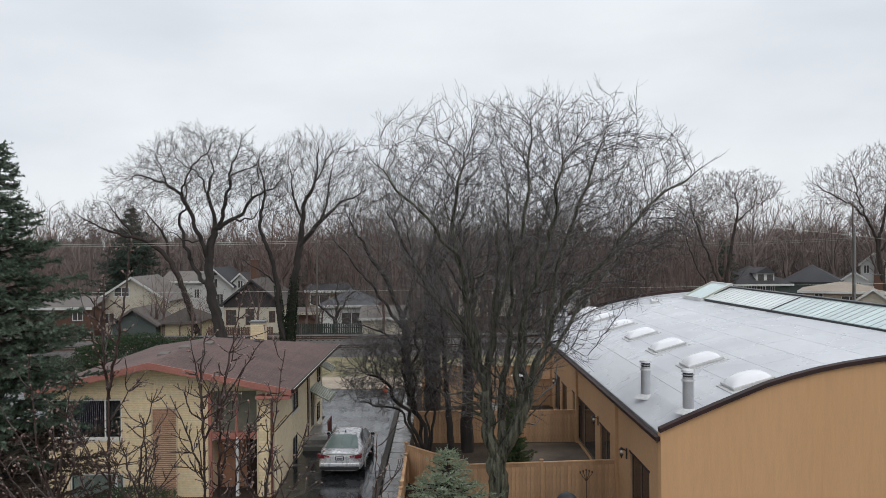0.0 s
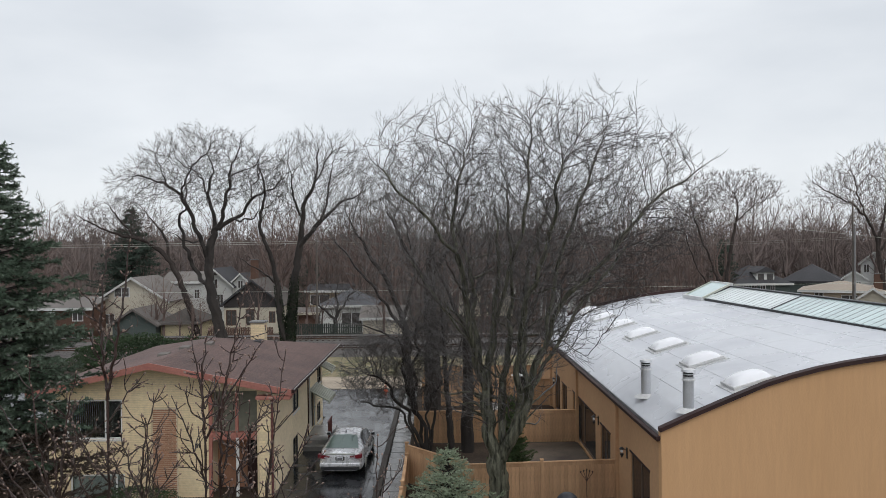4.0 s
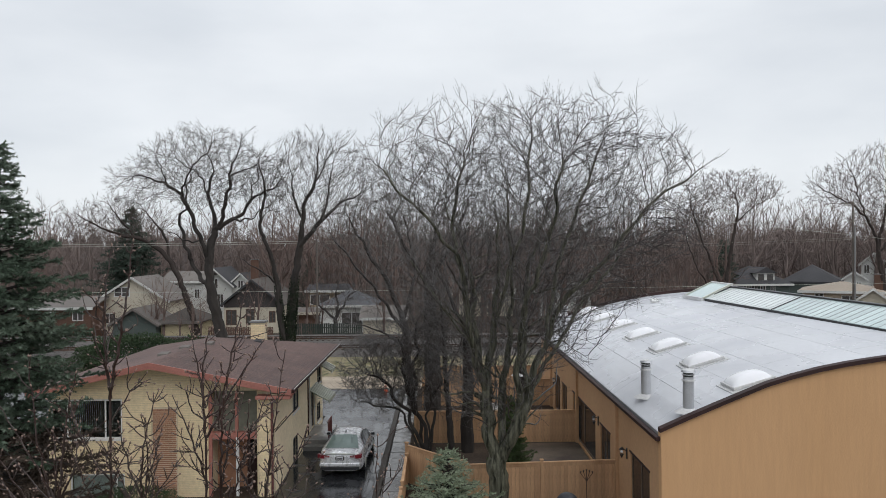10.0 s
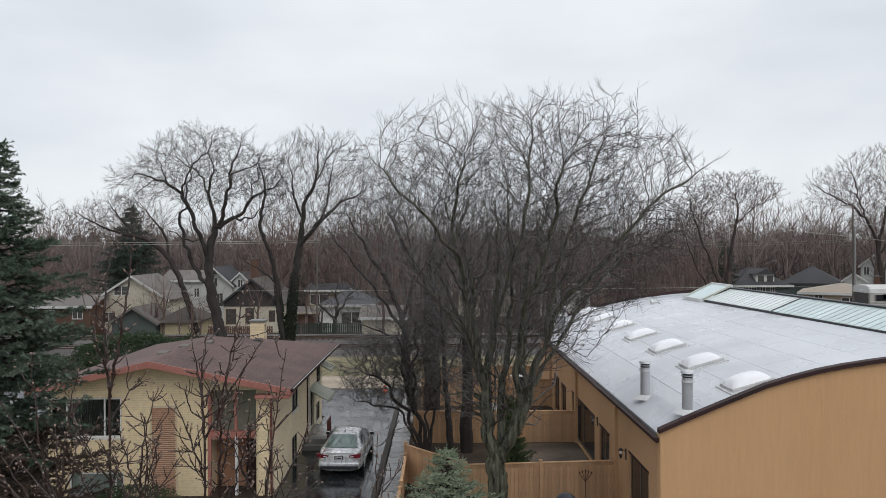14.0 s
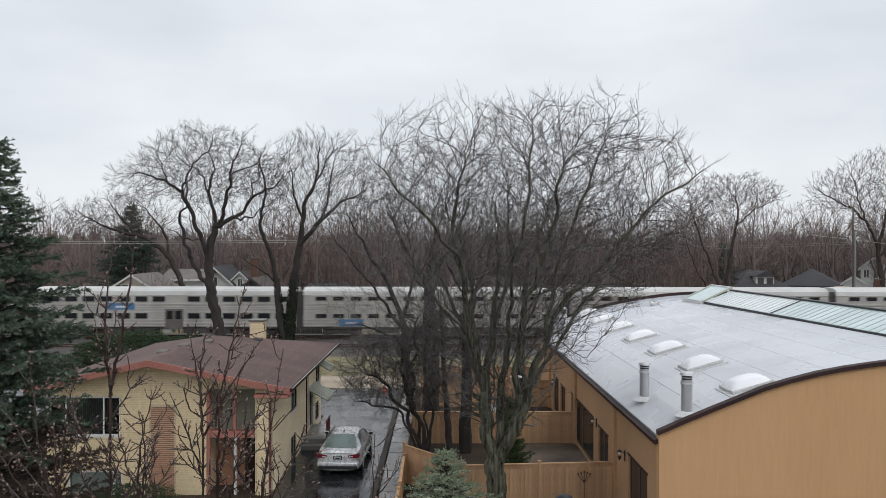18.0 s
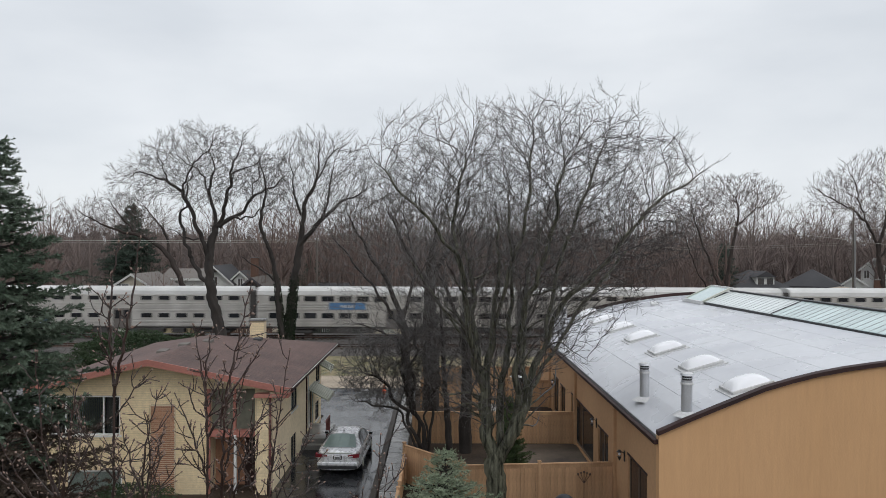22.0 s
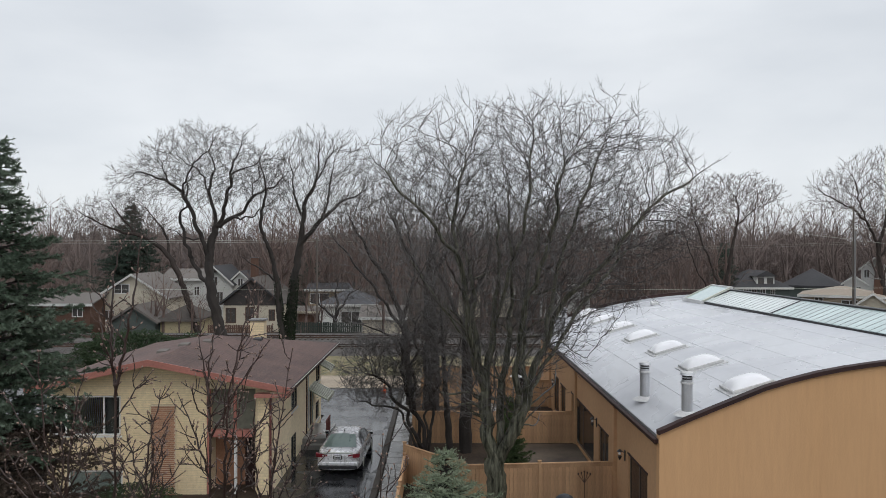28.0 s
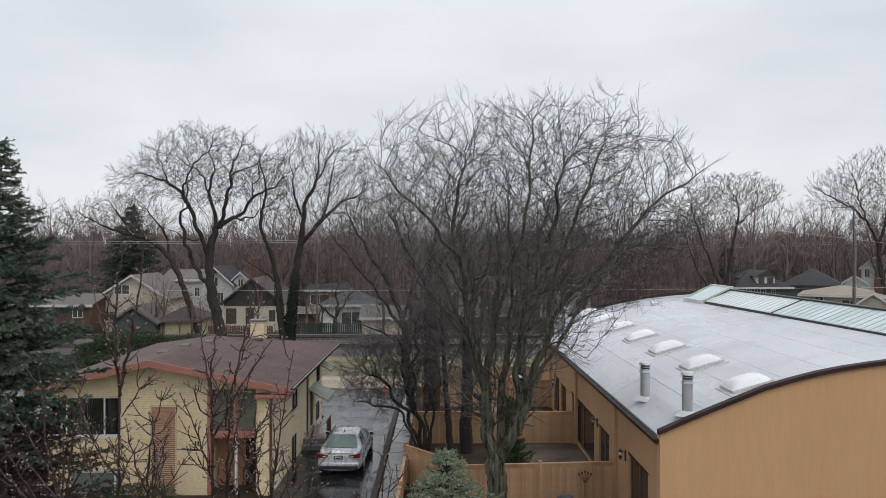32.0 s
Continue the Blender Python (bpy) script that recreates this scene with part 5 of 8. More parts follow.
    bare_tree((0.5, 34.2, 0), "slender bare tree inside the fenced yard", 14,
              (((0, 0, -0.3, 0.17), (0, 0, 0.5, 0.14), (-0.15, 0, 2.6, 0.12), (-0.3, 0, 5.0, 0.08), (-0.5, 0, 7.6, 0.04)), ((-0.2, 0, 3.2, 0.05), (0.5, 0.2, 5.2, 0.035), (0.7, 0.2, 6.6, 0.02))),
              ((-0.5, 0, 6.9, 1.9, 1.5, 2.4, 0.6), (-0.2, 0, 3.8, 1.5, 1.0, 1.8, 0.4)), 1700, BARK, TWIG, g, step=0.26, reach=2.5, kill=0.32, up=0.25, keep=0.6, waver=0.26, thin=0.006, twigs=(2, 0.4), length=(0.35, 0.8), flow=0.6, ahead=0.2, focus=(0, 0, 4.0))
    bare_tree((-0.6, 33.6, 0), "low clump of dark bare stems leaning over the driveway", 15,
              (((0, 0, -0.3, 0.10), (-0.1, 0, 1.2, 0.08), (-0.6, 0, 3.0, 0.05), (-1.2, 0.1, 5.2, 0.03)), ((0.1, 0.2, -0.2, 0.065), (0.35, 0.3, 2.0, 0.045), (0.5, 0.3, 4.6, 0.03)), ((-0.1, 0.1, -0.2, 0.06), (-0.35, 0.2, 1.6, 0.045), (-0.5, 0.3, 4.0, 0.035), (-0.4, 0.4, 6.0, 0.02)),
               ((-0.05, 0, 0.4, 0.06), (-0.55, -0.2, 1.3, 0.05), (-1.3, -0.3, 2.7, 0.035), (-2.5, -0.4, 3.8, 0.02)), ((-0.15, -0.1, -0.1, 0.07), (-0.7, -0.2, 1.3, 0.055), (-1.7, -0.2, 2.5, 0.035), (-2.9, -0.2, 2.8, 0.015)), ((0.0, -0.2, -0.2, 0.06), (0.1, -0.3, 1.8, 0.05), (-0.1, -0.4, 3.6, 0.03))),
              ((-1.6, 0, 4.0, 2.2, 1.5, 1.8, 0.64), (-0.2, 0, 4.6, 1.6, 1.2, 2.4, 0.36)), 7000, BARK, TWIG, g, crook=0.45, step=0.15, reach=1.2, kill=0.18, up=-0.02, keep=0.5, waver=0.3, thin=0.0082, twigs=(3, 0.6), length=(0.3, 0.75), lift=0.0, forks=2, ahead=0.0, flow=0.3, focus=(0, 0, 1.0))
    bare_tree((-1.7, 44.5, 0), "spreading bare tree at the end of the driveway", 16,
              (((0, 0, -0.3, 0.28), (0, 0, 0.6, 0.22), (-0.2, 0, 3.0, 0.19), (-0.5, 0, 5.2, 0.15), (-1.4, 0, 7.4, 0.11), (-2.6, 0, 9.4, 0.07), (-3.8, 0, 11.6, 0.03)), ((-0.4, 0, 4.4, 0.1), (-1.8, 0.4, 6.6, 0.08), (-3.6, 0.6, 8.8, 0.05), (-4.9, 0.6, 10.4, 0.025)), ((-0.5, 0, 5.0, 0.12), (0.2, 0.4, 8.0, 0.08), (-0.4, 0.5, 11.4, 0.04)), ((-0.3, 0, 3.4, 0.07), (-1.8, -0.6, 4.6, 0.05), (-3.4, -0.8, 5.0, 0.025))),
              ((-2.0, 0, 10.4, 3.6, 2.6, 3.4, 0.72), (-2.4, -0.2, 5.6, 2.4, 1.8, 1.9, 0.28)), 5200, BARK, TWIG, g, fan=0.2, crook=0.15, step=0.25, reach=2.2, kill=0.34, up=0.18, keep=0.7, waver=0.22, thin=0.0075, twigs=(2, 0.4), length=(0.5, 1.0), lift=0.08, flow=0.6, ahead=0.2, focus=(0, 0, 4.0))
    bare_tree((4.4, 41.0, 0), "bare tree in the middle yard", 17,
              (((0, 0, -0.3, 0.25), (0, 0, 0.5, 0.19), (0.1, 0, 3.0, 0.16), (0.2, 0, 6.0, 0.1), (0.5, 0, 9.0, 0.05)), ((0.1, 0, 4.6, 0.08), (1.2, 0.3, 7.0, 0.05), (1.9, 0.3, 9.2, 0.03))),
              ((0.8, 0, 9.0, 2.8, 2.2, 2.9, 0.75), (0.3, 0, 4.8, 1.6, 1.2, 1.8, 0.25)), 1800, BARK, TWIG, g, step=0.3, reach=3.0, kill=0.38, up=0.25, keep=0.7, waver=0.24, thin=0.0068, twigs=(2, 0.4), length=(0.4, 0.9), flow=0.6, ahead=0.2, focus=(0, 0, 4.0))
    # two great trees this side of the track
    oak = (((0.6, 0, -0.3, 0.55), (0.52, 0, 0.8, 0.43), (0.26, 0, 2.8, 0.396), (0.01, 0.0, 3.8, 0.378), (-0.34, 0.0, 5.32, 0.361), (-0.64, 0.0, 7.27, 0.344), (-0.55, 0.1, 8.78, 0.327), (-0.35, 0.2, 10.08, 0.292), (-0.17, 0.2, 11.06, 0.249)),
           ((-0.62, 0.1, 8.46, 0.144), (-1.09, -0.4, 10.09, 0.144), (-1.65, -0.6, 11.70, 0.137), (-2.15, -0.8, 12.97, 0.13), (-2.60, -0.9, 13.93, 0.108), (-3.40, -1.0, 14.46, 0.094), (-4.49, -1.2, 14.98, 0.072), (-6.18, -1.2, 15.17, 0.036)),
           ((-0.68, 0.0, 6.41, 0.144), (-1.76, 0.6, 7.48, 0.137), (-2.36, 0.8, 9.01, 0.122), (-2.92, 0.9, 10.55, 0.108), (-3.19, 1.0, 11.65, 0.094), (-2.82, 1.0, 12.75, 0.079), (-2.69, 1.1, 14.07, 0.065), (-2.48, 1.2, 15.95, 0.036)),
           ((-2.21, -0.8, 13.19, 0.086), (-1.98, -1.4, 14.42, 0.072), (-1.40, -1.7, 15.75, 0.058), (-0.31, -1.8, 16.57, 0.043), (0.41, -1.8, 17.61, 0.022)),
           ((-0.21, 0.2, 10.95, 0.158), (-0.42, 0.5, 12.05, 0.137), (-0.74, 0.8, 13.27, 0.115), (-0.72, 1.0, 14.49, 0.094), (-0.53, 1.0, 15.70, 0.065), (-0.74, 1.0, 17.13, 0.036)),
           ((-0.78, 0.9, 13.82, 0.079), (-1.39, 1.4, 14.86, 0.072), (-2.11, 1.6, 15.77, 0.058), (-3.13, 1.7, 16.34, 0.036), (-3.96, 1.7, 17.24, 0.018)),
           ((0.06, 0.1, 11.05, 0.158), (0.63, -0.2, 12.23, 0.144), (0.90, -0.5, 13.50, 0.122), (1.33, -0.7, 14.66, 0.101), (1.42, -0.8, 15.82, 0.072), (1.98, -0.8, 16.56, 0.05), (2.25, -0.8, 17.95, 0.022)),
           ((1.29, -0.7, 14.87, 0.072), (1.97, -0.4, 15.54, 0.058), (2.89, -0.2, 15.81, 0.043), (3.71, 0.0, 16.75, 0.022)),
           ((0.15, 0.0, 10.94, 0.158), (0.98, 0.3, 11.64, 0.137), (2.00, 0.6, 12.29, 0.115), (2.74, 0.8, 13.39, 0.094), (3.49, 0.8, 14.00, 0.079), (4.48, 0.8, 14.54, 0.058), (5.21, 0.8, 15.19, 0.029)),
           ((1.09, 0.3, 11.68, 0.086), (2.17, -0.5, 11.77, 0.072), (3.01, -0.7, 11.88, 0.058), (3.64, -0.8, 12.49, 0.036), (4.60, -0.8, 12.81, 0.022)),
           ((-0.97, -0.3, 10.30, 0.072), (-1.58, -1.2, 9.87, 0.058), (-2.39, -1.6, 10.40, 0.043), (-3.47, -1.8, 11.04, 0.022)),
           ((2.74, 0.8, 13.39, 0.058), (2.63, 1.2, 14.48, 0.043), (3.04, 1.4, 15.48, 0.029), (2.94, 1.4, 17.14, 0.014)),
           ((-3.40, -1.0, 14.46, 0.058), (-3.52, -1.4, 15.48, 0.043), (-4.01, -1.6, 16.20, 0.022)))
    bare_tree((-17.7, 60.0, 0), "great bare oak with crooked spreading limbs before the railway", 21, oak,
              ((-1.2, 0, 15.6, 5.0, 4.0, 3.3, 0.64), (-5.2, -0.8, 14.6, 2.8, 2.2, 1.9, 0.15), (3.4, 0.4, 14.9, 2.5, 2.2, 2.2, 0.18), (-0.3, 0.3, 17.6, 1.6, 1.4, 1.3, 0.03)), 5600, BARK, TWIG,
              fan=0.22, angle=(0.4, 0.9), crook=0.3, power=2.3, step=0.26, reach=1.6, kill=0.34, up=0.06, keep=0.5, waver=0.3, thin=0.009, twigs=(3, 0.75), length=(0.3, 0.8), lift=0.05, forks=2, soft=0, flow=0.5, focus=(-0.3, 0, 10.5), ahead=0.0)
    ivy_tree = (((-0.1, 0, -0.3, 0.52), (0.0, 0, 0.8, 0.44), (0.1, 0, 2.0, 0.4)),
                ((0.1, 0, 1.8, 0.3), (0.3, 0.1, 4.4, 0.3), (0.6, 0.2, 7.0, 0.28), (1.0, 0.3, 9.6, 0.25), (1.25, 0.3, 11.3, 0.2), (1.5, 0.4, 13.0, 0.14), (2.3, 0.4, 14.9, 0.1), (2.5, 0.3, 18.0, 0.04)),
                ((-0.1, 0, 1.6, 0.25), (-0.6, 0, 4.0, 0.24), (-0.75, 0, 6.4, 0.2), (-1.1, -0.2, 8.4, 0.17), (-2.0, -0.4, 11.2, 0.13), (-1.6, -0.5, 14.2, 0.08), (-2.2, -0.5, 16.4, 0.03)),
                ((0.9, 0.2, 9.4, 0.17), (1.9, -0.2, 10.6, 0.16), (2.9, -0.5, 11.5, 0.14), (4.3, -0.6, 12.8, 0.1), (6.4, -0.6, 13.8, 0.04)),
                ((2.9, -0.5, 11.4, 0.1), (3.5, -1.0, 13.6, 0.08), (4.0, -1.2, 16.0, 0.04)),
                ((1.3, 0.3, 11.6, 0.1), (0.5, 0.8, 13.4, 0.08), (0.1, 1.0, 16.0, 0.04)),
                ((-0.75, 0, 6.4, 0.08), (-2.2, -0.5, 7.7, 0.06), (-3.6, -0.8, 8.6, 0.03)),
                ((2.0, 0.4, 14.2, 0.08), (3.0, 1.0, 16.2, 0.05), (3.8, 1.2, 17.8, 0.025)))
    ivied = bare_tree((-12.3, 61.0, 0), "tall bare tree with an ivy-dark double trunk before the railway", 22, ivy_tree,
                      ((2.6, 0, 14.7, 4.4, 3.4, 3.8, 0.76), (-1.4, 0, 14.0, 2.0, 2.0, 3.0, 0.18), (5.4, -0.4, 13.4, 1.7, 1.4, 1.6, 0.06)), 5200, BARK, TWIG,
                      fan=0.25, angle=(0.4, 0.8), crook=0.2, power=2.25, step=0.28, reach=2.1, kill=0.38, up=0.25, keep=0.6, waver=0.24, thin=0.0088, twigs=(3, 0.6), length=(0.4, 1.0), lift=0.12, forks=2, soft=0, flow=0.6, focus=(0.5, 0, 7.0), ahead=0.2)
    rng, v, f = random.Random(77), [], []
    for _ in range(5200):
        z = rng.uniform(-0.1, 7.4) * rng.random() ** 0.25
        left = rng.random() < 0.36
        s = min(1, z / 7.0)
        cx, rr = (-0.05 - 0.85 * s, 0.33 - 0.10 * s) if left else (0.62 * max(0, s) ** 1.2, 0.45 - 0.12 * s)
        a = rng.uniform(0, math.tau)
        rr *= rng.uniform(0.95, 1.22)
        c = Vector((cx + math.cos(a) * rr, 0.1 + math.sin(a) * rr, z))
        e = side_way(rng, Vector((math.cos(a), math.sin(a), 0)), 1.2) * 0.07
        b = side_way(rng, e.normalized(), 1.57) * 0.05
        n = len(v)
        v += [tuple(c - e), tuple(c + b), tuple(c + e), tuple(c - b)]
        f.append((n, n + 1, n + 2, n + 3))
    tagged(raw("ivy", v, f, IVY, ivied, "dark ivy climbing the trunk"), kind="stuff")
    bare_tree((-27.4, 86.0, FAR_Z), "leaning bare tree behind the railway", 23,
              (((0, 0, -0.3, 0.4), (-0.2, 0, 1.0, 0.32), (-1.4, 0, 5.0, 0.3), (-3.3, 0, 9.4, 0.26), (-6.0, 0, 11.6, 0.2), (-9.0, 0, 12.4, 0.13), (-12.0, 0, 13.6, 0.07), (-14.0, 0, 15.0, 0.03)), ((-3.2, 0, 9.2, 0.16), (-4.2, 0.6, 12.4, 0.12), (-6.6, 1.0, 15.2, 0.06)), ((-7.0, 0, 11.8, 0.12), (-9.4, 0.8, 14.4, 0.08), (-11.0, 1.0, 16.2, 0.04))),
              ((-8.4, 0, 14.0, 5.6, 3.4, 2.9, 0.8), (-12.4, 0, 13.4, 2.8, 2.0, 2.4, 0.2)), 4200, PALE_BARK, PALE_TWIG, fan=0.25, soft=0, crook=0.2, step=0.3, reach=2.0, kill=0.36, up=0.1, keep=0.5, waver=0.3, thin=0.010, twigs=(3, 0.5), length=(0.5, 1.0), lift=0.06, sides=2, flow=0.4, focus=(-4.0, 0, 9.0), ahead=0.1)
    bare_tree((-11.7, 84.6, FAR_Z), "low dark bare tree before the white cottage", 26,
              (((0, 0, -0.3, 0.3), (0, 0, 0.6, 0.24), (0.05, 0, 2.2, 0.22), (0.1, 0, 3.0, 0.2)), ((0.05, 0, 2.6, 0.14), (-0.8, 0.2, 3.3, 0.12), (-1.8, 0.3, 4.2, 0.09), (-2.9, 0.3, 4.6, 0.04)), ((0.1, 0, 2.9, 0.15), (0.3, 0.2, 4.2, 0.12), (0.1, 0.3, 5.4, 0.08), (0.3, 0.3, 6.6, 0.04)), ((0.1, 0, 2.8, 0.13), (0.9, -0.2, 4.0, 0.11), (1.5, -0.2, 5.2, 0.08), (2.6, -0.2, 6.0, 0.04))),
              ((0.0, 0, 5.6, 3.2, 2.2, 1.7, 1.0),), 900, BARK, TWIG, crook=0.2, step=0.28, reach=2.0, kill=0.4, up=0.1, keep=0.5, waver=0.3, thin=0.010, twigs=(2, 0.5), length=(0.4, 0.9), lift=0.05, sides=2, soft=0, flow=0.5, focus=(0, 0, 2.8), ahead=0.0)
    # trees to the right behind the hall
    bare_tree((32.0, 86.0, FAR_Z), "rounded bare tree with a leaning fork behind the railway", 24,
              (((0.6, 0, -0.3, 0.294), (0.6, 0, 1.0, 0.252), (0.9, 0, 6.0, 0.21), (1.7, 0, 11.0, 0.168), (2.3, 0, 14.0, 0.105), (2.0, 0, 16.6, 0.056)), ((0.7, 0, 4.6, 0.14), (-0.9, 0.3, 9.4, 0.126), (-2.6, 0.5, 14.0, 0.084), (-3.0, 0.5, 16.4, 0.035)), ((2.2, 0, 13.2, 0.084), (4.0, 0, 15.0, 0.063), (6.2, 0, 16.0, 0.028)), ((0.4, 0, 3.4, 0.098), (-2.6, -0.3, 8.4, 0.07), (-4.0, -0.3, 12.4, 0.035))),
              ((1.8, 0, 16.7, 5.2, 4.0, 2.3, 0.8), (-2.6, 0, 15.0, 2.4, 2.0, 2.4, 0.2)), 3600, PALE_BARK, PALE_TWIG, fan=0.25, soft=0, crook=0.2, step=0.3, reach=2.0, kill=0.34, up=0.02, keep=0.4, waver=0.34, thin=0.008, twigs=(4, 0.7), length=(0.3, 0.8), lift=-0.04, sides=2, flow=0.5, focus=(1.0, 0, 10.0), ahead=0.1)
    bare_tree((53.6, 90.0, FAR_Z), "broad bare tree with a dense twiggy crown", 25,
              (((0, 0, -0.3, 0.425), (0, 0, 1.0, 0.357), (-0.3, 0, 6.0, 0.306), (-0.8, 0, 10.0, 0.221), (0, 0, 14.0, 0.136), (0.4, 0, 18.0, 0.068)), ((-0.5, 0, 8.0, 0.17), (-1.6, -0.4, 12.2, 0.145), (-4.0, -0.8, 15.0, 0.111), (-6.4, -0.8, 16.4, 0.068), (-9.2, -0.8, 18.0, 0.025)), ((-0.7, 0, 9.6, 0.153), (2.4, 0.5, 13.4, 0.102), (5.0, 0.6, 17.0, 0.043)), ((-1.4, -0.4, 11.8, 0.102), (-2.6, 0.4, 15.4, 0.076), (-3.4, 0.6, 19.0, 0.043))),
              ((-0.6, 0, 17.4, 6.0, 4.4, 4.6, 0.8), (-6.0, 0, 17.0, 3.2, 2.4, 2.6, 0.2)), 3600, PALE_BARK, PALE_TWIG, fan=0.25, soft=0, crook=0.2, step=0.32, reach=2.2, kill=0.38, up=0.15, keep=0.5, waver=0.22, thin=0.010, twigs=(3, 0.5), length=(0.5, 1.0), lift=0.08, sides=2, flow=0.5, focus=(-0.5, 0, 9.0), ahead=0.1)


def build_woods():
    """Far woods: many bare trees in one object, thick enough to close the horizon."""
    rng = random.Random(40)
    kinds = []
    for s in range(7):
        r2 = random.Random(100 + s)
        h, w = r2.uniform(10.5, 14.5), r2.uniform(3.0, 5.2)
        lean = r2.uniform(-0.6, 0.6)
        stems = (((0, 0, -0.3, 0.3), (lean * 0.3, 0, h * 0.25, 0.22), (lean, 0, h * 0.5, 0.15), (lean * 0.6, 0, h * 0.75, 0.07)), ((lean * 0.4, 0, h * 0.3, 0.13), (w * 0.35, r2.uniform(-1, 1), h * 0.55, 0.08), (w * 0.5, 0, h * 0.74, 0.04)),
                 ((lean * 0.4, 0, h * 0.34, 0.13), (-w * 0.35, r2.uniform(-1, 1), h * 0.58, 0.08), (-w * 0.55, 0, h * 0.76, 0.04)))
        big, fine = tree_lines(100 + s, stems, ((0, 0, h * 0.66, w, w, h * 0.34, 0.66), (0, 0, h * 0.36, w * 0.75, w * 0.75, h * 0.24, 0.34)), 270, step=0.75, reach=3.6, kill=0.95, up=0.2, keep=0.6, waver=0.16, thin=0.018, twigs=(4, 0.7), length=(0.7, 1.8), lift=0.12, sides=2, forks=0, flow=0.6, focus=(0, 0, h * 0.25), ahead=0.15)
        k = len(big.v)
        kinds.append((np.array(big.v + fine.v), [tuple(q) for q in big.f] + [tuple(i + k for i in q) for q in fine.f]))
    kinds = [(v, np.array(f)) for v, f in kinds]
    spots = []
    for k in range(290):
        y = 104 + 125 * (k / 290) ** 1.1 + rng.uniform(-4, 4)
        x = rng.uniform(-0.68, 0.68) * y
        size = rng.uniform(0.75, 1.05) + 0.4 * noise.noise(Vector((x / y * 11, 4, 0))) + 0.25 * (y > 122)
        if (y < 125 and 0.40 < x / y < 0.62) or (y < 114 and -0.5 < x / y < -0.03):
            continue
        spots.append((x, y, size))
    for k in range(70):
        y = rng.uniform(126, 200)
        spots.append((rng.uniform(-0.66, 0.66) * y, y, rng.uniform(1.0, 1.4)))
    for k in range(40):
        y = rng.uniform(126, 170)
        spots.append((rng.uniform(0.3, 0.66) * y, y, rng.uniform(1.0, 1.35)))
    for k in range(18):
        y = rng.uniform(118, 150)
        spots.append((rng.uniform(0.26, 0.43) * y, y, rng.uniform(1.15, 1.45)))
    for k in range(26):
        y = rng.uniform(118, 150)
        spots.append((rng.uniform(-0.32, 0.02) * y, y, rng.uniform(1.15, 1.35)))
    for k in range(30):
        spots.append((rng.uniform(2, 35), rng.uniform(86, 103), rng.uniform(0.6, 1.1)))
    for k in range(13):
        spots.append((rng.uniform(-26, -4), rng.uniform(99, 111), rng.uniform(1.0, 1.35)))
    for k in range(14):
        y = rng.uniform(104, 120)
        spots.append((rng.uniform(0.11, 0.27) * y, y, rng.uniform(1.1, 1.35)))
    for k in range(15):
        spots.append((rng.uniform(-44, -3), rng.uniform(84.5, 87), rng.uniform(0.32, 0.6)))
    for k in range(9):
        spots.append((rng.uniform(-62, 0), rng.uniform(98, 112), rng.uniform(0.5, 0.8)))
    for k in range(50):
        spots.append((rng.uniform(-52, 38), rng.uniform(81.5, 85), rng.uniform(0.1, 0.24)))
    for name, low, high, material, label in (("near_woods", 0, 112, NEAR_TWIG, "reddish-brown bare thicket behind the railway"), ("far_woods", 112, 400, FAR_TWIG, "grey-brown bare winter woods behind the houses, haze put into the colour")):
        vs, fs, base = [], [], 0
        for x, y, s in spots:
            if not low <= y < high:
                continue
            v, f = kinds[rng.randrange(7)]
            a = rng.uniform(0, math.tau)
            c, d = math.cos(a), math.sin(a)
            p = v * (s, s, s * rng.uniform(0.9, 1.12))
            vs.append(np.stack((p[:, 0] * c - p[:, 1] * d + x, p[:, 0] * d + p[:, 1] * c + y, p[:, 2] + FAR_Z), 1))
            fs.append(f + base)
            base += len(v)
        v, f = np.concatenate(vs), np.concatenate(fs)
        me = bpy.data.meshes.new(name)
        me.vertices.add(len(v)), me.loops.add(f.size), me.polygons.add(len(f))
        me.vertices.foreach_set("co", v.astype(np.float32).ravel())
        me.loops.foreach_set("vertex_index", f.astype(np.int32).ravel())
        me.polygons.foreach_set("loop_start", np.arange(0, f.size, 4, dtype=np.int32))
        me.update(calc_edges=True)
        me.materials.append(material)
        tagged(new(name, me), label, "woods", kind="stuff")


def build_backdrop():
    """The last line of woods: a bank of upright slivers whose uneven tips thin out against the sky."""
    rng = random.Random(9)
    vs, fs = [], []
    for row in range(3):
        y, x = 262 + row * 5, -330.0
        left, right, crest = x, x, 0.0
        while x < 330:
            if x >= right:
                # the next crown of the row: a dome of its own width and height
                left, right = x, x + rng.uniform(5, 13)
                crest = 11.2 + row * 0.7 + 3.0 * noise.noise(Vector((x * 0.02, row * 0.6, 0))) + rng.uniform(-2.6, 2.2)
            u = (x - left) / (right - left) * 2 - 1
            w = rng.uniform(0.12, 0.36)
            top = crest - 3.4 * u * u * abs(u) + 0.9 * noise.noise(Vector((x * 0.6, row, 5))) + 2.4 * rng.random() ** 2
            k = len(vs)
            vs += [(x - 0.1, y, -2.5), (x + w + 0.1, y, -2.5), (x + w + 0.04, y, top - 2.2), (x + w * rng.uniform(0.2, 0.8), y, top), (x - 0.04, y, top - 2.2)]
            fs.append((k, k + 1, k + 2, k + 3, k + 4))
            x += w
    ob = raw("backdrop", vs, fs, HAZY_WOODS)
    set_kind(ob, "distant line of bare woods on the horizon, with painted haze", "woods")


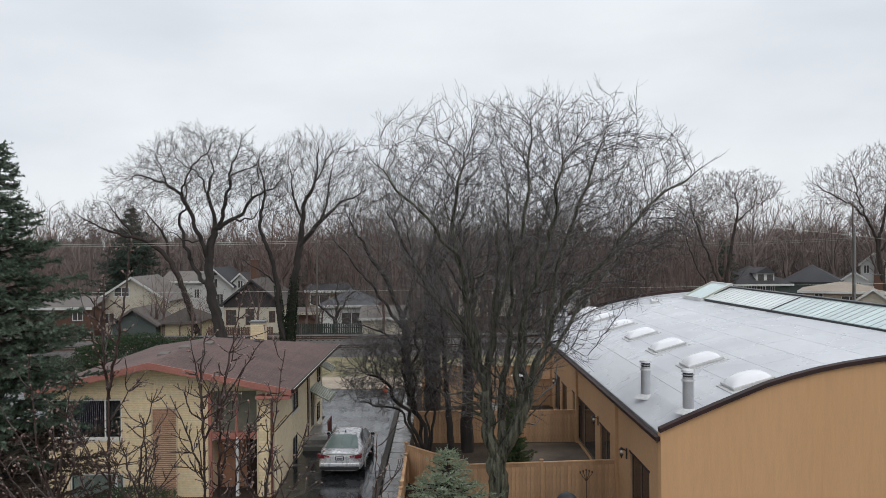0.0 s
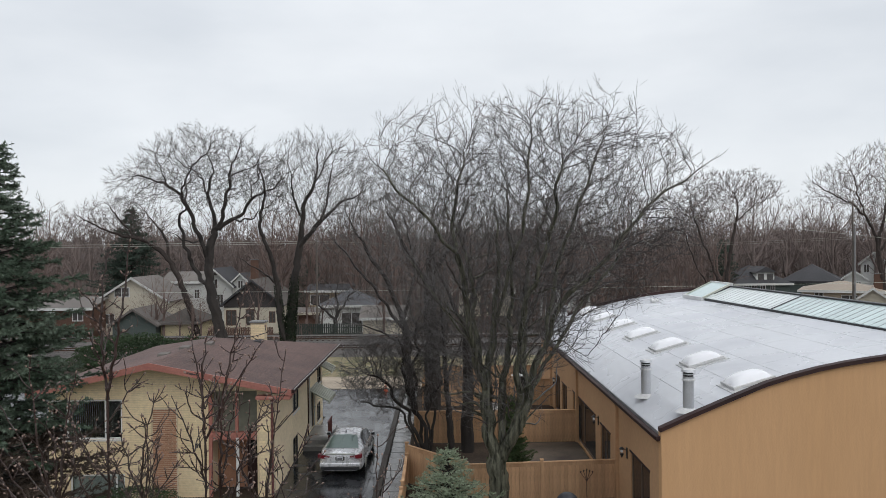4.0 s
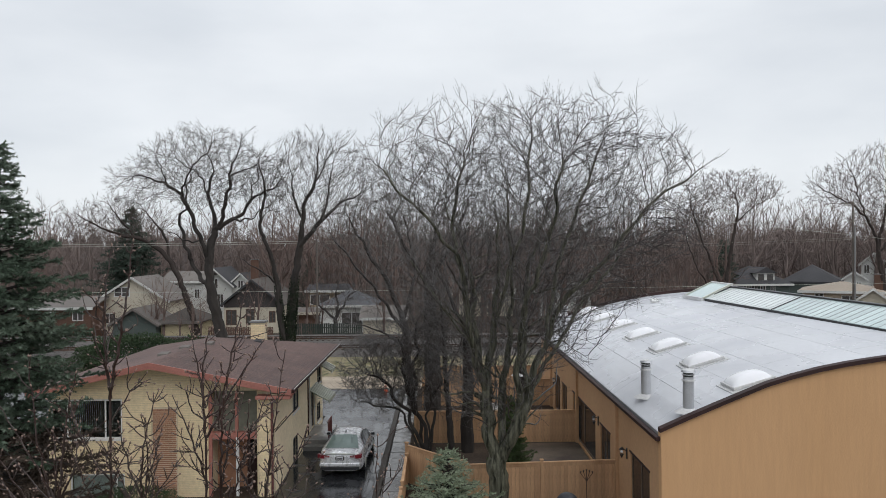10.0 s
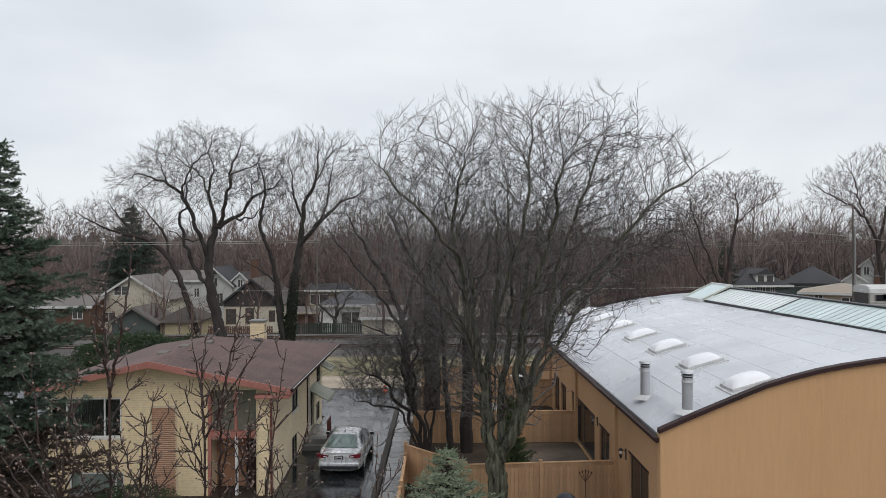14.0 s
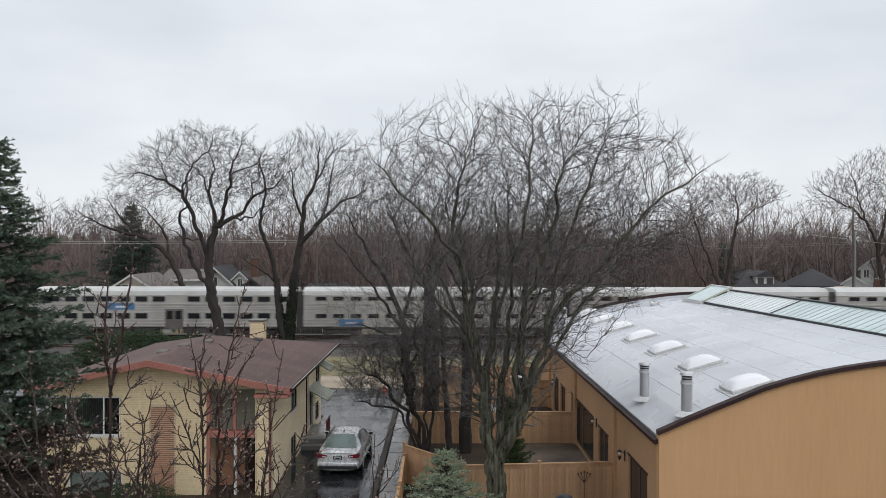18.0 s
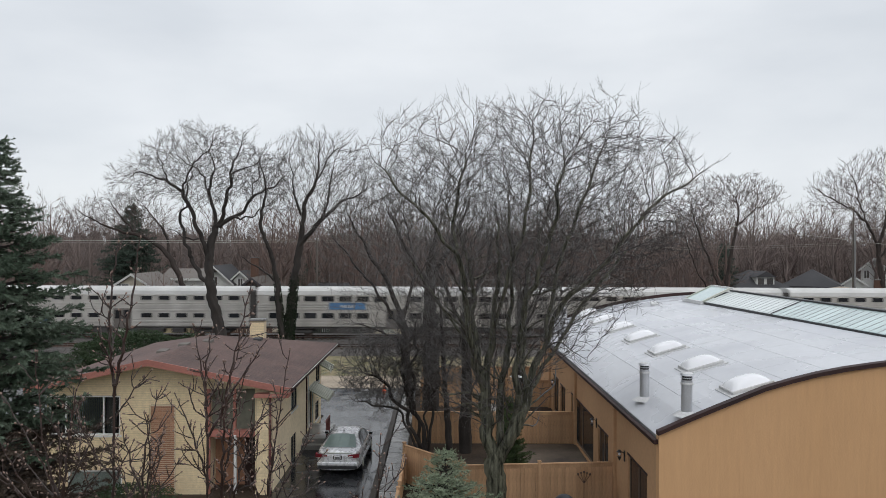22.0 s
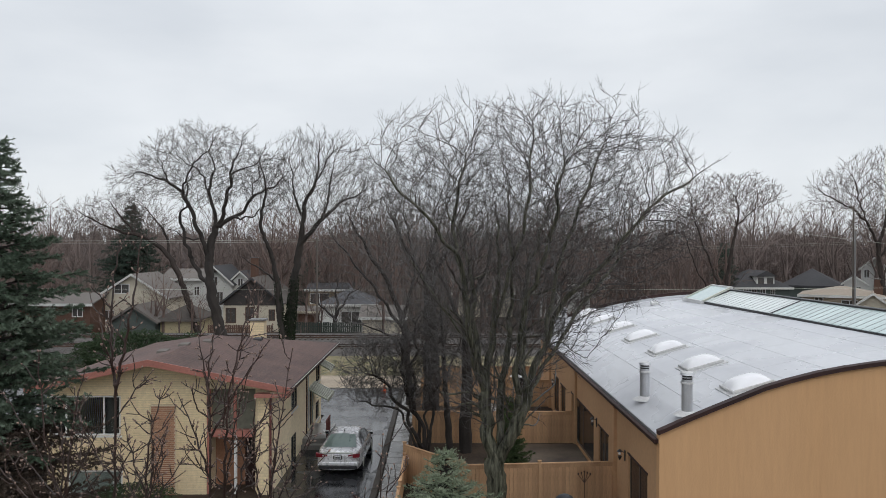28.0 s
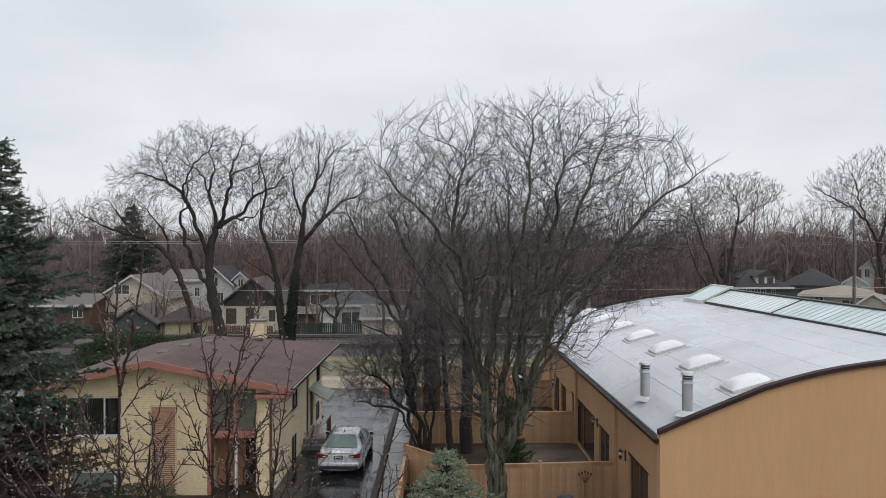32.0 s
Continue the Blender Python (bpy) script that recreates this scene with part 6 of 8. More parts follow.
# ---- conifers ----
def needles(rng, v, f, p0, p1, width, count, length):
    """Needles all round a shoot, as slim blades that lean forward."""
    d = p1 - p0
    way = d.normalized()
    a = way.orthogonal().normalized()
    b = way.cross(a)
    for k in range(count):
        s = rng.random()
        t = rng.uniform(0, math.tau)
        out = a * math.cos(t) + b * math.sin(t)
        q = p0 + d * s
        tip = q + (out * 0.85 + way * 0.6) * length * rng.uniform(0.7, 1.15)
        e = (way.cross(out)) * width
        n = len(v)
        v += [tuple(q - e), tuple(q + e), tuple(tip)]
        f.append((n, n + 1, n + 2))


def conifer(at, label, seed, height, spread, needle, steps, per, low=0.08, group="", droop=0.35, shoot=0.34, blade=0.05, width=0.008, count=16, name="spruce_tree", cap=9.0, skirt=1.0, dead=0.0):
    rng = random.Random(seed)
    tree = thing(name, at, label, "tree", group)
    wood = Twigs()
    wood.line([Vector((0, 0, -0.2)), Vector((0, 0, height * 0.5)), Vector((0, 0, height))], [0.02 * height * 0.8, 0.01 * height, 0.006], 8)
    v, f, brown_v, brown_f = [], [], [], []
    for k in range(steps):
        n = max(4, int(per * (1 - 0.5 * k / steps)))
        for j in range(n):
            s = min(0.985, low + (1 - low) * ((k + rng.uniform(-0.7, 0.7)) / steps if k else 0.01) ** 0.92)
            z = height * s
            reach = min(cap * (skirt * 1.35 if s < 0.3 else skirt if s < 0.43 else 1), spread * (1 - s) ** 0.95) * rng.uniform(0.66, 1.2) + 0.1
            a = math.tau * (j + rng.uniform(-0.4, 0.4)) / n + k * 1.3
            r = reach * rng.uniform(0.75, 1.1)
            way = Vector((math.cos(a), math.sin(a), 0))
            tilt = rng.uniform(-0.28, 0.22)
            pts = [Vector((0, 0, z)) + way * r * q + Vector((0, 0, (0.35 * q - droop * 2.1 * q * q + droop * 1.35 * q ** 3) * r * 0.8 + tilt * q * r)) for q in (0, 0.25, 0.5, 0.75, 1.0)]
            wood.line(pts, [0.03 * r ** 0.5, 0.025 * r ** 0.5, 0.018 * r ** 0.5, 0.012, 0.006], 4)
            side = Vector((-math.sin(a), math.cos(a), 0))
            # the lowest boughs have lost most of their needles
            old = z < height * dead * rng.uniform(0.85, 1.1)
            vv, ff, some = (brown_v, brown_f, int(count * 0.5)) if old else (v, f, count)
            m = max(3, int(r / (shoot * 0.42)))
            for i in range(m):
                q = 0.22 + 0.78 * (i + rng.random()) / m
                g = min(3, int(q * 4))
                p = pts[g].lerp(pts[g + 1], q * 4 - g)
                tang = (pts[g + 1] - pts[g]).normalized()
                for sg in (-1, 1):
                    l = shoot * (0.55 + 1.1 * (1 - q)) * rng.uniform(0.7, 1.2)
                    w = (tang * 0.75 + side * sg * rng.uniform(0.5, 1.0) + Vector((0, 0, rng.uniform(-0.55, 0.5)))).normalized()
                    needles(rng, vv, ff, p, p + w * l, width, int(some * (0.6 + l / shoot * 0.5)), blade)
            needles(rng, vv, ff, pts[3], pts[4] + (pts[4] - pts[3]) * 0.2, width, some * 2, blade)
    needles(rng, v, f, Vector((0, 0, height * 0.97)), Vector((0, 0, height * 1.03)), width, count * 2, blade)
    raw("trunk", wood.v, wood.f, BARK, tree)
    raw("foliage", v, f, needle, tree, "dense sprays of short needles")
    if brown_v:
        raw("dead_foliage", brown_v, brown_f, DEAD_NEEDLE, tree, "brown half-bare lower boughs")
    return tree


def shrub(at, label, size, seed, leaves=2600, leaf=0.035, material=None, name="evergreen_shrub"):
    rng = random.Random(seed)
    sx, sy, sz = size
    sh = thing(name, at, label, "shrub")
    w = Twigs()
    for _ in range(14):
        a, e = rng.uniform(0, math.tau), rng.uniform(0.5, 1.4)
        grow(rng, w, w, Vector((rng.uniform(-sx, sx) * 0.4, rng.uniform(-sy, sy) * 0.4, -0.1)), Vector((math.cos(a) * math.cos(e), math.sin(a) * math.cos(e), math.sin(e))), sz * 0.7, 0.03, 0, (3, 2), thin=0.008)
    raw("wood", w.v, w.f, BARK, sh)
    v, f = [], []
    for _ in range(leaves):
        d = Vector((rng.gauss(0, 1), rng.gauss(0, 1), rng.gauss(0, 1))).normalized()
        bulge = 1 + 0.28 * noise.noise(d * 2.3 + Vector((seed, 0, 0))) + 0.16 * noise.noise(d * 6 + Vector((0, seed, 0)))
        r = bulge * (1 - 0.35 * rng.random() ** 2)
        c = Vector((d.x * sx * r, d.y * sy * r, sz * 0.45 + d.z * sz * 0.55 * r))
        if c.z < 0.02:
            continue
        a = side_way(rng, d, rng.uniform(0.4, 1.4)) * leaf * rng.uniform(0.7, 1.4)
        b = side_way(rng, a.normalized(), 1.57) * leaf * 0.5
        n = len(v)
        v += [tuple(c - a), tuple(c + b), tuple(c + a), tuple(c - b)]
        f.append((n, n + 1, n + 2, n + 3))
    tagged(raw("foliage", v, f, material or HEDGE, sh), kind="stuff")
    return sh


def build_evergreens():
    conifer((-12.95, 22.0, 0), "tall dark green spruce with drooping boughs", 31, 12.7, 5.0, NEEDLE, 30, 17, droop=0.30, shoot=0.42, blade=0.085, width=0.016, count=40, cap=2.5, skirt=0.9, dead=0.32)
    conifer((0.22, 22.9, 0), "young blue spruce beside the board fence", 32, 3.35, 2.35, BLUE_NEEDLE, 22, 15, low=0.05, droop=0.02, shoot=0.24, blade=0.05, width=0.008, count=22)
    conifer((-46.0, 113.0, FAR_Z), "tall dark spruce among the far houses", 33, 17.0, 9.0, SPRUCE_FAR, 34, 12, droop=0.4, shoot=0.8, blade=0.24, width=0.06, count=9, cap=4.4)
    conifer((42.6, 112.0, FAR_Z), "dark spruce beside a far house", 34, 11.5, 4.4, SPRUCE_FAR, 30, 9, droop=0.4, shoot=0.7, blade=0.22, width=0.05, count=8, cap=1.7)
    conifer((-20.0, 118.0, FAR_Z), "dark spruce behind a far roof", 35, 10.0, 3.6, SPRUCE_FAR, 20, 10, droop=0.4, shoot=0.7, blade=0.2, width=0.04, count=8)
    shrub((-23.2, 57.0, 0), "dark evergreen hedge before the railway", (4.6, 1.2, 3.0), 51, 22000, 0.075, name="evergreen_hedge")
    shrub((-19.0, 58.5, 0), "rounded evergreen shrub before the railway", (2.4, 1.2, 2.6), 52, 5000, 0.09)
    shrub((-11.2, 27.6, 0), "clipped evergreen shrub under the brick front", (1.5, 0.7, 0.75), 53, 5000, 0.035)
    conifer((2.9, 30.6, -0.06), "narrow dark green cedar bush inside the yard", 54, 3.4, 0.85, CEDAR_GREEN, 26, 15, low=0.03, droop=-0.15, shoot=0.16, blade=0.05, width=0.011, count=14, name="cedar_bush")


# ---- the silver saloon car ----
def build_car():
    car = thing("parked_car", (-4.15, 31.0, 0), "wet silver saloon car parked on the driveway, seen from behind", "car", turn=-2.0)
    # stations along the length: y, half width low, waist height, half width at waist, roof height, half width of the roof
    st = ((0.0, 0.74, 0.92, 0.70, 0.94, 0.60), (0.12, 0.88, 1.00, 0.80, 1.02, 0.66), (0.55, 0.92, 1.02, 0.86, 1.06, 0.70), (0.95, 0.93, 1.01, 0.88, 1.20, 0.64),
          (1.55, 0.93, 0.99, 0.90, 1.43, 0.58), (2.3, 0.93, 0.98, 0.90, 1.475, 0.57), (3.0, 0.93, 0.97, 0.90, 1.42, 0.57), (3.7, 0.93, 0.96, 0.89, 1.04, 0.66), (4.45, 0.90, 0.86, 0.82, 0.88, 0.62), (4.85, 0.74, 0.66, 0.66, 0.68, 0.5))
    bm = bmesh.new()
    rings = []
    for y, wl_, zw, ww, zr, wr in st:
        prof = [(wl_ * 0.9, 0.2), (wl_, 0.32), (wl_ + 0.01, 0.6), (ww + 0.015, zw - 0.06), (ww - 0.03, zw), ((ww + wr) / 2 - 0.03, (zw + zr) / 2), (wr, zr - 0.05), (wr * 0.72, zr - 0.005), (0, zr + 0.008)]
        pts = [(-a, b) for a, b in prof[:-1]] + [prof[-1]] + [(a, b) for a, b in prof[-2::-1]]
        rings.append([bm.verts.new((a, y, b)) for a, b in pts])
    for i in range(len(rings) - 1):
        for k in range(len(rings[0]) - 1):
            bm.faces.new((rings[i][k], rings[i][k + 1], rings[i + 1][k + 1], rings[i + 1][k]))
    bm.faces.new(rings[0][::-1]), bm.faces.new(rings[-1])
    for i in range(len(rings) - 1):
        bm.faces.new((rings[i][-1], rings[i][0], rings[i + 1][0], rings[i + 1][-1]))
    bmesh.ops.recalc_face_normals(bm, faces=bm.faces)
    body = part("body", bm, PAINT_SILVER, car, "wet silver bodywork", smooth=True)
    body.modifiers.new("soft", "SUBSURF").levels = 2
    body.modifiers["soft"].render_levels = 2
    def sheet(name, pts, m, parent, label=""):
        """A thin curved sheet between a lower and an upper line of points, 12 mm thick."""
        b = bmesh.new()
        lo, hi = pts
        a = [b.verts.new(p) for p in lo]
        c = [b.verts.new(p) for p in hi]
        fs_ = [b.faces.new((a[i], a[i + 1], c[i + 1], c[i])) for i in range(len(a) - 1)]
        bmesh.ops.recalc_face_normals(b, faces=b.faces)
        got = bmesh.ops.extrude_face_region(b, geom=fs_)
        return part(name, b, m, parent, label, smooth=True)
    sheet("rear_window", ([(-0.70, 0.56, 1.06), (-0.35, 0.48, 1.082), (0, 0.46, 1.088), (0.35, 0.48, 1.082), (0.70, 0.56, 1.06)],
                          [(-0.53, 1.42, 1.385), (-0.28, 1.37, 1.425), (0, 1.355, 1.435), (0.28, 1.37, 1.425), (0.53, 1.42, 1.385)]), REAR_GLASS, car, "sloping tinted rear window, sky reflection put into its colour")
    for sx in (-1, 1):
        sheet("side_window", ([(sx * 0.885, 1.15, 1.0), (sx * 0.885, 2.2, 0.995), (sx * 0.88, 3.3, 0.99)], [(sx * 0.69, 1.5, 1.33), (sx * 0.635, 2.2, 1.41), (sx * 0.70, 3.0, 1.30)]), DARK_GLASS, car)
        lamp = part("tail_lamp", prism([(sx * 0.91, 0.95), (sx * 0.66, 0.91), (sx * 0.42, 0.87), (sx * 0.44, 0.82), (sx * 0.68, 0.77), (sx * 0.90, 0.79)], "y", -0.03, 0.16), TAIL_RED, car, "red tail lamp")
        part("reverse_lamp", box(sx * 0.56 - 0.08, sx * 0.56 + 0.08, -0.036, -0.031, 0.825, 0.85), LOGO_WHITE, lamp)
        mir = part("door_mirror", box(sx * 1.0 - 0.09, sx * 1.0 + 0.09, 3.02, 3.14, 0.98, 1.12, 0.03), PAINT_SILVER, car)
        part("mirror_glass", box(sx * 1.0 - 0.075, sx * 1.0 + 0.075, 3.012, 3.0195, 1.0, 1.1), DARK_GLASS, mir)
        for y in (1.05, 3.86):
            wh = part("wheel", rod((sx * 0.70, y, 0.33), (sx * 0.925, y, 0.33), 0.33, n=24), TYRE, car, "black tyre on an alloy wheel")
            part("rim", rod((sx * 0.90, y, 0.33), (sx * 0.932, y, 0.33), 0.22, n=16), ALU, wh)
    part("bumper_trim", box(-0.80, 0.80, -0.035, 0.1, 0.30, 0.42, 0.02), BLACK, car, "dark lower bumper")
    part("chrome_strip", box(-0.62, 0.62, -0.02, 0.06, 0.94, 0.965), ALU, car)
    part("bumper_crease", box(-0.84, 0.84, -0.045, 0.1, 0.43, 0.58, 0.03), PAINT_SILVER, car)
    plate = part("number_plate", box(-0.13, 0.13, -0.03, 0.03, 0.715, 0.825, 0.004), LOGO_WHITE, car, "white number plate")
    part("plate_bar", box(-0.10, 0.10, -0.034, -0.0305, 0.735, 0.79), BLACK, plate)
    part("plate_recess", box(-0.19, 0.19, -0.012, 0.04, 0.685, 0.85, 0.02), DARK_UNDER, car)
    part("roof_aerial", prism([(1.62, 1.45), (1.80, 1.46), (1.66, 1.53)], "x", -0.02, 0.02), BLACK, car)


# ---- the train ----
CAR_LEN, CAR_PITCH = 25.1, 25.87


def coach(cab=False, label="", door_at=12.9, banner=None, big_windows=False):
    """A gallery coach 4.85 m high. Its left end is at x = 0, its middle line at y = 0."""
    c = thing("railway_coach", (0, 0, 0), label, "railway coach", "coaches of the train")
    hw, z0, z1 = 1.54, 1.02, 4.16
    part("body", box(0, CAR_LEN, -hw, hw, z0, z1, 0.04), STEEL, c, "fluted stainless steel body")
    prof = [(-hw - 0.01, z1 - 0.02), (-hw + 0.06, z1 + 0.34), (-hw + 0.32, z1 + 0.56), (-0.6, z1 + 0.69), (0.6, z1 + 0.69), (hw - 0.32, z1 + 0.56), (hw - 0.06, z1 + 0.34), (hw + 0.01, z1 - 0.02)]
    part("roof", prism(prof, "x", 0.0, CAR_LEN), CAR_ROOF, c, "pale rounded roof")
    for z, h in ((1.10, 0.10), (1.28, 0.06), (1.42, 0.06), (1.56, 0.06), (1.70, 0.05), (2.50, 0.05), (2.62, 0.06), (2.76, 0.06), (2.92, 0.10), (3.12, 0.05), (3.26, 0.05), (4.06, 0.07)):
        part("flute", box(0.05, CAR_LEN - 0.05, -hw - 0.045, -hw - 0.002, z, z + h, 0.012), STEEL, c)
    lower = [1.2 + k * 1.69 for k in range(14)]
    door = (door_at - 0.88, door_at + 0.88)
    w = 1.2 if big_windows else 1.05
    for z, h in (((1.86, 0.52), (3.5, 0.5)) if big_windows else ((1.92, 0.40), (3.62, 0.38))):
        for x in lower:
            if z < 3 and door[0] - 0.75 < x + w / 2 < door[1] + 0.75:
                continue
            if z > 3 and abs(x - door_at + 0.6) < 0.9:
                continue
            fr = part("window", box(x - 0.05, x + w + 0.05, -hw - 0.05, -hw - 0.003, z - 0.05, z + h + 0.05, 0.01), STEEL, c)
            part("pane", box(x, x + w, -hw - 0.06, -hw - 0.0505, z, z + h), DARK_GLASS, fr)
    d = part("door", box(door[0], door[1], -hw - 0.05, -hw - 0.004, 0.86, 2.78), GREY_PALE, c, "double sliding door")
    for x in (door[0] + 0.17, door_at + 0.14):
        part("door_pane", box(x, x + 0.56, -hw - 0.06, -hw - 0.0505, 1.8, 2.6), DARK_GLASS, d)
    if banner:
        x, z, l, h = banner
        b = part("banner", box(x, x + l, -hw - 0.056, -hw - 0.046, z, z + h), BANNER_BLUE, c, "blue panel with white lettering shapes")
        for k in range(4):
            part("banner_mark", prism([(x + l * 0.3 + k * l * 0.1, z + h * 0.3), (x + l * 0.38 + k * l * 0.1, z + h * 0.3), (x + l * 0.40 + k * l * 0.1, z + h * 0.62), (x + l * 0.32 + k * l * 0.1, z + h * 0.62)], "y", -hw - 0.062, -hw - 0.0565), LOGO_WHITE, b)
    for x in (3.6, CAR_LEN - 3.6):
        bog = part("bogie", box(x - 1.7, x + 1.7, -1.2, 1.2, 0.42, 0.72, 0.05), DARK_UNDER, c, "grimy steel bogie")
        for dx in (-1.25, 1.25):
            part("wheel", rod((x + dx, -0.82, 0.44), (x + dx, -0.68, 0.44), 0.44, n=20), RUST, bog)
            part("axle_box", box(x + dx - 0.18, x + dx + 0.18, -1.28, -1.205, 0.36, 0.66, 0.03), DARK_UNDER, bog)
    part("underframe", box(0.1, CAR_LEN - 0.1, -1.4, 1.4, 0.85, 1.015), DARK_UNDER, c)
    for x, l in ((7.0, 2.2), (10.0, 1.4), (14.2, 2.6), (17.6, 1.2)):
        part("equipment_box", box(x, x + l, -1.42, -0.5, 0.42, 0.845, 0.03), DARK_UNDER, c)
    part("equipment_case", box(12.2, 13.2, -1.44, -0.6, 0.45, 0.84, 0.03), ALU, c)
    part("gangway", box(CAR_LEN + 0.002, CAR_PITCH - 0.002, -1.2, 1.2, 0.95, 4.45), DARK_UNDER, c, "dark gangway bellows")
    if cab:
        part("cab_window", box(0.5, 1.6, -hw - 0.06, -hw - 0.0505, 3.35, 3.95), DARK_GLASS, c)
        part("headlight", rod((-0.05, 0, 4.3), (0.01, 0, 4.3), 0.16, n=12), LOGO_WHITE, c)
        part("cab_end", box(-0.03, -0.003, -1.35, 1.35, 1.1, 4.1), DARK_UNDER, c, "dark cab end")
        part("pilot", box(-0.12, 0.02, -1.3, 1.3, 0.25, 1.0, 0.04), DARK_UNDER, c)
    return c


def locomotive():
    lo = thing("diesel_locomotive", (0, 0, 0), "blue diesel locomotive with an orange-red roof band pushing the train", "locomotive")
    L, hw = 17.4, 1.55
    part("body", box(0, L, -hw, hw, 1.35, 3.75, 0.06), TRAIN_BLUE, lo, "blue bodyside")
    part("side_stripe", box(0.05, L - 0.05, -hw - 0.012, -hw - 0.002, 1.36, 1.44), LOGO_WHITE, lo, "thin white stripe")
    part("upper_band", box(0.2, L - 2.4, -hw + 0.03, hw - 0.03, 3.752, 4.45, 0.06), TRAIN_RED, lo, "orange-red roof band")
    for x, l in ((1.0, 3.4), (5.4, 2.4), (9.2, 3.2)):
        g = part("grille", box(x, x + l, -hw + 0.015, -hw + 0.029, 3.85, 4.25), DARK_UNDER, lo)
        for k in range(int(l / 0.3)):
            part("grille_bar", box(x + k * 0.3, x + k * 0.3 + 0.05, -hw + 0.005, -hw + 0.0145, 3.85, 4.25), TRAIN_RED, g)
    part("roof_plate", box(0.4, L - 2.6, -0.9, 0.9, 4.452, 4.62, 0.03), DARK_UNDER, lo)
    part("fan_housing", box(2.0, 4.2, -0.7, 0.7, 4.622, 4.8, 0.05), DARK_UNDER, lo)
    part("cab", box(L - 2.39, L - 0.3, -hw + 0.03, hw - 0.03, 3.752, 4.5, 0.12), TRAIN_BLUE, lo)
    part("cab_window", box(L - 2.0, L - 1.0, -hw + 0.01, -hw + 0.028, 3.85, 4.3), DARK_GLASS, lo)
    for k in range(5):
        x = 2.9 + k * 0.62
        part("logo_bar", prism([(x, 1.85), (x + 0.42, 1.85), (x + 0.62, 2.75), (x + 0.2, 2.75)], "y", -hw - 0.008, -hw - 0.002), LOGO_WHITE, lo, "slanting white mark" if not k else "")
    part("emblem", rod((0.5, -hw - 0.008, 2.3), (0.5, -hw - 0.002, 2.3), 0.2, n=14), LOGO_WHITE, lo)
    for x in (3.2, L - 3.2):
        bog = part("bogie", box(x - 1.9, x + 1.9, -1.3, 1.3, 0.4, 0.85, 0.05), DARK_UNDER, lo, "grimy steel bogie")
        for dx in (-1.4, 1.4):
            part("wheel", rod((x + dx, -0.82, 0.5), (x + dx, -0.68, 0.5), 0.5, n=20), RUST, bog)
    part("fuel_tank", box(6.3, L - 6.3, -1.35, 1.35, 0.45, 1.2, 0.15), DARK_UNDER, lo)
    part("sill", box(0.0, L, -1.5, 1.5, 1.1, 1.348), DARK_UNDER, lo)
    return lo


TRAIN = []


def build_train():
    steel = "stainless steel coach with two window rows"
    a = coach(True, steel + " and a cab", 13.4, (7.0, 2.72, 2.6, 0.62), True)
    b = coach(False, steel + " and low blue panel", 12.9, (3.4, 1.14, 2.4, 0.66))
    d = coach(False, steel + " and blue end panel", 10.6, (4.6, 1.14, 3.0, 0.64))
    TRAIN.append((a, 0.0))
    TRAIN.append((b, CAR_PITCH))
    TRAIN.append((d, 2 * CAR_PITCH))
    e = coach(False, steel + " and high blue panel", 13.4, (7.0, 2.72, 3.5, 0.66), True)
    for k in range(3, 7):
        TRAIN.append((e if k == 4 else copy_thing(b if k % 2 else d, pose(0, 0, 0)), k * CAR_PITCH))
    TRAIN.append((locomotive(), 7 * CAR_PITCH + 0.5))
    for ob, s in TRAIN:
        ob.matrix_basis = pose(330 + s, TRACK_Y[1], RAIL_Z)


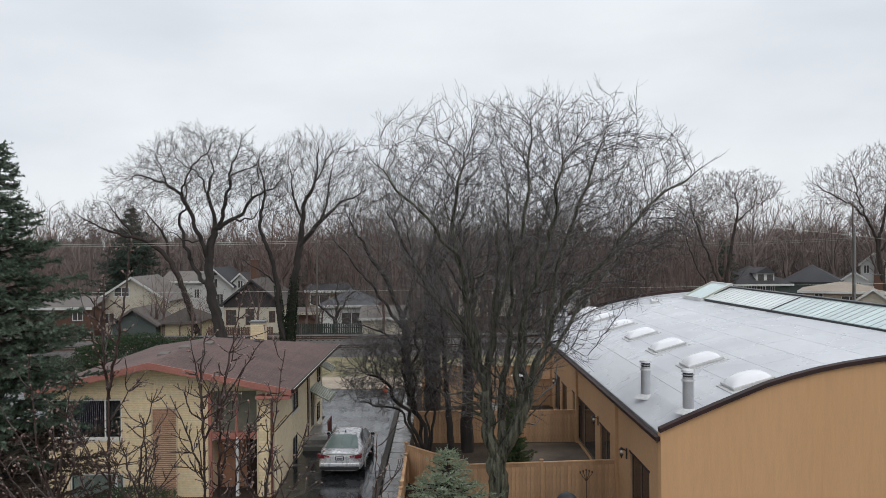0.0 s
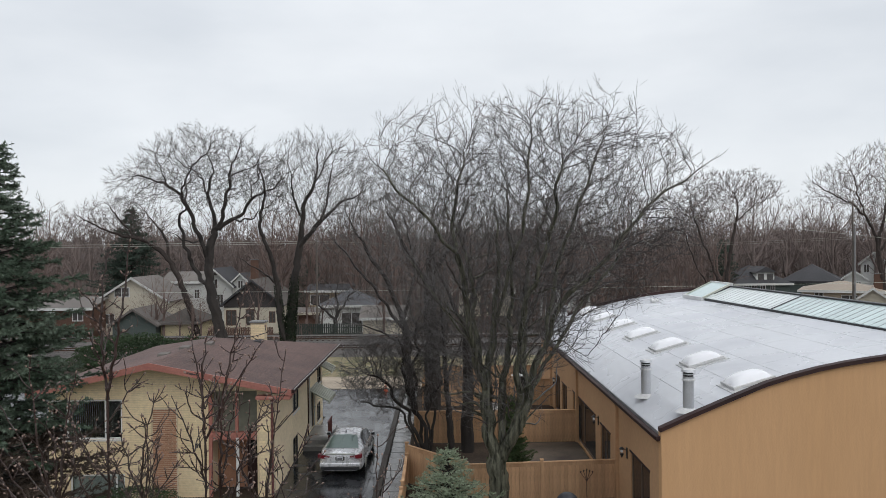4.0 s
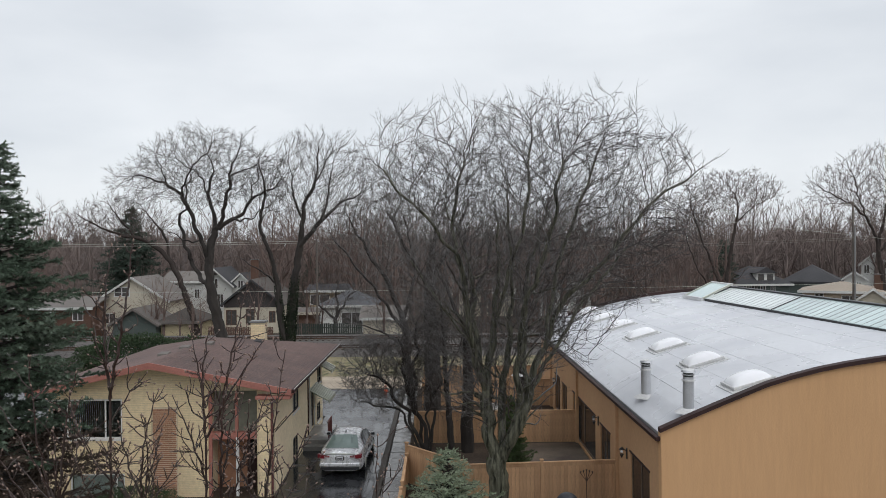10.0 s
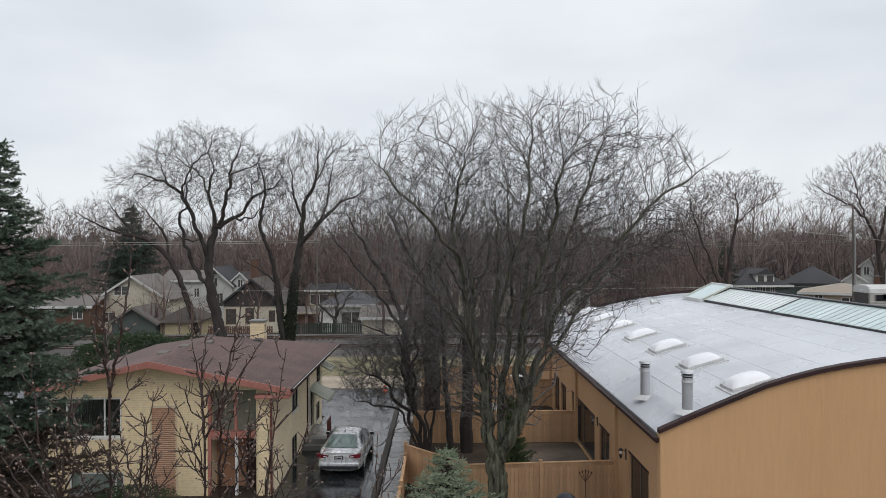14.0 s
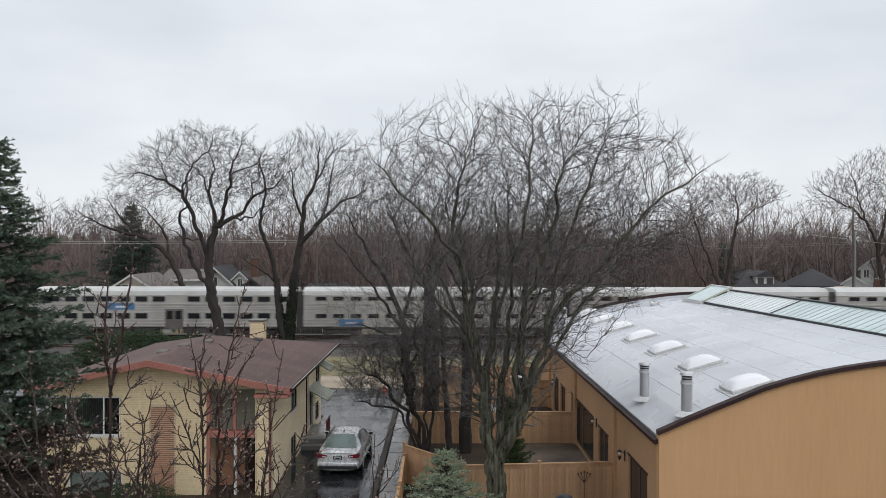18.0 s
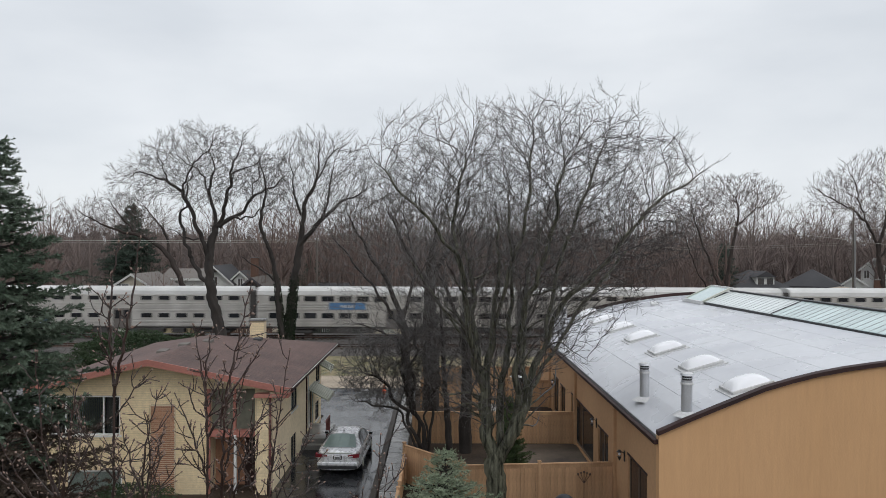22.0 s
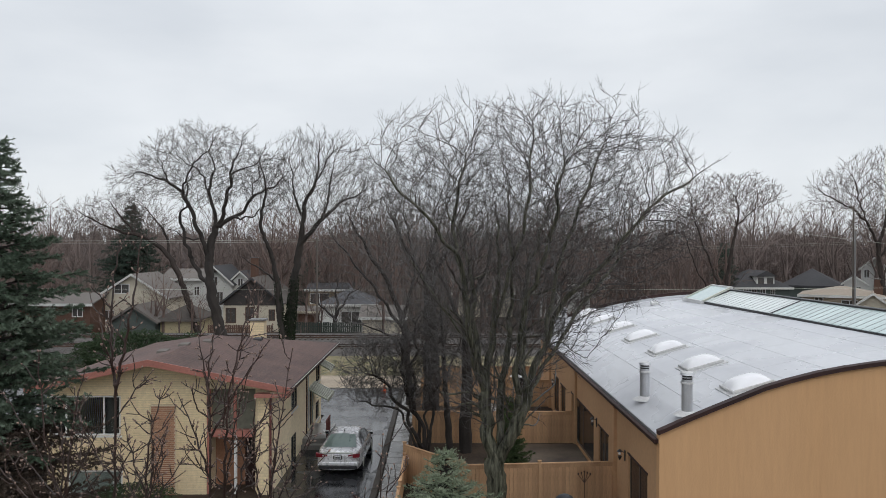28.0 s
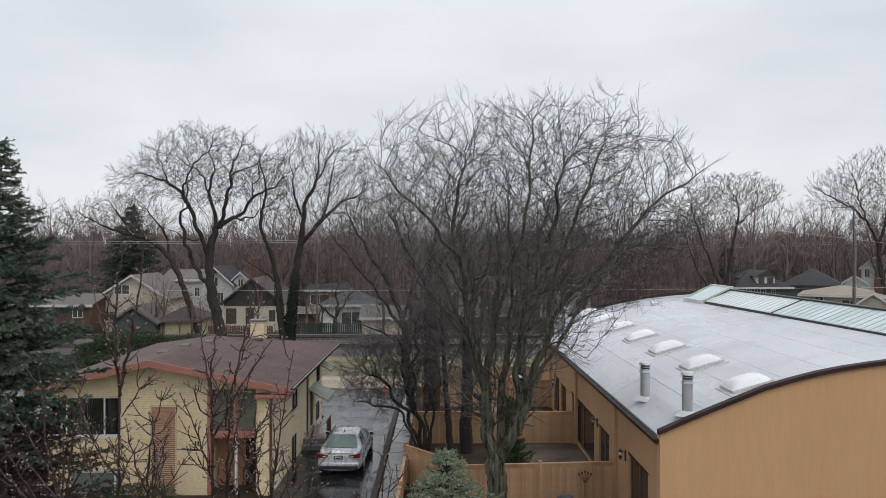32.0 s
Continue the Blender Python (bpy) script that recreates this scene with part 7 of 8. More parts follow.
# ---- houses behind the railway ----
def far_house(at, size, eave, ridge, wall, roof, label, along="x", windows=(), name="house", dormer=None, fascia=None, gable=None, chimney=None, turn=0, trim=None):
    """A gabled house: at is the middle of its front foot, size its width and depth; the ridge runs along x or y. windows: (x, z, w, h) on the front."""
    w, d = size
    h = thing(name, at, label, "house" if name == "house" else "garage", turn=turn)
    x0, x1 = -w / 2, w / 2
    holes = [(x - a / 2, x + a / 2, z, z + b) for x, z, a, b in windows if z + b < eave]
    bm = wall_with_holes(x0, x1, -0.4, eave, 0, 0.2, holes, "y")
    box(x0, x0 + 0.2, 0.2, d, -0.4, eave, bm=bm), box(x1 - 0.2, x1, 0.2, d, -0.4, eave, bm=bm), box(x0 + 0.2, x1 - 0.2, d - 0.2, d, -0.4, eave, bm=bm)
    o, t = 0.45, 0.14
    if along == "y":
        prism([(x0, eave), (x1, eave), (0, ridge - 0.1)], "y", 0, 0.2, bm)
        rf = prism([(x0 - o, eave - 0.15), (0, ridge), (x1 + o, eave - 0.15), (x1 + o, eave - 0.15 + t), (0, ridge + t), (x0 - o, eave - 0.15 + t)], "y", -o, d + o)
    elif along == "x":
        prism([(0, eave), (d, eave), (d / 2, ridge - 0.1)], "x", x0, x0 + 0.2, bm), prism([(0, eave), (d, eave), (d / 2, ridge - 0.1)], "x", x1 - 0.2, x1, bm)
        rf = prism([(-o, eave - 0.15), (d / 2, ridge), (d + o, eave - 0.15), (d + o, eave - 0.15 + t), (d / 2, ridge + t), (-o, eave - 0.15 + t)], "x", x0 - o, x1 + o)
    else:
        rf = bmesh.new()
        k = min(w, d) / 2
        lo = [rf.verts.new(p) for p in ((x0 - o, -o, eave - 0.05), (x1 + o, -o, eave - 0.05), (x1 + o, d + o, eave - 0.05), (x0 - o, d + o, eave - 0.05))]
        base = [rf.verts.new(p) for p in ((x0 - o, -o, eave - 0.2), (x1 + o, -o, eave - 0.2), (x1 + o, d + o, eave - 0.2), (x0 - o, d + o, eave - 0.2))]
        if w >= d:
            r = [rf.verts.new((x0 + k, d / 2, ridge)), rf.verts.new((x1 - k, d / 2, ridge))]
            if w == d:
                r[1].co.x += 0.2
            rf.faces.new((lo[0], lo[1], r[1], r[0])), rf.faces.new((lo[1], lo[2], r[1])), rf.faces.new((lo[2], lo[3], r[0], r[1])), rf.faces.new((lo[3], lo[0], r[0]))
        else:
            r = [rf.verts.new((0, k, ridge)), rf.verts.new((0, d - k, ridge))]
            rf.faces.new((lo[0], lo[1], r[0])), rf.faces.new((lo[1], lo[2], r[1], r[0])), rf.faces.new((lo[2], lo[3], r[1])), rf.faces.new((lo[3], lo[0], r[0], r[1]))
        for i in range(4):
            rf.faces.new((base[i], base[(i + 1) % 4], lo[(i + 1) % 4], lo[i]))
        rf.faces.new(base[::-1])
        bmesh.ops.recalc_face_normals(rf, faces=rf.faces)
    part("wall", bm, wall, h)
    if gable:
        part("gable_boarding", prism([(x0, eave - 0.3), (x1, eave - 0.3), (x1, eave), (0, ridge - 0.1), (x0, eave)], "y", -0.05, -0.004), gable, h)
    roof_ob = part("roof", rf, roof, h)
    if fascia:
        if along == "y":
            for sx in (-1, 1):
                part("bargeboard", prism([(0, ridge + t + 0.02), (sx * (w / 2 + o), eave - 0.15 + t + 0.02), (sx * (w / 2 + o), eave - 0.28), (0, ridge - 0.13)], "y", -o - 0.05, -o - 0.003), fascia, roof_ob)
        else:
            part("fascia", box(x0 - o, x1 + o, -o - 0.06, -o - 0.003, eave - 0.3, eave + 0.0), fascia, roof_ob)
    for x, z, a, b in windows:
        y = 0.06 if z + b < eave else -0.03
        win = part("window", wall_with_holes(x - a / 2, x + a / 2, z, z + b, y - 0.03, y + 0.05, [(x - a / 2 + 0.09, x - 0.04, z + 0.09, z + b - 0.09), (x + 0.04, x + a / 2 - 0.09, z + 0.09, z + b - 0.09)], "y"), trim or WINDOW_WHITE, h)
        part("pane", box(x - a / 2 + 0.09, x - 0.04, y - 0.005, y + 0.015, z + 0.09, z + b - 0.09), DIM_GLASS, win)
        part("pane", box(x + 0.04, x + a / 2 - 0.09, y - 0.005, y + 0.015, z + 0.09, z + b - 0.09), DIM_GLASS, win)
    if chimney:
        cx, cy, cz = chimney
        ch = part("chimney", box(cx - 0.45, cx + 0.45, cy - 0.3, cy + 0.3, eave - 0.5, cz), BRICK_FAR, h, "brick chimney")
        part("chimney_cap", box(cx - 0.5, cx + 0.5, cy - 0.35, cy + 0.35, cz, cz + 0.1), CONCRETE, ch)
    if dormer:
        dx, dz, dw, dh = dormer
        dm = part("dormer", box(dx - dw / 2, dx + dw / 2, 0.5, d / 2, dz, dz + dh), SIDING_WHITE, h, "white dormer")
        part("dormer_roof", prism([(dx - dw / 2 - 0.3, dz + dh), (dx, dz + dh + dw * 0.32), (dx + dw / 2 + 0.3, dz + dh)], "y", 0.15, d / 2), roof, dm)
        for sx in (-0.25, 0.25):
            part("dormer_pane", box(dx + sx * dw - dw * 0.17, dx + sx * dw + dw * 0.17, 0.47, 0.497, dz + 0.25, dz + dh - 0.2), DIM_GLASS, dm)
    return h


def slat_fence(x0, x1, y, h, material, label, z=0.0):
    f = thing("board_fence", (x0, y, z), label, "fence", "fences behind the railway")
    n = int((x1 - x0) / 0.24)
    bm = box(-0.1, 0.1, -0.012, 0.012, 0, h)
    me = bpy.data.meshes.new("fence_board")
    bm.to_mesh(me), bm.free()
    me.materials.append(material)
    rng = random.Random(int(x0 * 10) % 97)
    for k in range(n):
        piece("fence_board", me, pose(0.12 + k * 0.24, 0, rng.uniform(-0.04, 0.02)), f)
    part("rail", box(0, x1 - x0, 0.014, 0.06, h * 0.25, h * 0.25 + 0.1), material, f)
    part("rail", box(0, x1 - x0, 0.014, 0.06, h * 0.75, h * 0.75 + 0.1), material, f)


def build_far_houses():
    far_house((-45.2, 88, FAR_Z), (9.0, 8.0), 4.00, 4.90, BRICK_FAR, GREY_PALE, "low dark brick house with a pale roof edge", "x", ((-0.2, 2.4, 1.2, 1.1), (3.0, 2.4, 1.3, 1.1)), fascia=SIDING_WHITE)
    far_house((-37.4, 92, FAR_Z), (8.4, 8.0), 4.40, 7.20, SIDING_CREAM, GREY_PALE, "cream bungalow with a broad pale grey gable roof", "y", ((-1.3, 4.9, 1.9, 1.2), (-2.9, 1.6, 1.4, 1.3), (2.4, 1.9, 0.9, 1.3)), fascia=SIDING_WHITE)
    far_house((-34.4, 85, FAR_Z), (4.9, 6.0), 2.20, 3.95, SIDING_GREEN, GREY_PALE, "dull green gabled garage beside the railway", "y", (), name="garage", fascia=GREY_PALE)
    far_house((-29.7, 86, FAR_Z), (4.2, 6.0), 2.45, 3.80, SIDING_YELLOW, TAUPE_ROOF, "yellow-cream garage with a taupe hipped roof", "hip", (), name="garage", fascia=GREY_PALE)
    far_house((-34.9, 103, FAR_Z), (5.4, 7.0), 6.30, 7.40, SIDING_WHITE, GREY_PALE, "white two-storey house behind the bungalow", "x", ((-1.7, 3.9, 0.8, 1.3), (0.2, 3.9, 0.8, 1.3), (1.8, 3.9, 0.8, 1.3)), fascia=SIDING_WHITE)
    far_house((-32.3, 108, FAR_Z), (5.2, 9.0), 5.20, 7.80, SIDING_WHITE, GREY_DARK, "white gabled two-storey house", "y", ((-1.4, 2.2, 1.5, 2.0), (0.9, 2.2, 1.0, 2.0), (0.1, 5.0, 1.1, 1.4)), fascia=SIDING_WHITE)
    far_house((-28.7, 109, FAR_Z), (2.6, 6.0), 5.50, 7.00, SIDING_WHITE, GREY_DARK, "narrow white gabled house wing", "y", ((0, 4.9, 0.8, 1.2),), fascia=SIDING_WHITE)
    far_house((-22.8, 92, FAR_Z), (7.0, 10.0), 3.80, 6.80, SIDING_CREAM, TAUPE_ROOF, "cream house under a dark gable", "y", ((-2.6, 1.3, 1.3, 1.9), (-0.3, 1.3, 1.1, 2.0), (2.4, 1.6, 0.8, 1.4)), fascia=GREY_DARK, gable=GABLE_DARK, trim=BRICK_FAR, chimney=(-0.9, 5.0, 9.2))
    far_house((-14.8, 101, FAR_Z), (5.4, 7.0), 5.00, 5.55, SIDING_TAN, GREY_DARK, "tan house with a glazed porch", "x", ((-1.2, 3.0, 2.6, 1.4), (1.8, 3.0, 1.4, 1.4)), fascia=SIDING_WHITE)
    far_house((-15.8, 96, FAR_Z), (4.2, 3.0), 2.50, 2.90, BRICK_FAR, GREY_PALE, "low brown brick porch", "x", ((0.6, 0.9, 1.0, 1.1),), fascia=SIDING_CREAM)
    far_house((-11.3, 92, FAR_Z), (6.4, 8.0), 3.70, 5.45, SIDING_WHITE, SLATE_ROOF, "white cottage with a blue-grey roof", "hip", ((0.6, 1.2, 2.6, 1.6),), fascia=SIDING_WHITE)
    far_house((-6.4, 87, FAR_Z), (4.8, 6.0), 2.60, 3.60, SIDING_CREAM, GREY_PALE, "cream garage behind the railway", "x", (), name="garage", fascia=SIDING_WHITE)
    far_house((6.5, 112, FAR_Z), (9.0, 8.0), 3.90, 6.10, SIDING_CREAM, GREY_PALE, "cream house half hidden by trees", "x", ((-2, 1.6, 1.4, 1.4), (2, 1.6, 1.4, 1.4)), fascia=SIDING_WHITE)
    far_house((19.0, 112, FAR_Z), (9.0, 8.0), 4.10, 6.50, SIDING_WHITE, GREY_DARK, "white house half hidden by trees", "x", ((-2, 2, 1.4, 1.2), (2, 1.6, 1.4, 1.4)), fascia=SIDING_WHITE, dormer=(1.0, 4.9, 2.4, 1.2))
    far_house((48.3, 112, FAR_Z), (8.2, 9.0), 4.75, 7.30, SIDING_GREEN, GREY_DARK, "house with a dark roof, white dormer and porch", "hip", ((-2.4, 3.2, 0.9, 1.3), (-1.2, 3.2, 0.9, 1.3), (0.1, 3.2, 0.9, 1.3), (1.6, 3.2, 0.7, 1.3)), dormer=(0.7, 5.0, 2.7, 1.35), fascia=SIDING_WHITE)
    far_house((59.6, 120, FAR_Z), (8.4, 10.0), 4.60, 7.20, SIDING_GREEN, GREY_DARK, "house under a tall dark hipped roof", "hip", (), fascia=GREY_DARK, turn=-28)
    far_house((64.3, 116, FAR_Z), (2.8, 2.5), 5.10, 6.25, SIDING_WHITE, GREY_DARK, "white gabled dormer wing", "y", ((-0.6, 3.7, 0.7, 1.0), (0.6, 3.7, 0.7, 1.0)), fascia=SIDING_WHITE, turn=-28)
    far_house((48.3, 90, FAR_Z), (8.6, 8.0), 5.0, 5.95, BRICK_TAN, TAN_ROOF, "tan brick bungalow with a tan hipped roof", "hip", ((-2.4, 3.9, 1.0, 0.8), (0.9, 3.3, 1.8, 1.15), (3.4, 3.5, 1.2, 0.8)), fascia=SIDING_WHITE, chimney=(3.9, 2.5, 6.9), turn=-30)
    far_house((50.75, 87.6, FAR_Z), (3.2, 6.0), 3.90, 5.30, SIDING_CREAM, TAN_ROOF, "cream gable with white bargeboards", "y", (), fascia=SIDING_WHITE, turn=-30)
    far_house((75.6, 130, FAR_Z), (4.0, 5.0), 6.90, 8.90, SIDING_WHITE, GREY_PALE, "tall white house in the distance", "y", ((-1.2, 5.4, 0.9, 1.5), (1.2, 5.4, 0.9, 1.5)), fascia=SIDING_WHITE, turn=-28)
    slat_fence(-25.6, -18.4, 83.4, 1.8, BOARD_BROWN, "brown board fence behind the railway", FAR_Z + 0.2)
    slat_fence(-16.0, -8.5, 83.6, 2.1, BOARD_DARK, "dark green board fence behind the railway", FAR_Z + 0.2)
    slat_fence(-50.0, -40.0, 84.0, 1.8, BOARD_BROWN, "brown board fence behind the railway", FAR_Z + 0.1)


# ---- poles and wires ----
def wire(p0, p1, sag, r, parent, name="wire"):
    t = Twigs()
    p0, p1 = Vector(p0), Vector(p1)
    t.line([p0.lerp(p1, k / 16) - Vector((0, 0, sag * 4 * (k / 16) * (1 - k / 16))) for k in range(17)], [r] * 17, 4)
    raw(name, t.v, t.f, ALU, parent)


def utility_pole(at, h, label, arm=True):
    p = thing("utility_pole", at, label, "utility pole", "poles along the railway")
    part("shaft", rod((0, 0, -0.3), (0, 0, h), 0.12, 0.085, 10), POLE_WOOD, p)
    if arm:
        part("cross_arm", box(-1.3, 0.2, -0.06, 0.06, h - 0.3, h - 0.18), POLE_WOOD, p)
        for x in (-1.2, -0.6):
            part("insulator", rod((x, 0, h - 0.18), (x, 0, h - 0.02), 0.05, 0.03, 8), GALV, p)
    return p


def build_poles():
    a = utility_pole((45.5, 82.3, 0), 14.0, "grey wooden utility pole behind the hall")
    part("riser", rod((0.1, -0.16, 0), (0.1, -0.2, 11.2), 0.10, 0.09, 10), RISER, a, "pale conduit on the pole")
    b = utility_pole((-13.6, 84.0, 0), 10.4, "thin grey utility pole behind the railway", False)
    w = thing("overhead_wires", (0, 0, 0), "overhead wires slung along the railway", "wires")
    for z, y, s in ((10.15, 82.0, 0.2), (9.95, 82.3, 0.25)):
        wire((-90, y, z), (-13.6, y, z), s, 0.019, w)
        wire((-13.6, y, z), (45.5, y, z - 0.1), s + 0.5, 0.006, w)
    wire((45.5, 82.3, 13.55), (-12, 96, 13.3), 0.35, 0.016, w)
    wire((45.3, 82.3, 13.3), (120, 82.3, 13.6), 0.8, 0.016, w)
    wire((24.0, 82.3, 12.9), (45.5, 82.3, 10.32), 0.1, 0.018, w)
    wire((45.5, 82.3, 10.32), (75, 82.3, 7.6), 0.3, 0.018, w)
    wire((38.0, 82.3, 12.3), (75, 82.3, 10.3), 0.2, 0.014, w)
    wire((-60, 81.5, 4.9), (75, 81.5, 5.4), 0.4, 0.018, w)


# ---- saplings before the window ----
SAPLINGS = []


def sapling(at, label, seed, stems, sway, shoots=17):
    """A young budding tree. stems: from (x, z) to (x, z), its own depth, radius at its foot; x and y are from the sapling's foot."""
    rng = random.Random(seed)
    s = thing("budding_sapling", at, label, "tree", "budding saplings below the window")
    w, v, f = Twigs(), [], []

    def bud(p, d, size=1.0):
        l, q = rng.uniform(0.021, 0.034) * size, rng.uniform(0.007, 0.0105) * size
        a = d.orthogonal().normalized()
        b = d.cross(a)
        n = len(v)
        v.append(tuple(p - d * 0.003))
        v.extend(tuple(p + d * l * 0.42 + (a * math.cos(k * math.tau / 6) + b * math.sin(k * math.tau / 6)) * q) for k in range(6))
        v.append(tuple(p + d * l))
        for k in range(6):
            f.extend([(n, n + 1 + (k + 1) % 6, n + 1 + k), (n + 7, n + 1 + k, n + 1 + (k + 1) % 6)])

    def knobbly(pts, rad, n):
        """A shoot whose joints are swollen."""
        p2, r2 = [pts[0]], [rad[0]]
        for i in range(1, len(pts)):
            p2 += [pts[i - 1].lerp(pts[i], 0.8), pts[i]]
            r2 += [rad[i] * 1.02, rad[i] * (1.32 if i < len(pts) - 1 else 1.1)]
        w.line(p2, r2, n)

    def spur(p, d, l, r, level):
        m = max(2, int(l / 0.045))
        pts, rad = [p.copy()], [r]
        for i in range(m):
            d = (d + Vector((rng.gauss(0, 0.2), rng.gauss(0, 0.2), rng.gauss(0, 0.16) + 0.13))).normalized()
            p = p + d * (l / m)
            pts.append(p), rad.append(r * (1 - 0.5 * (i + 1) / m) + 0.0014)
        knobbly(pts, rad, 5)
        bud(p, d, 1.1)
        if level:
            for i in range(1, m):
                if rng.random() < 0.55:
                    e = side_way(rng, (pts[i + 1] - pts[i]).normalized(), rng.uniform(0.7, 1.2))
                    if rng.random() < 0.5 and l > 0.14:
                        spur(pts[i], e, l * rng.uniform(0.25, 0.5), rad[i] * 0.7, level - 1)
                    else:
                        bud(pts[i], e, 0.85)

    for x0, z0, x1, z1, y, r in stems:
        p0, p1 = Vector((x0, y * 0.4, z0)), Vector((x1, y, z1))
        way = p1 - p0
        bare = z0 < 5
        n = max(4, int(way.length / (0.10 if not bare else 0.16)))
        r *= 0.68
        bow = Vector((rng.uniform(-1, 1), rng.uniform(-1, 1), 0)) * way.length * (0.003 if bare else 0.05)
        across = Vector((-way.z, 0, way.x)).normalized()
        pts, rad = [p0.copy()], [r]
        for k in range(1, n + 1):
            q = k / n
            zig = (1 if k % 2 else -1) * rng.uniform(0.3, 1.0) * min(0.012, 0.4 * r + 0.004)
            pts.append(p0 + way * q + bow * math.sin(math.pi * q) + (across * zig + Vector((rng.gauss(0, 0.005), rng.gauss(0, 0.008), 0))) * min(1, 4 * (1 - q) + 0.3))
            rad.append(r * (0.9 - q * 0.3) if bare else r * 0.95 * (1 - q * 0.78) + 0.002)
        knobbly(pts, rad, 7)
        bud(pts[-1], way.normalized(), 1.25)
        low = max(0.06, (5.6 - z0) / (z1 - z0))
        for c in range(max(3, int(shoots * 1.2 * way.length * (1 - low)))):
            q = rng.uniform(low, 0.97)
            k = min(n - 1, max(1, round(q * n)))
            d = (pts[k] - pts[k - 1]).normalized()
            e = side_way(rng, d, rng.uniform(0.75, 1.15))
            e = Vector((e.x * 1.25, e.y * 0.8, e.z)).normalized()
            l = rng.choice((0.03, 0.05, 0.07, 0.10, 0.14) if bare else (0.03, 0.04, 0.05, 0.07, 0.1, 0.14, 0.22, 0.36)) * rng.uniform(0.8, 1.3) * (1.15 - 0.5 * q)
            spur(pts[k], e, l, max(0.0036, rad[k] * rng.uniform(0.34, 0.5)), 1 if l > 0.06 else 0)
            if rng.random() < 0.4:
                bud(pts[k], side_way(rng, d, 1.0), 0.9)
    raw("wood", w.v, w.f, YOUNG_BARK, s, "wet reddish-brown stems and shoots")
    tagged(raw("bud", v, f, BUD, s, "pale swollen buds", smooth=True), kind="stuff")
    SAPLINGS.append((s, at, sway))
    return s


def build_saplings():
    lab = "slender budding sapling with wet reddish-brown stems"
    sapling((-3.08, 7.0, 0), lab, 61, ((0, -0.2, 0, 8.12, 0, 0.023), (0, 8.1, 0.0, 9.52, 0.05, 0.017), (0, 8.1, 0.24, 9.56, -0.05, 0.019), (0.0, 7.9, 0.3, 8.32, 0.1, 0.009), (0, 7.3, -0.42, 8.0, 0.1, 0.011), (0, 7.2, 0.22, 7.7, -0.1, 0.009), (0, 7.0, 0.4, 7.75, 0.2, 0.007), (0, 7.0, -0.3, 7.75, -0.2, 0.007)), 0)
    sapling((-2.2, 7.0, 0), lab, 62, ((0, -0.2, 0, 7.75, 0, 0.023), (0, 7.7, 0.02, 8.72, 0.05, 0.018), (0, 7.72, 0.52, 8.62, 0.1, 0.017), (0.15, 7.0, 0.42, 9.16, -0.1, 0.017), (0, 7.3, -0.32, 8.1, 0.05, 0.012), (0, 8.0, -0.16, 8.75, 0.05, 0.010), (0.1, 7.8, 0.35, 8.75, 0.15, 0.011),
            (0.2, 6.9, 0.55, 8.1, 0.1, 0.012), (0.1, 6.9, 0.3, 8.3, 0.2, 0.012)), 1)
    sapling((-2.72, 6.8, 0), lab, 63, ((0, -0.2, 0, 7.3, 0, 0.023), (0, 7.2, 0.14, 8.2, 0.05, 0.012), (0, 7.2, -0.24, 7.9, 0.1, 0.010), (0, 7.1, 0.05, 8.0, -0.1, 0.011), (0, 7.0, 0.34, 7.6, 0.1, 0.008), (0, 7.0, -0.35, 7.6, 0.2, 0.007), (0, 7.0, 0.25, 7.85, -0.2, 0.007)), 1)
    sapling((-3.5, 6.9, 0), lab, 64, ((0, -0.2, 0, 7.3, 0, 0.023), (0, 7.2, 0.14, 8.35, 0.05, 0.014), (-0.05, 7.0, -0.32, 8.5, 0.1, 0.012), (0, 7.1, -0.62, 8.1, 0.1, 0.011), (-0.1, 7.0, -0.75, 7.75, -0.1, 0.010), (0, 7.2, 0.3, 7.9, 0.1, 0.010), (-0.1, 7.1, -0.15, 7.8, 0.2, 0.010), (0, 7.0, -0.45, 7.85, -0.3, 0.008), (0, 7.05, 0.45, 7.6, 0.3, 0.008), (-0.1, 7.1, -0.6, 7.5, 0.3, 0.007), (0.1, 7.0, 0.1, 7.7, -0.3, 0.008)), 0, 8)
    sapling((-1.75, 7.2, 0), lab, 65, ((0, -0.2, 0, 7.0, 0, 0.023), (0, 6.9, -0.1, 8.0, 0.05, 0.012), (0.02, 6.9, 0.25, 8.5, 0.05, 0.011), (0, 6.9, 0.05, 7.8, 0.1, 0.012), (0.05, 6.9, 0.45, 7.75, 0.1, 0.010), (0, 6.9, -0.25, 7.7, -0.1, 0.011), (0.05, 6.8, 0.6, 7.5, 0.1, 0.009)), 1, 15)
    sapling((-0.62, 7.0, 0), lab, 66, ((0, -0.2, 0, 7.0, 0, 0.02), (0, 6.9, 0.02, 7.72, 0.05, 0.008), (0, 6.9, 0.1, 7.4, 0.05, 0.006)), 1, 12)


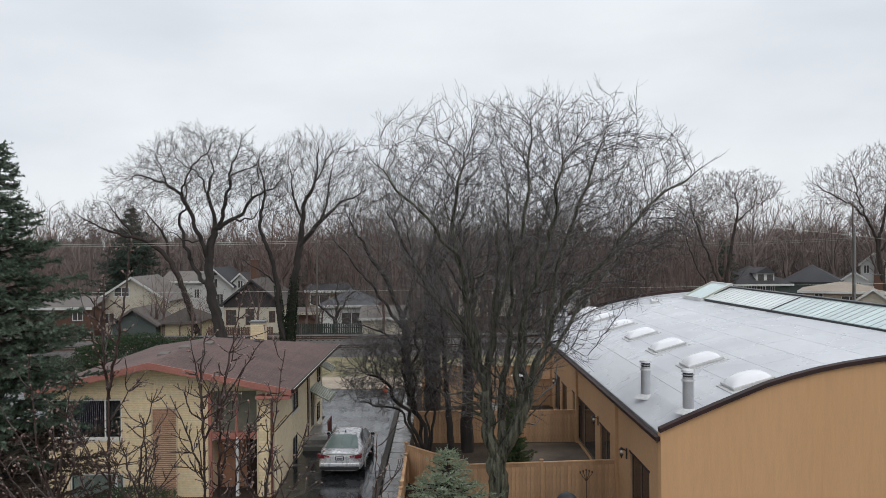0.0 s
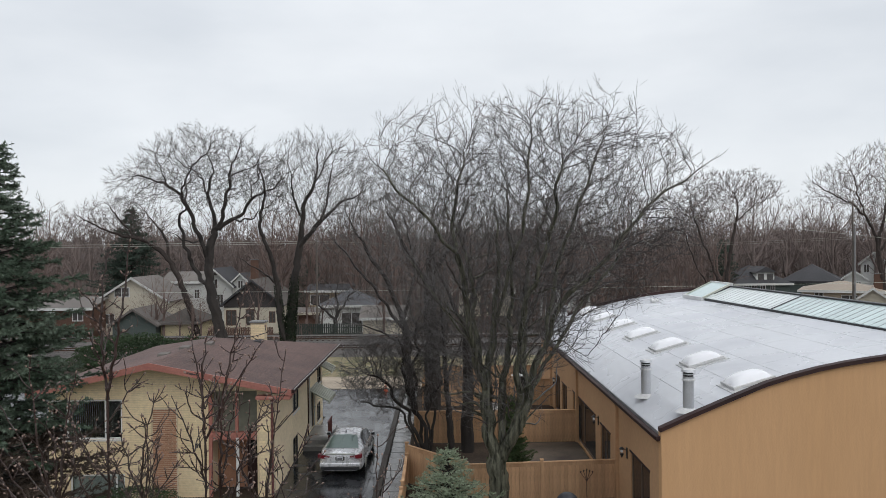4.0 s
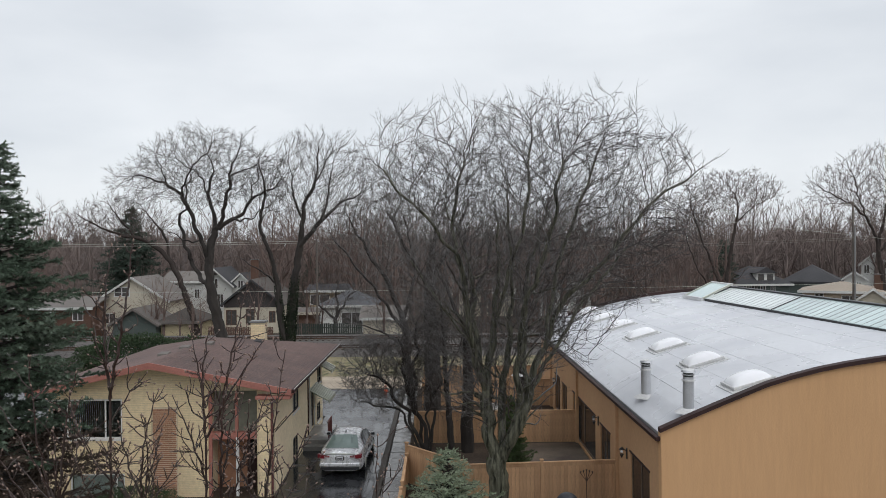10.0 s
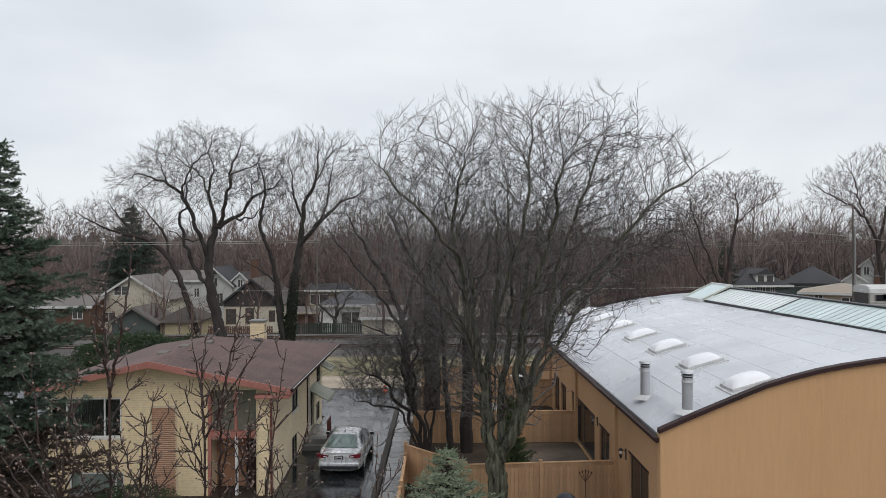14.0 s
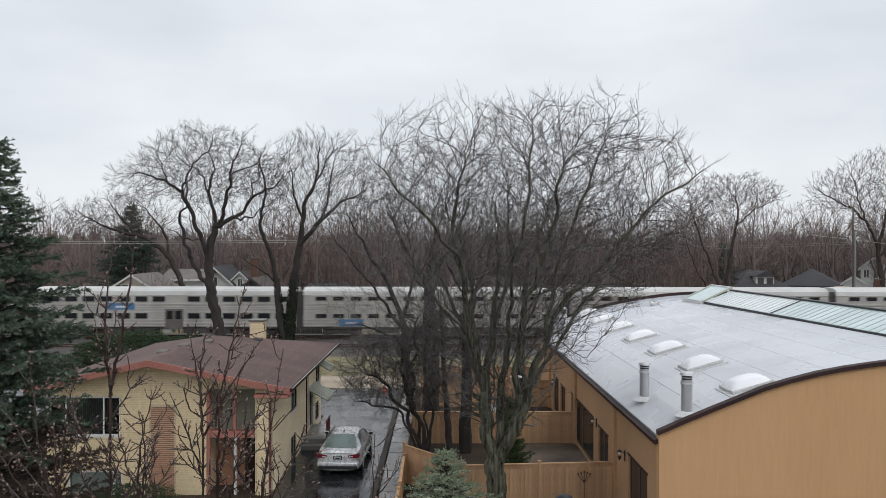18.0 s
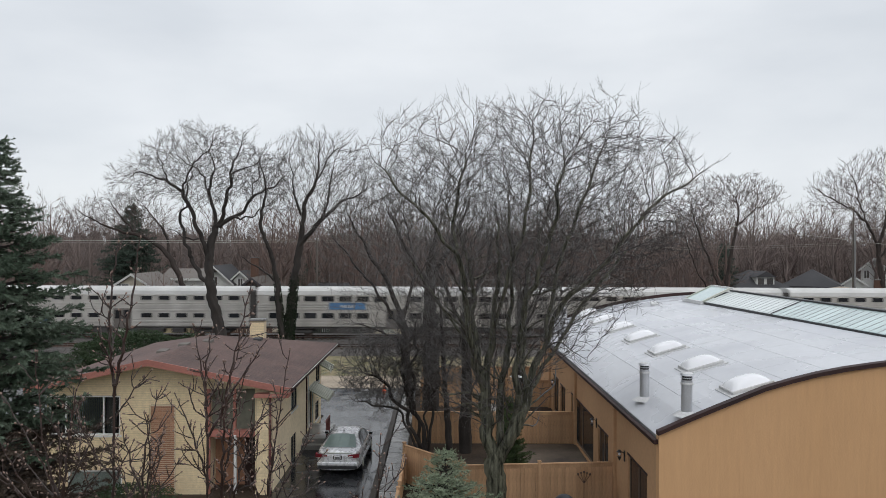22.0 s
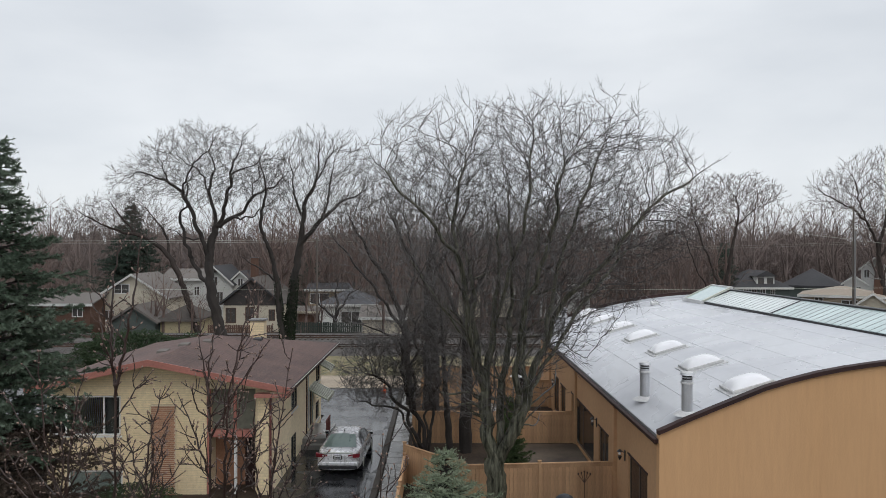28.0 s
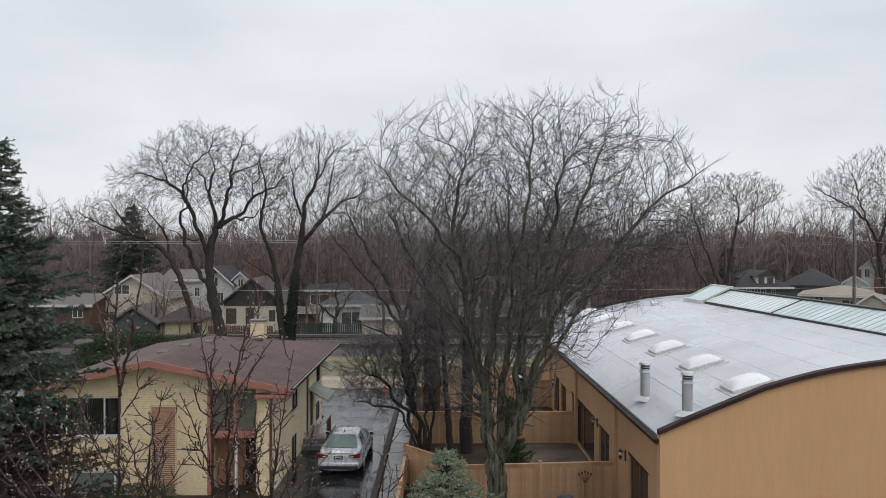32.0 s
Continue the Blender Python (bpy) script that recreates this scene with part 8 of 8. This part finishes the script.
# ---- yard things ----
def build_yard():
    lamp = thing("yard_lamp", (4.3, 41.0, 0), "black garden lamp post with a wide white hood", "lamp post")
    part("post", rod((0, 0, -0.1), (0, 0, 2.2), 0.03, n=8), BLACK, lamp)
    part("lantern", rod((0, 0, 2.0), (0, 0, 2.4), 0.1, 0.16, 8), BLACK, lamp)
    part("hood", rod((0, 0, 2.4), (0, 0, 2.52), 0.42, 0.1, 14), CURB_WHITE, lamp)
    grill = thing("covered_grill", (4.15, 24.6, 0), "round black kettle grill under a cover beside the fence", "grill")
    bm = bmesh.new()
    bmesh.ops.create_uvsphere(bm, u_segments=20, v_segments=12, radius=0.40, matrix=Matrix.Translation((0, 0, 0.98)))
    part("lid", bm, mat("black_cover", (0.03, 0.032, 0.038), 0.5), grill, smooth=True)
    part("skirt", rod((0, 0, 0.0), (0, 0, 0.98), 0.44, 0.40, 20), BLACK, grill)
    orn = thing("iron_garden_ornament", (5.4, 27.75, 0), "rusty iron candelabra ornament against the fence", "ornament")
    part("stem", rod((0, 0, -0.1), (0, 0, 1.15), 0.015, n=6), RUST, orn)
    for k in range(5):
        x = (k - 2) * 0.11
        b = part("arm", rod((0, 0, 0.75), (x, 0, 1.05 + 0.04 * (2 - abs(k - 2))), 0.012, n=5), RUST, orn)
        part("cup", rod((x, 0, 1.05 + 0.04 * (2 - abs(k - 2))), (x, 0, 1.12 + 0.04 * (2 - abs(k - 2))), 0.025, 0.035, 8), RUST, b)
    sign = thing("yard_chair", (2.9, 40.4, 0), "white slatted garden chair on the patio", "chair")
    for k in range(5):
        part("slat", box(-0.25, 0.25, 0.2, 0.23, 0.45 + k * 0.11, 0.53 + k * 0.11), WINDOW_WHITE, sign)
    part("seat", box(-0.27, 0.27, -0.25, 0.22, 0.38, 0.42), WINDOW_WHITE, sign)
    for x, y in ((-0.24, -0.22), (0.24, -0.22), (-0.24, 0.2), (0.24, 0.2)):
        part("leg", box(x - 0.02, x + 0.02, y - 0.02, y + 0.02, -0.06, 0.38), WINDOW_WHITE, sign)
    patio = part("patio", box(2.9, 6.62, 28.4, 36.2, -0.2, -0.02), PATIO)
    set_kind(patio, "dark damp patio yard inside the fence", "patio")
    cone = thing("traffic_cone", (-3.55, 49.3, 0), "small orange traffic cone at the end of the drive", "traffic cone")
    part("cone_body", rod((0, 0, 0.02), (0, 0, 0.42), 0.12, 0.03, 14), ORANGE, cone)
    part("foot", box(-0.2, 0.2, -0.2, 0.2, 0.0, 0.03), ORANGE, cone)


def motions():
    # the train runs from right to left at about 20.5 m/s, gaining a little
    for ob, s in TRAIN:
        walk(ob, [(t, pose(-59.35 - 20.45 * (t - 19.0) - 0.04 * (t - 19.0) ** 2 + s, TRACK_Y[1], RAIL_Z)) for t in range(0, 33, 2)])
    # saplings bend in the wind: seconds and degrees
    gusts = (((0.0, 0.03), (0.5, -0.14), (1.0, -0.04), (1.5, 0.06), (2.0, -0.06), (2.5, 0.12), (3.0, 0.37), (3.5, 0.19), (5.5, -0.16), (6.0, 0.11), (6.5, 0.06), (7.0, -0.08), (7.5, -0.03), (8.0, -0.04), (8.5, -0.04), (9.0, 0.02), (9.5, 0.01), (10.0, 0.08), (10.5, 0.09), (11.0, -0.08), (11.5, -0.03), (12.0, 0.03), (12.5, -0.02), (13.0, -0.06), (13.5, 0.17), (14.0, 0.18), (14.5, 0.30), (16.5, 0.21), (17.0, 0.27), (17.5, 0.28), (18.0, 0.23), (18.5, 0.35), (19.0, 0.46), (19.5, 0.52), (20.0, 0.35), (20.5, 0.12), (21.0, 0.35), (21.5, 0.24), (22.0, 0.52), (22.5, 0.52), (23.0, 0.24), (23.5, 0.53), (24.0, 0.31), (24.5, 0.53), (25.0, 0.98), (25.5, 0.53), (27.5, 0.34), (28.0, 0.62), (28.5, 0.54), (29.0, 0.52), (29.5, 0.51), (30.0, -0.05), (30.5, 0.87), (31.0, 0.18), (31.5, 0.42), (32.0, 0.76)),
             ((0.0, 0.07), (0.5, -0.04), (1.0, 0.11), (1.5, 0.04), (2.0, -0.07), (2.5, -0.01), (3.0, 0.18), (3.5, 0.17), (5.5, -0.07), (6.0, 0.04), (6.5, 0.04), (7.0, 0.01), (7.5, -0.05), (8.0, -0.06), (8.5, 0.05), (9.0, -0.00), (9.5, -0.06), (10.0, 0.11), (10.5, 0.07), (11.0, -0.10), (11.5, 0.01), (12.0, -0.04), (12.5, -0.04), (13.0, 0.03), (13.5, 0.04), (14.0, 0.16), (14.5, 0.28), (16.5, 0.08), (17.0, 0.31), (17.5, 0.26), (18.0, 0.05), (18.5, 0.38), (19.0, 0.50), (19.5, 0.27), (20.0, 0.50), (20.5, 0.21), (21.0, 0.11), (21.5, 0.39), (22.0, 0.45), (22.5, 0.62), (23.0, 0.28), (23.5, 0.29), (24.0, 0.40), (24.5, 0.17), (25.0, 0.56), (25.5, 0.85), (27.5, 0.21), (28.0, 0.60), (28.5, 0.47), (29.0, 0.45), (29.5, 0.38), (30.0, 0.16), (30.5, 0.51), (31.0, 0.22), (31.5, 0.05), (32.0, 0.68)))
    for i, (ob, at, k) in enumerate(SAPLINGS):
        walk(ob, [(t, pose(*at, 0.12 * math.sin(2.3 * t + i), a, 0)) for t, a in gusts[k]])
    # the crown of the tall yard tree leans a little with the same wind
    walk(YARD[0], [(t, pose(2.05, 26.3, 0, 0.03 * math.sin(1.9 * t), 0.12 * a)) for t, a in gusts[0][::2]])



build_ground()
build_puddles()
build_track()
build_path()
build_hall()
build_roof_things()
for lamp_at in ((WALL_X, 26.75, 2.1), (WALL_X, 31.55, 2.15), (WALL_X, 42.6, 1.8)):
    wall_lamp(*lamp_at)
build_fences()
build_house()
build_car()
build_train()
build_backdrop()
build_far_houses()
build_poles()
build_trees()
build_evergreens()
build_woods()
build_yard()
build_saplings()
motions()
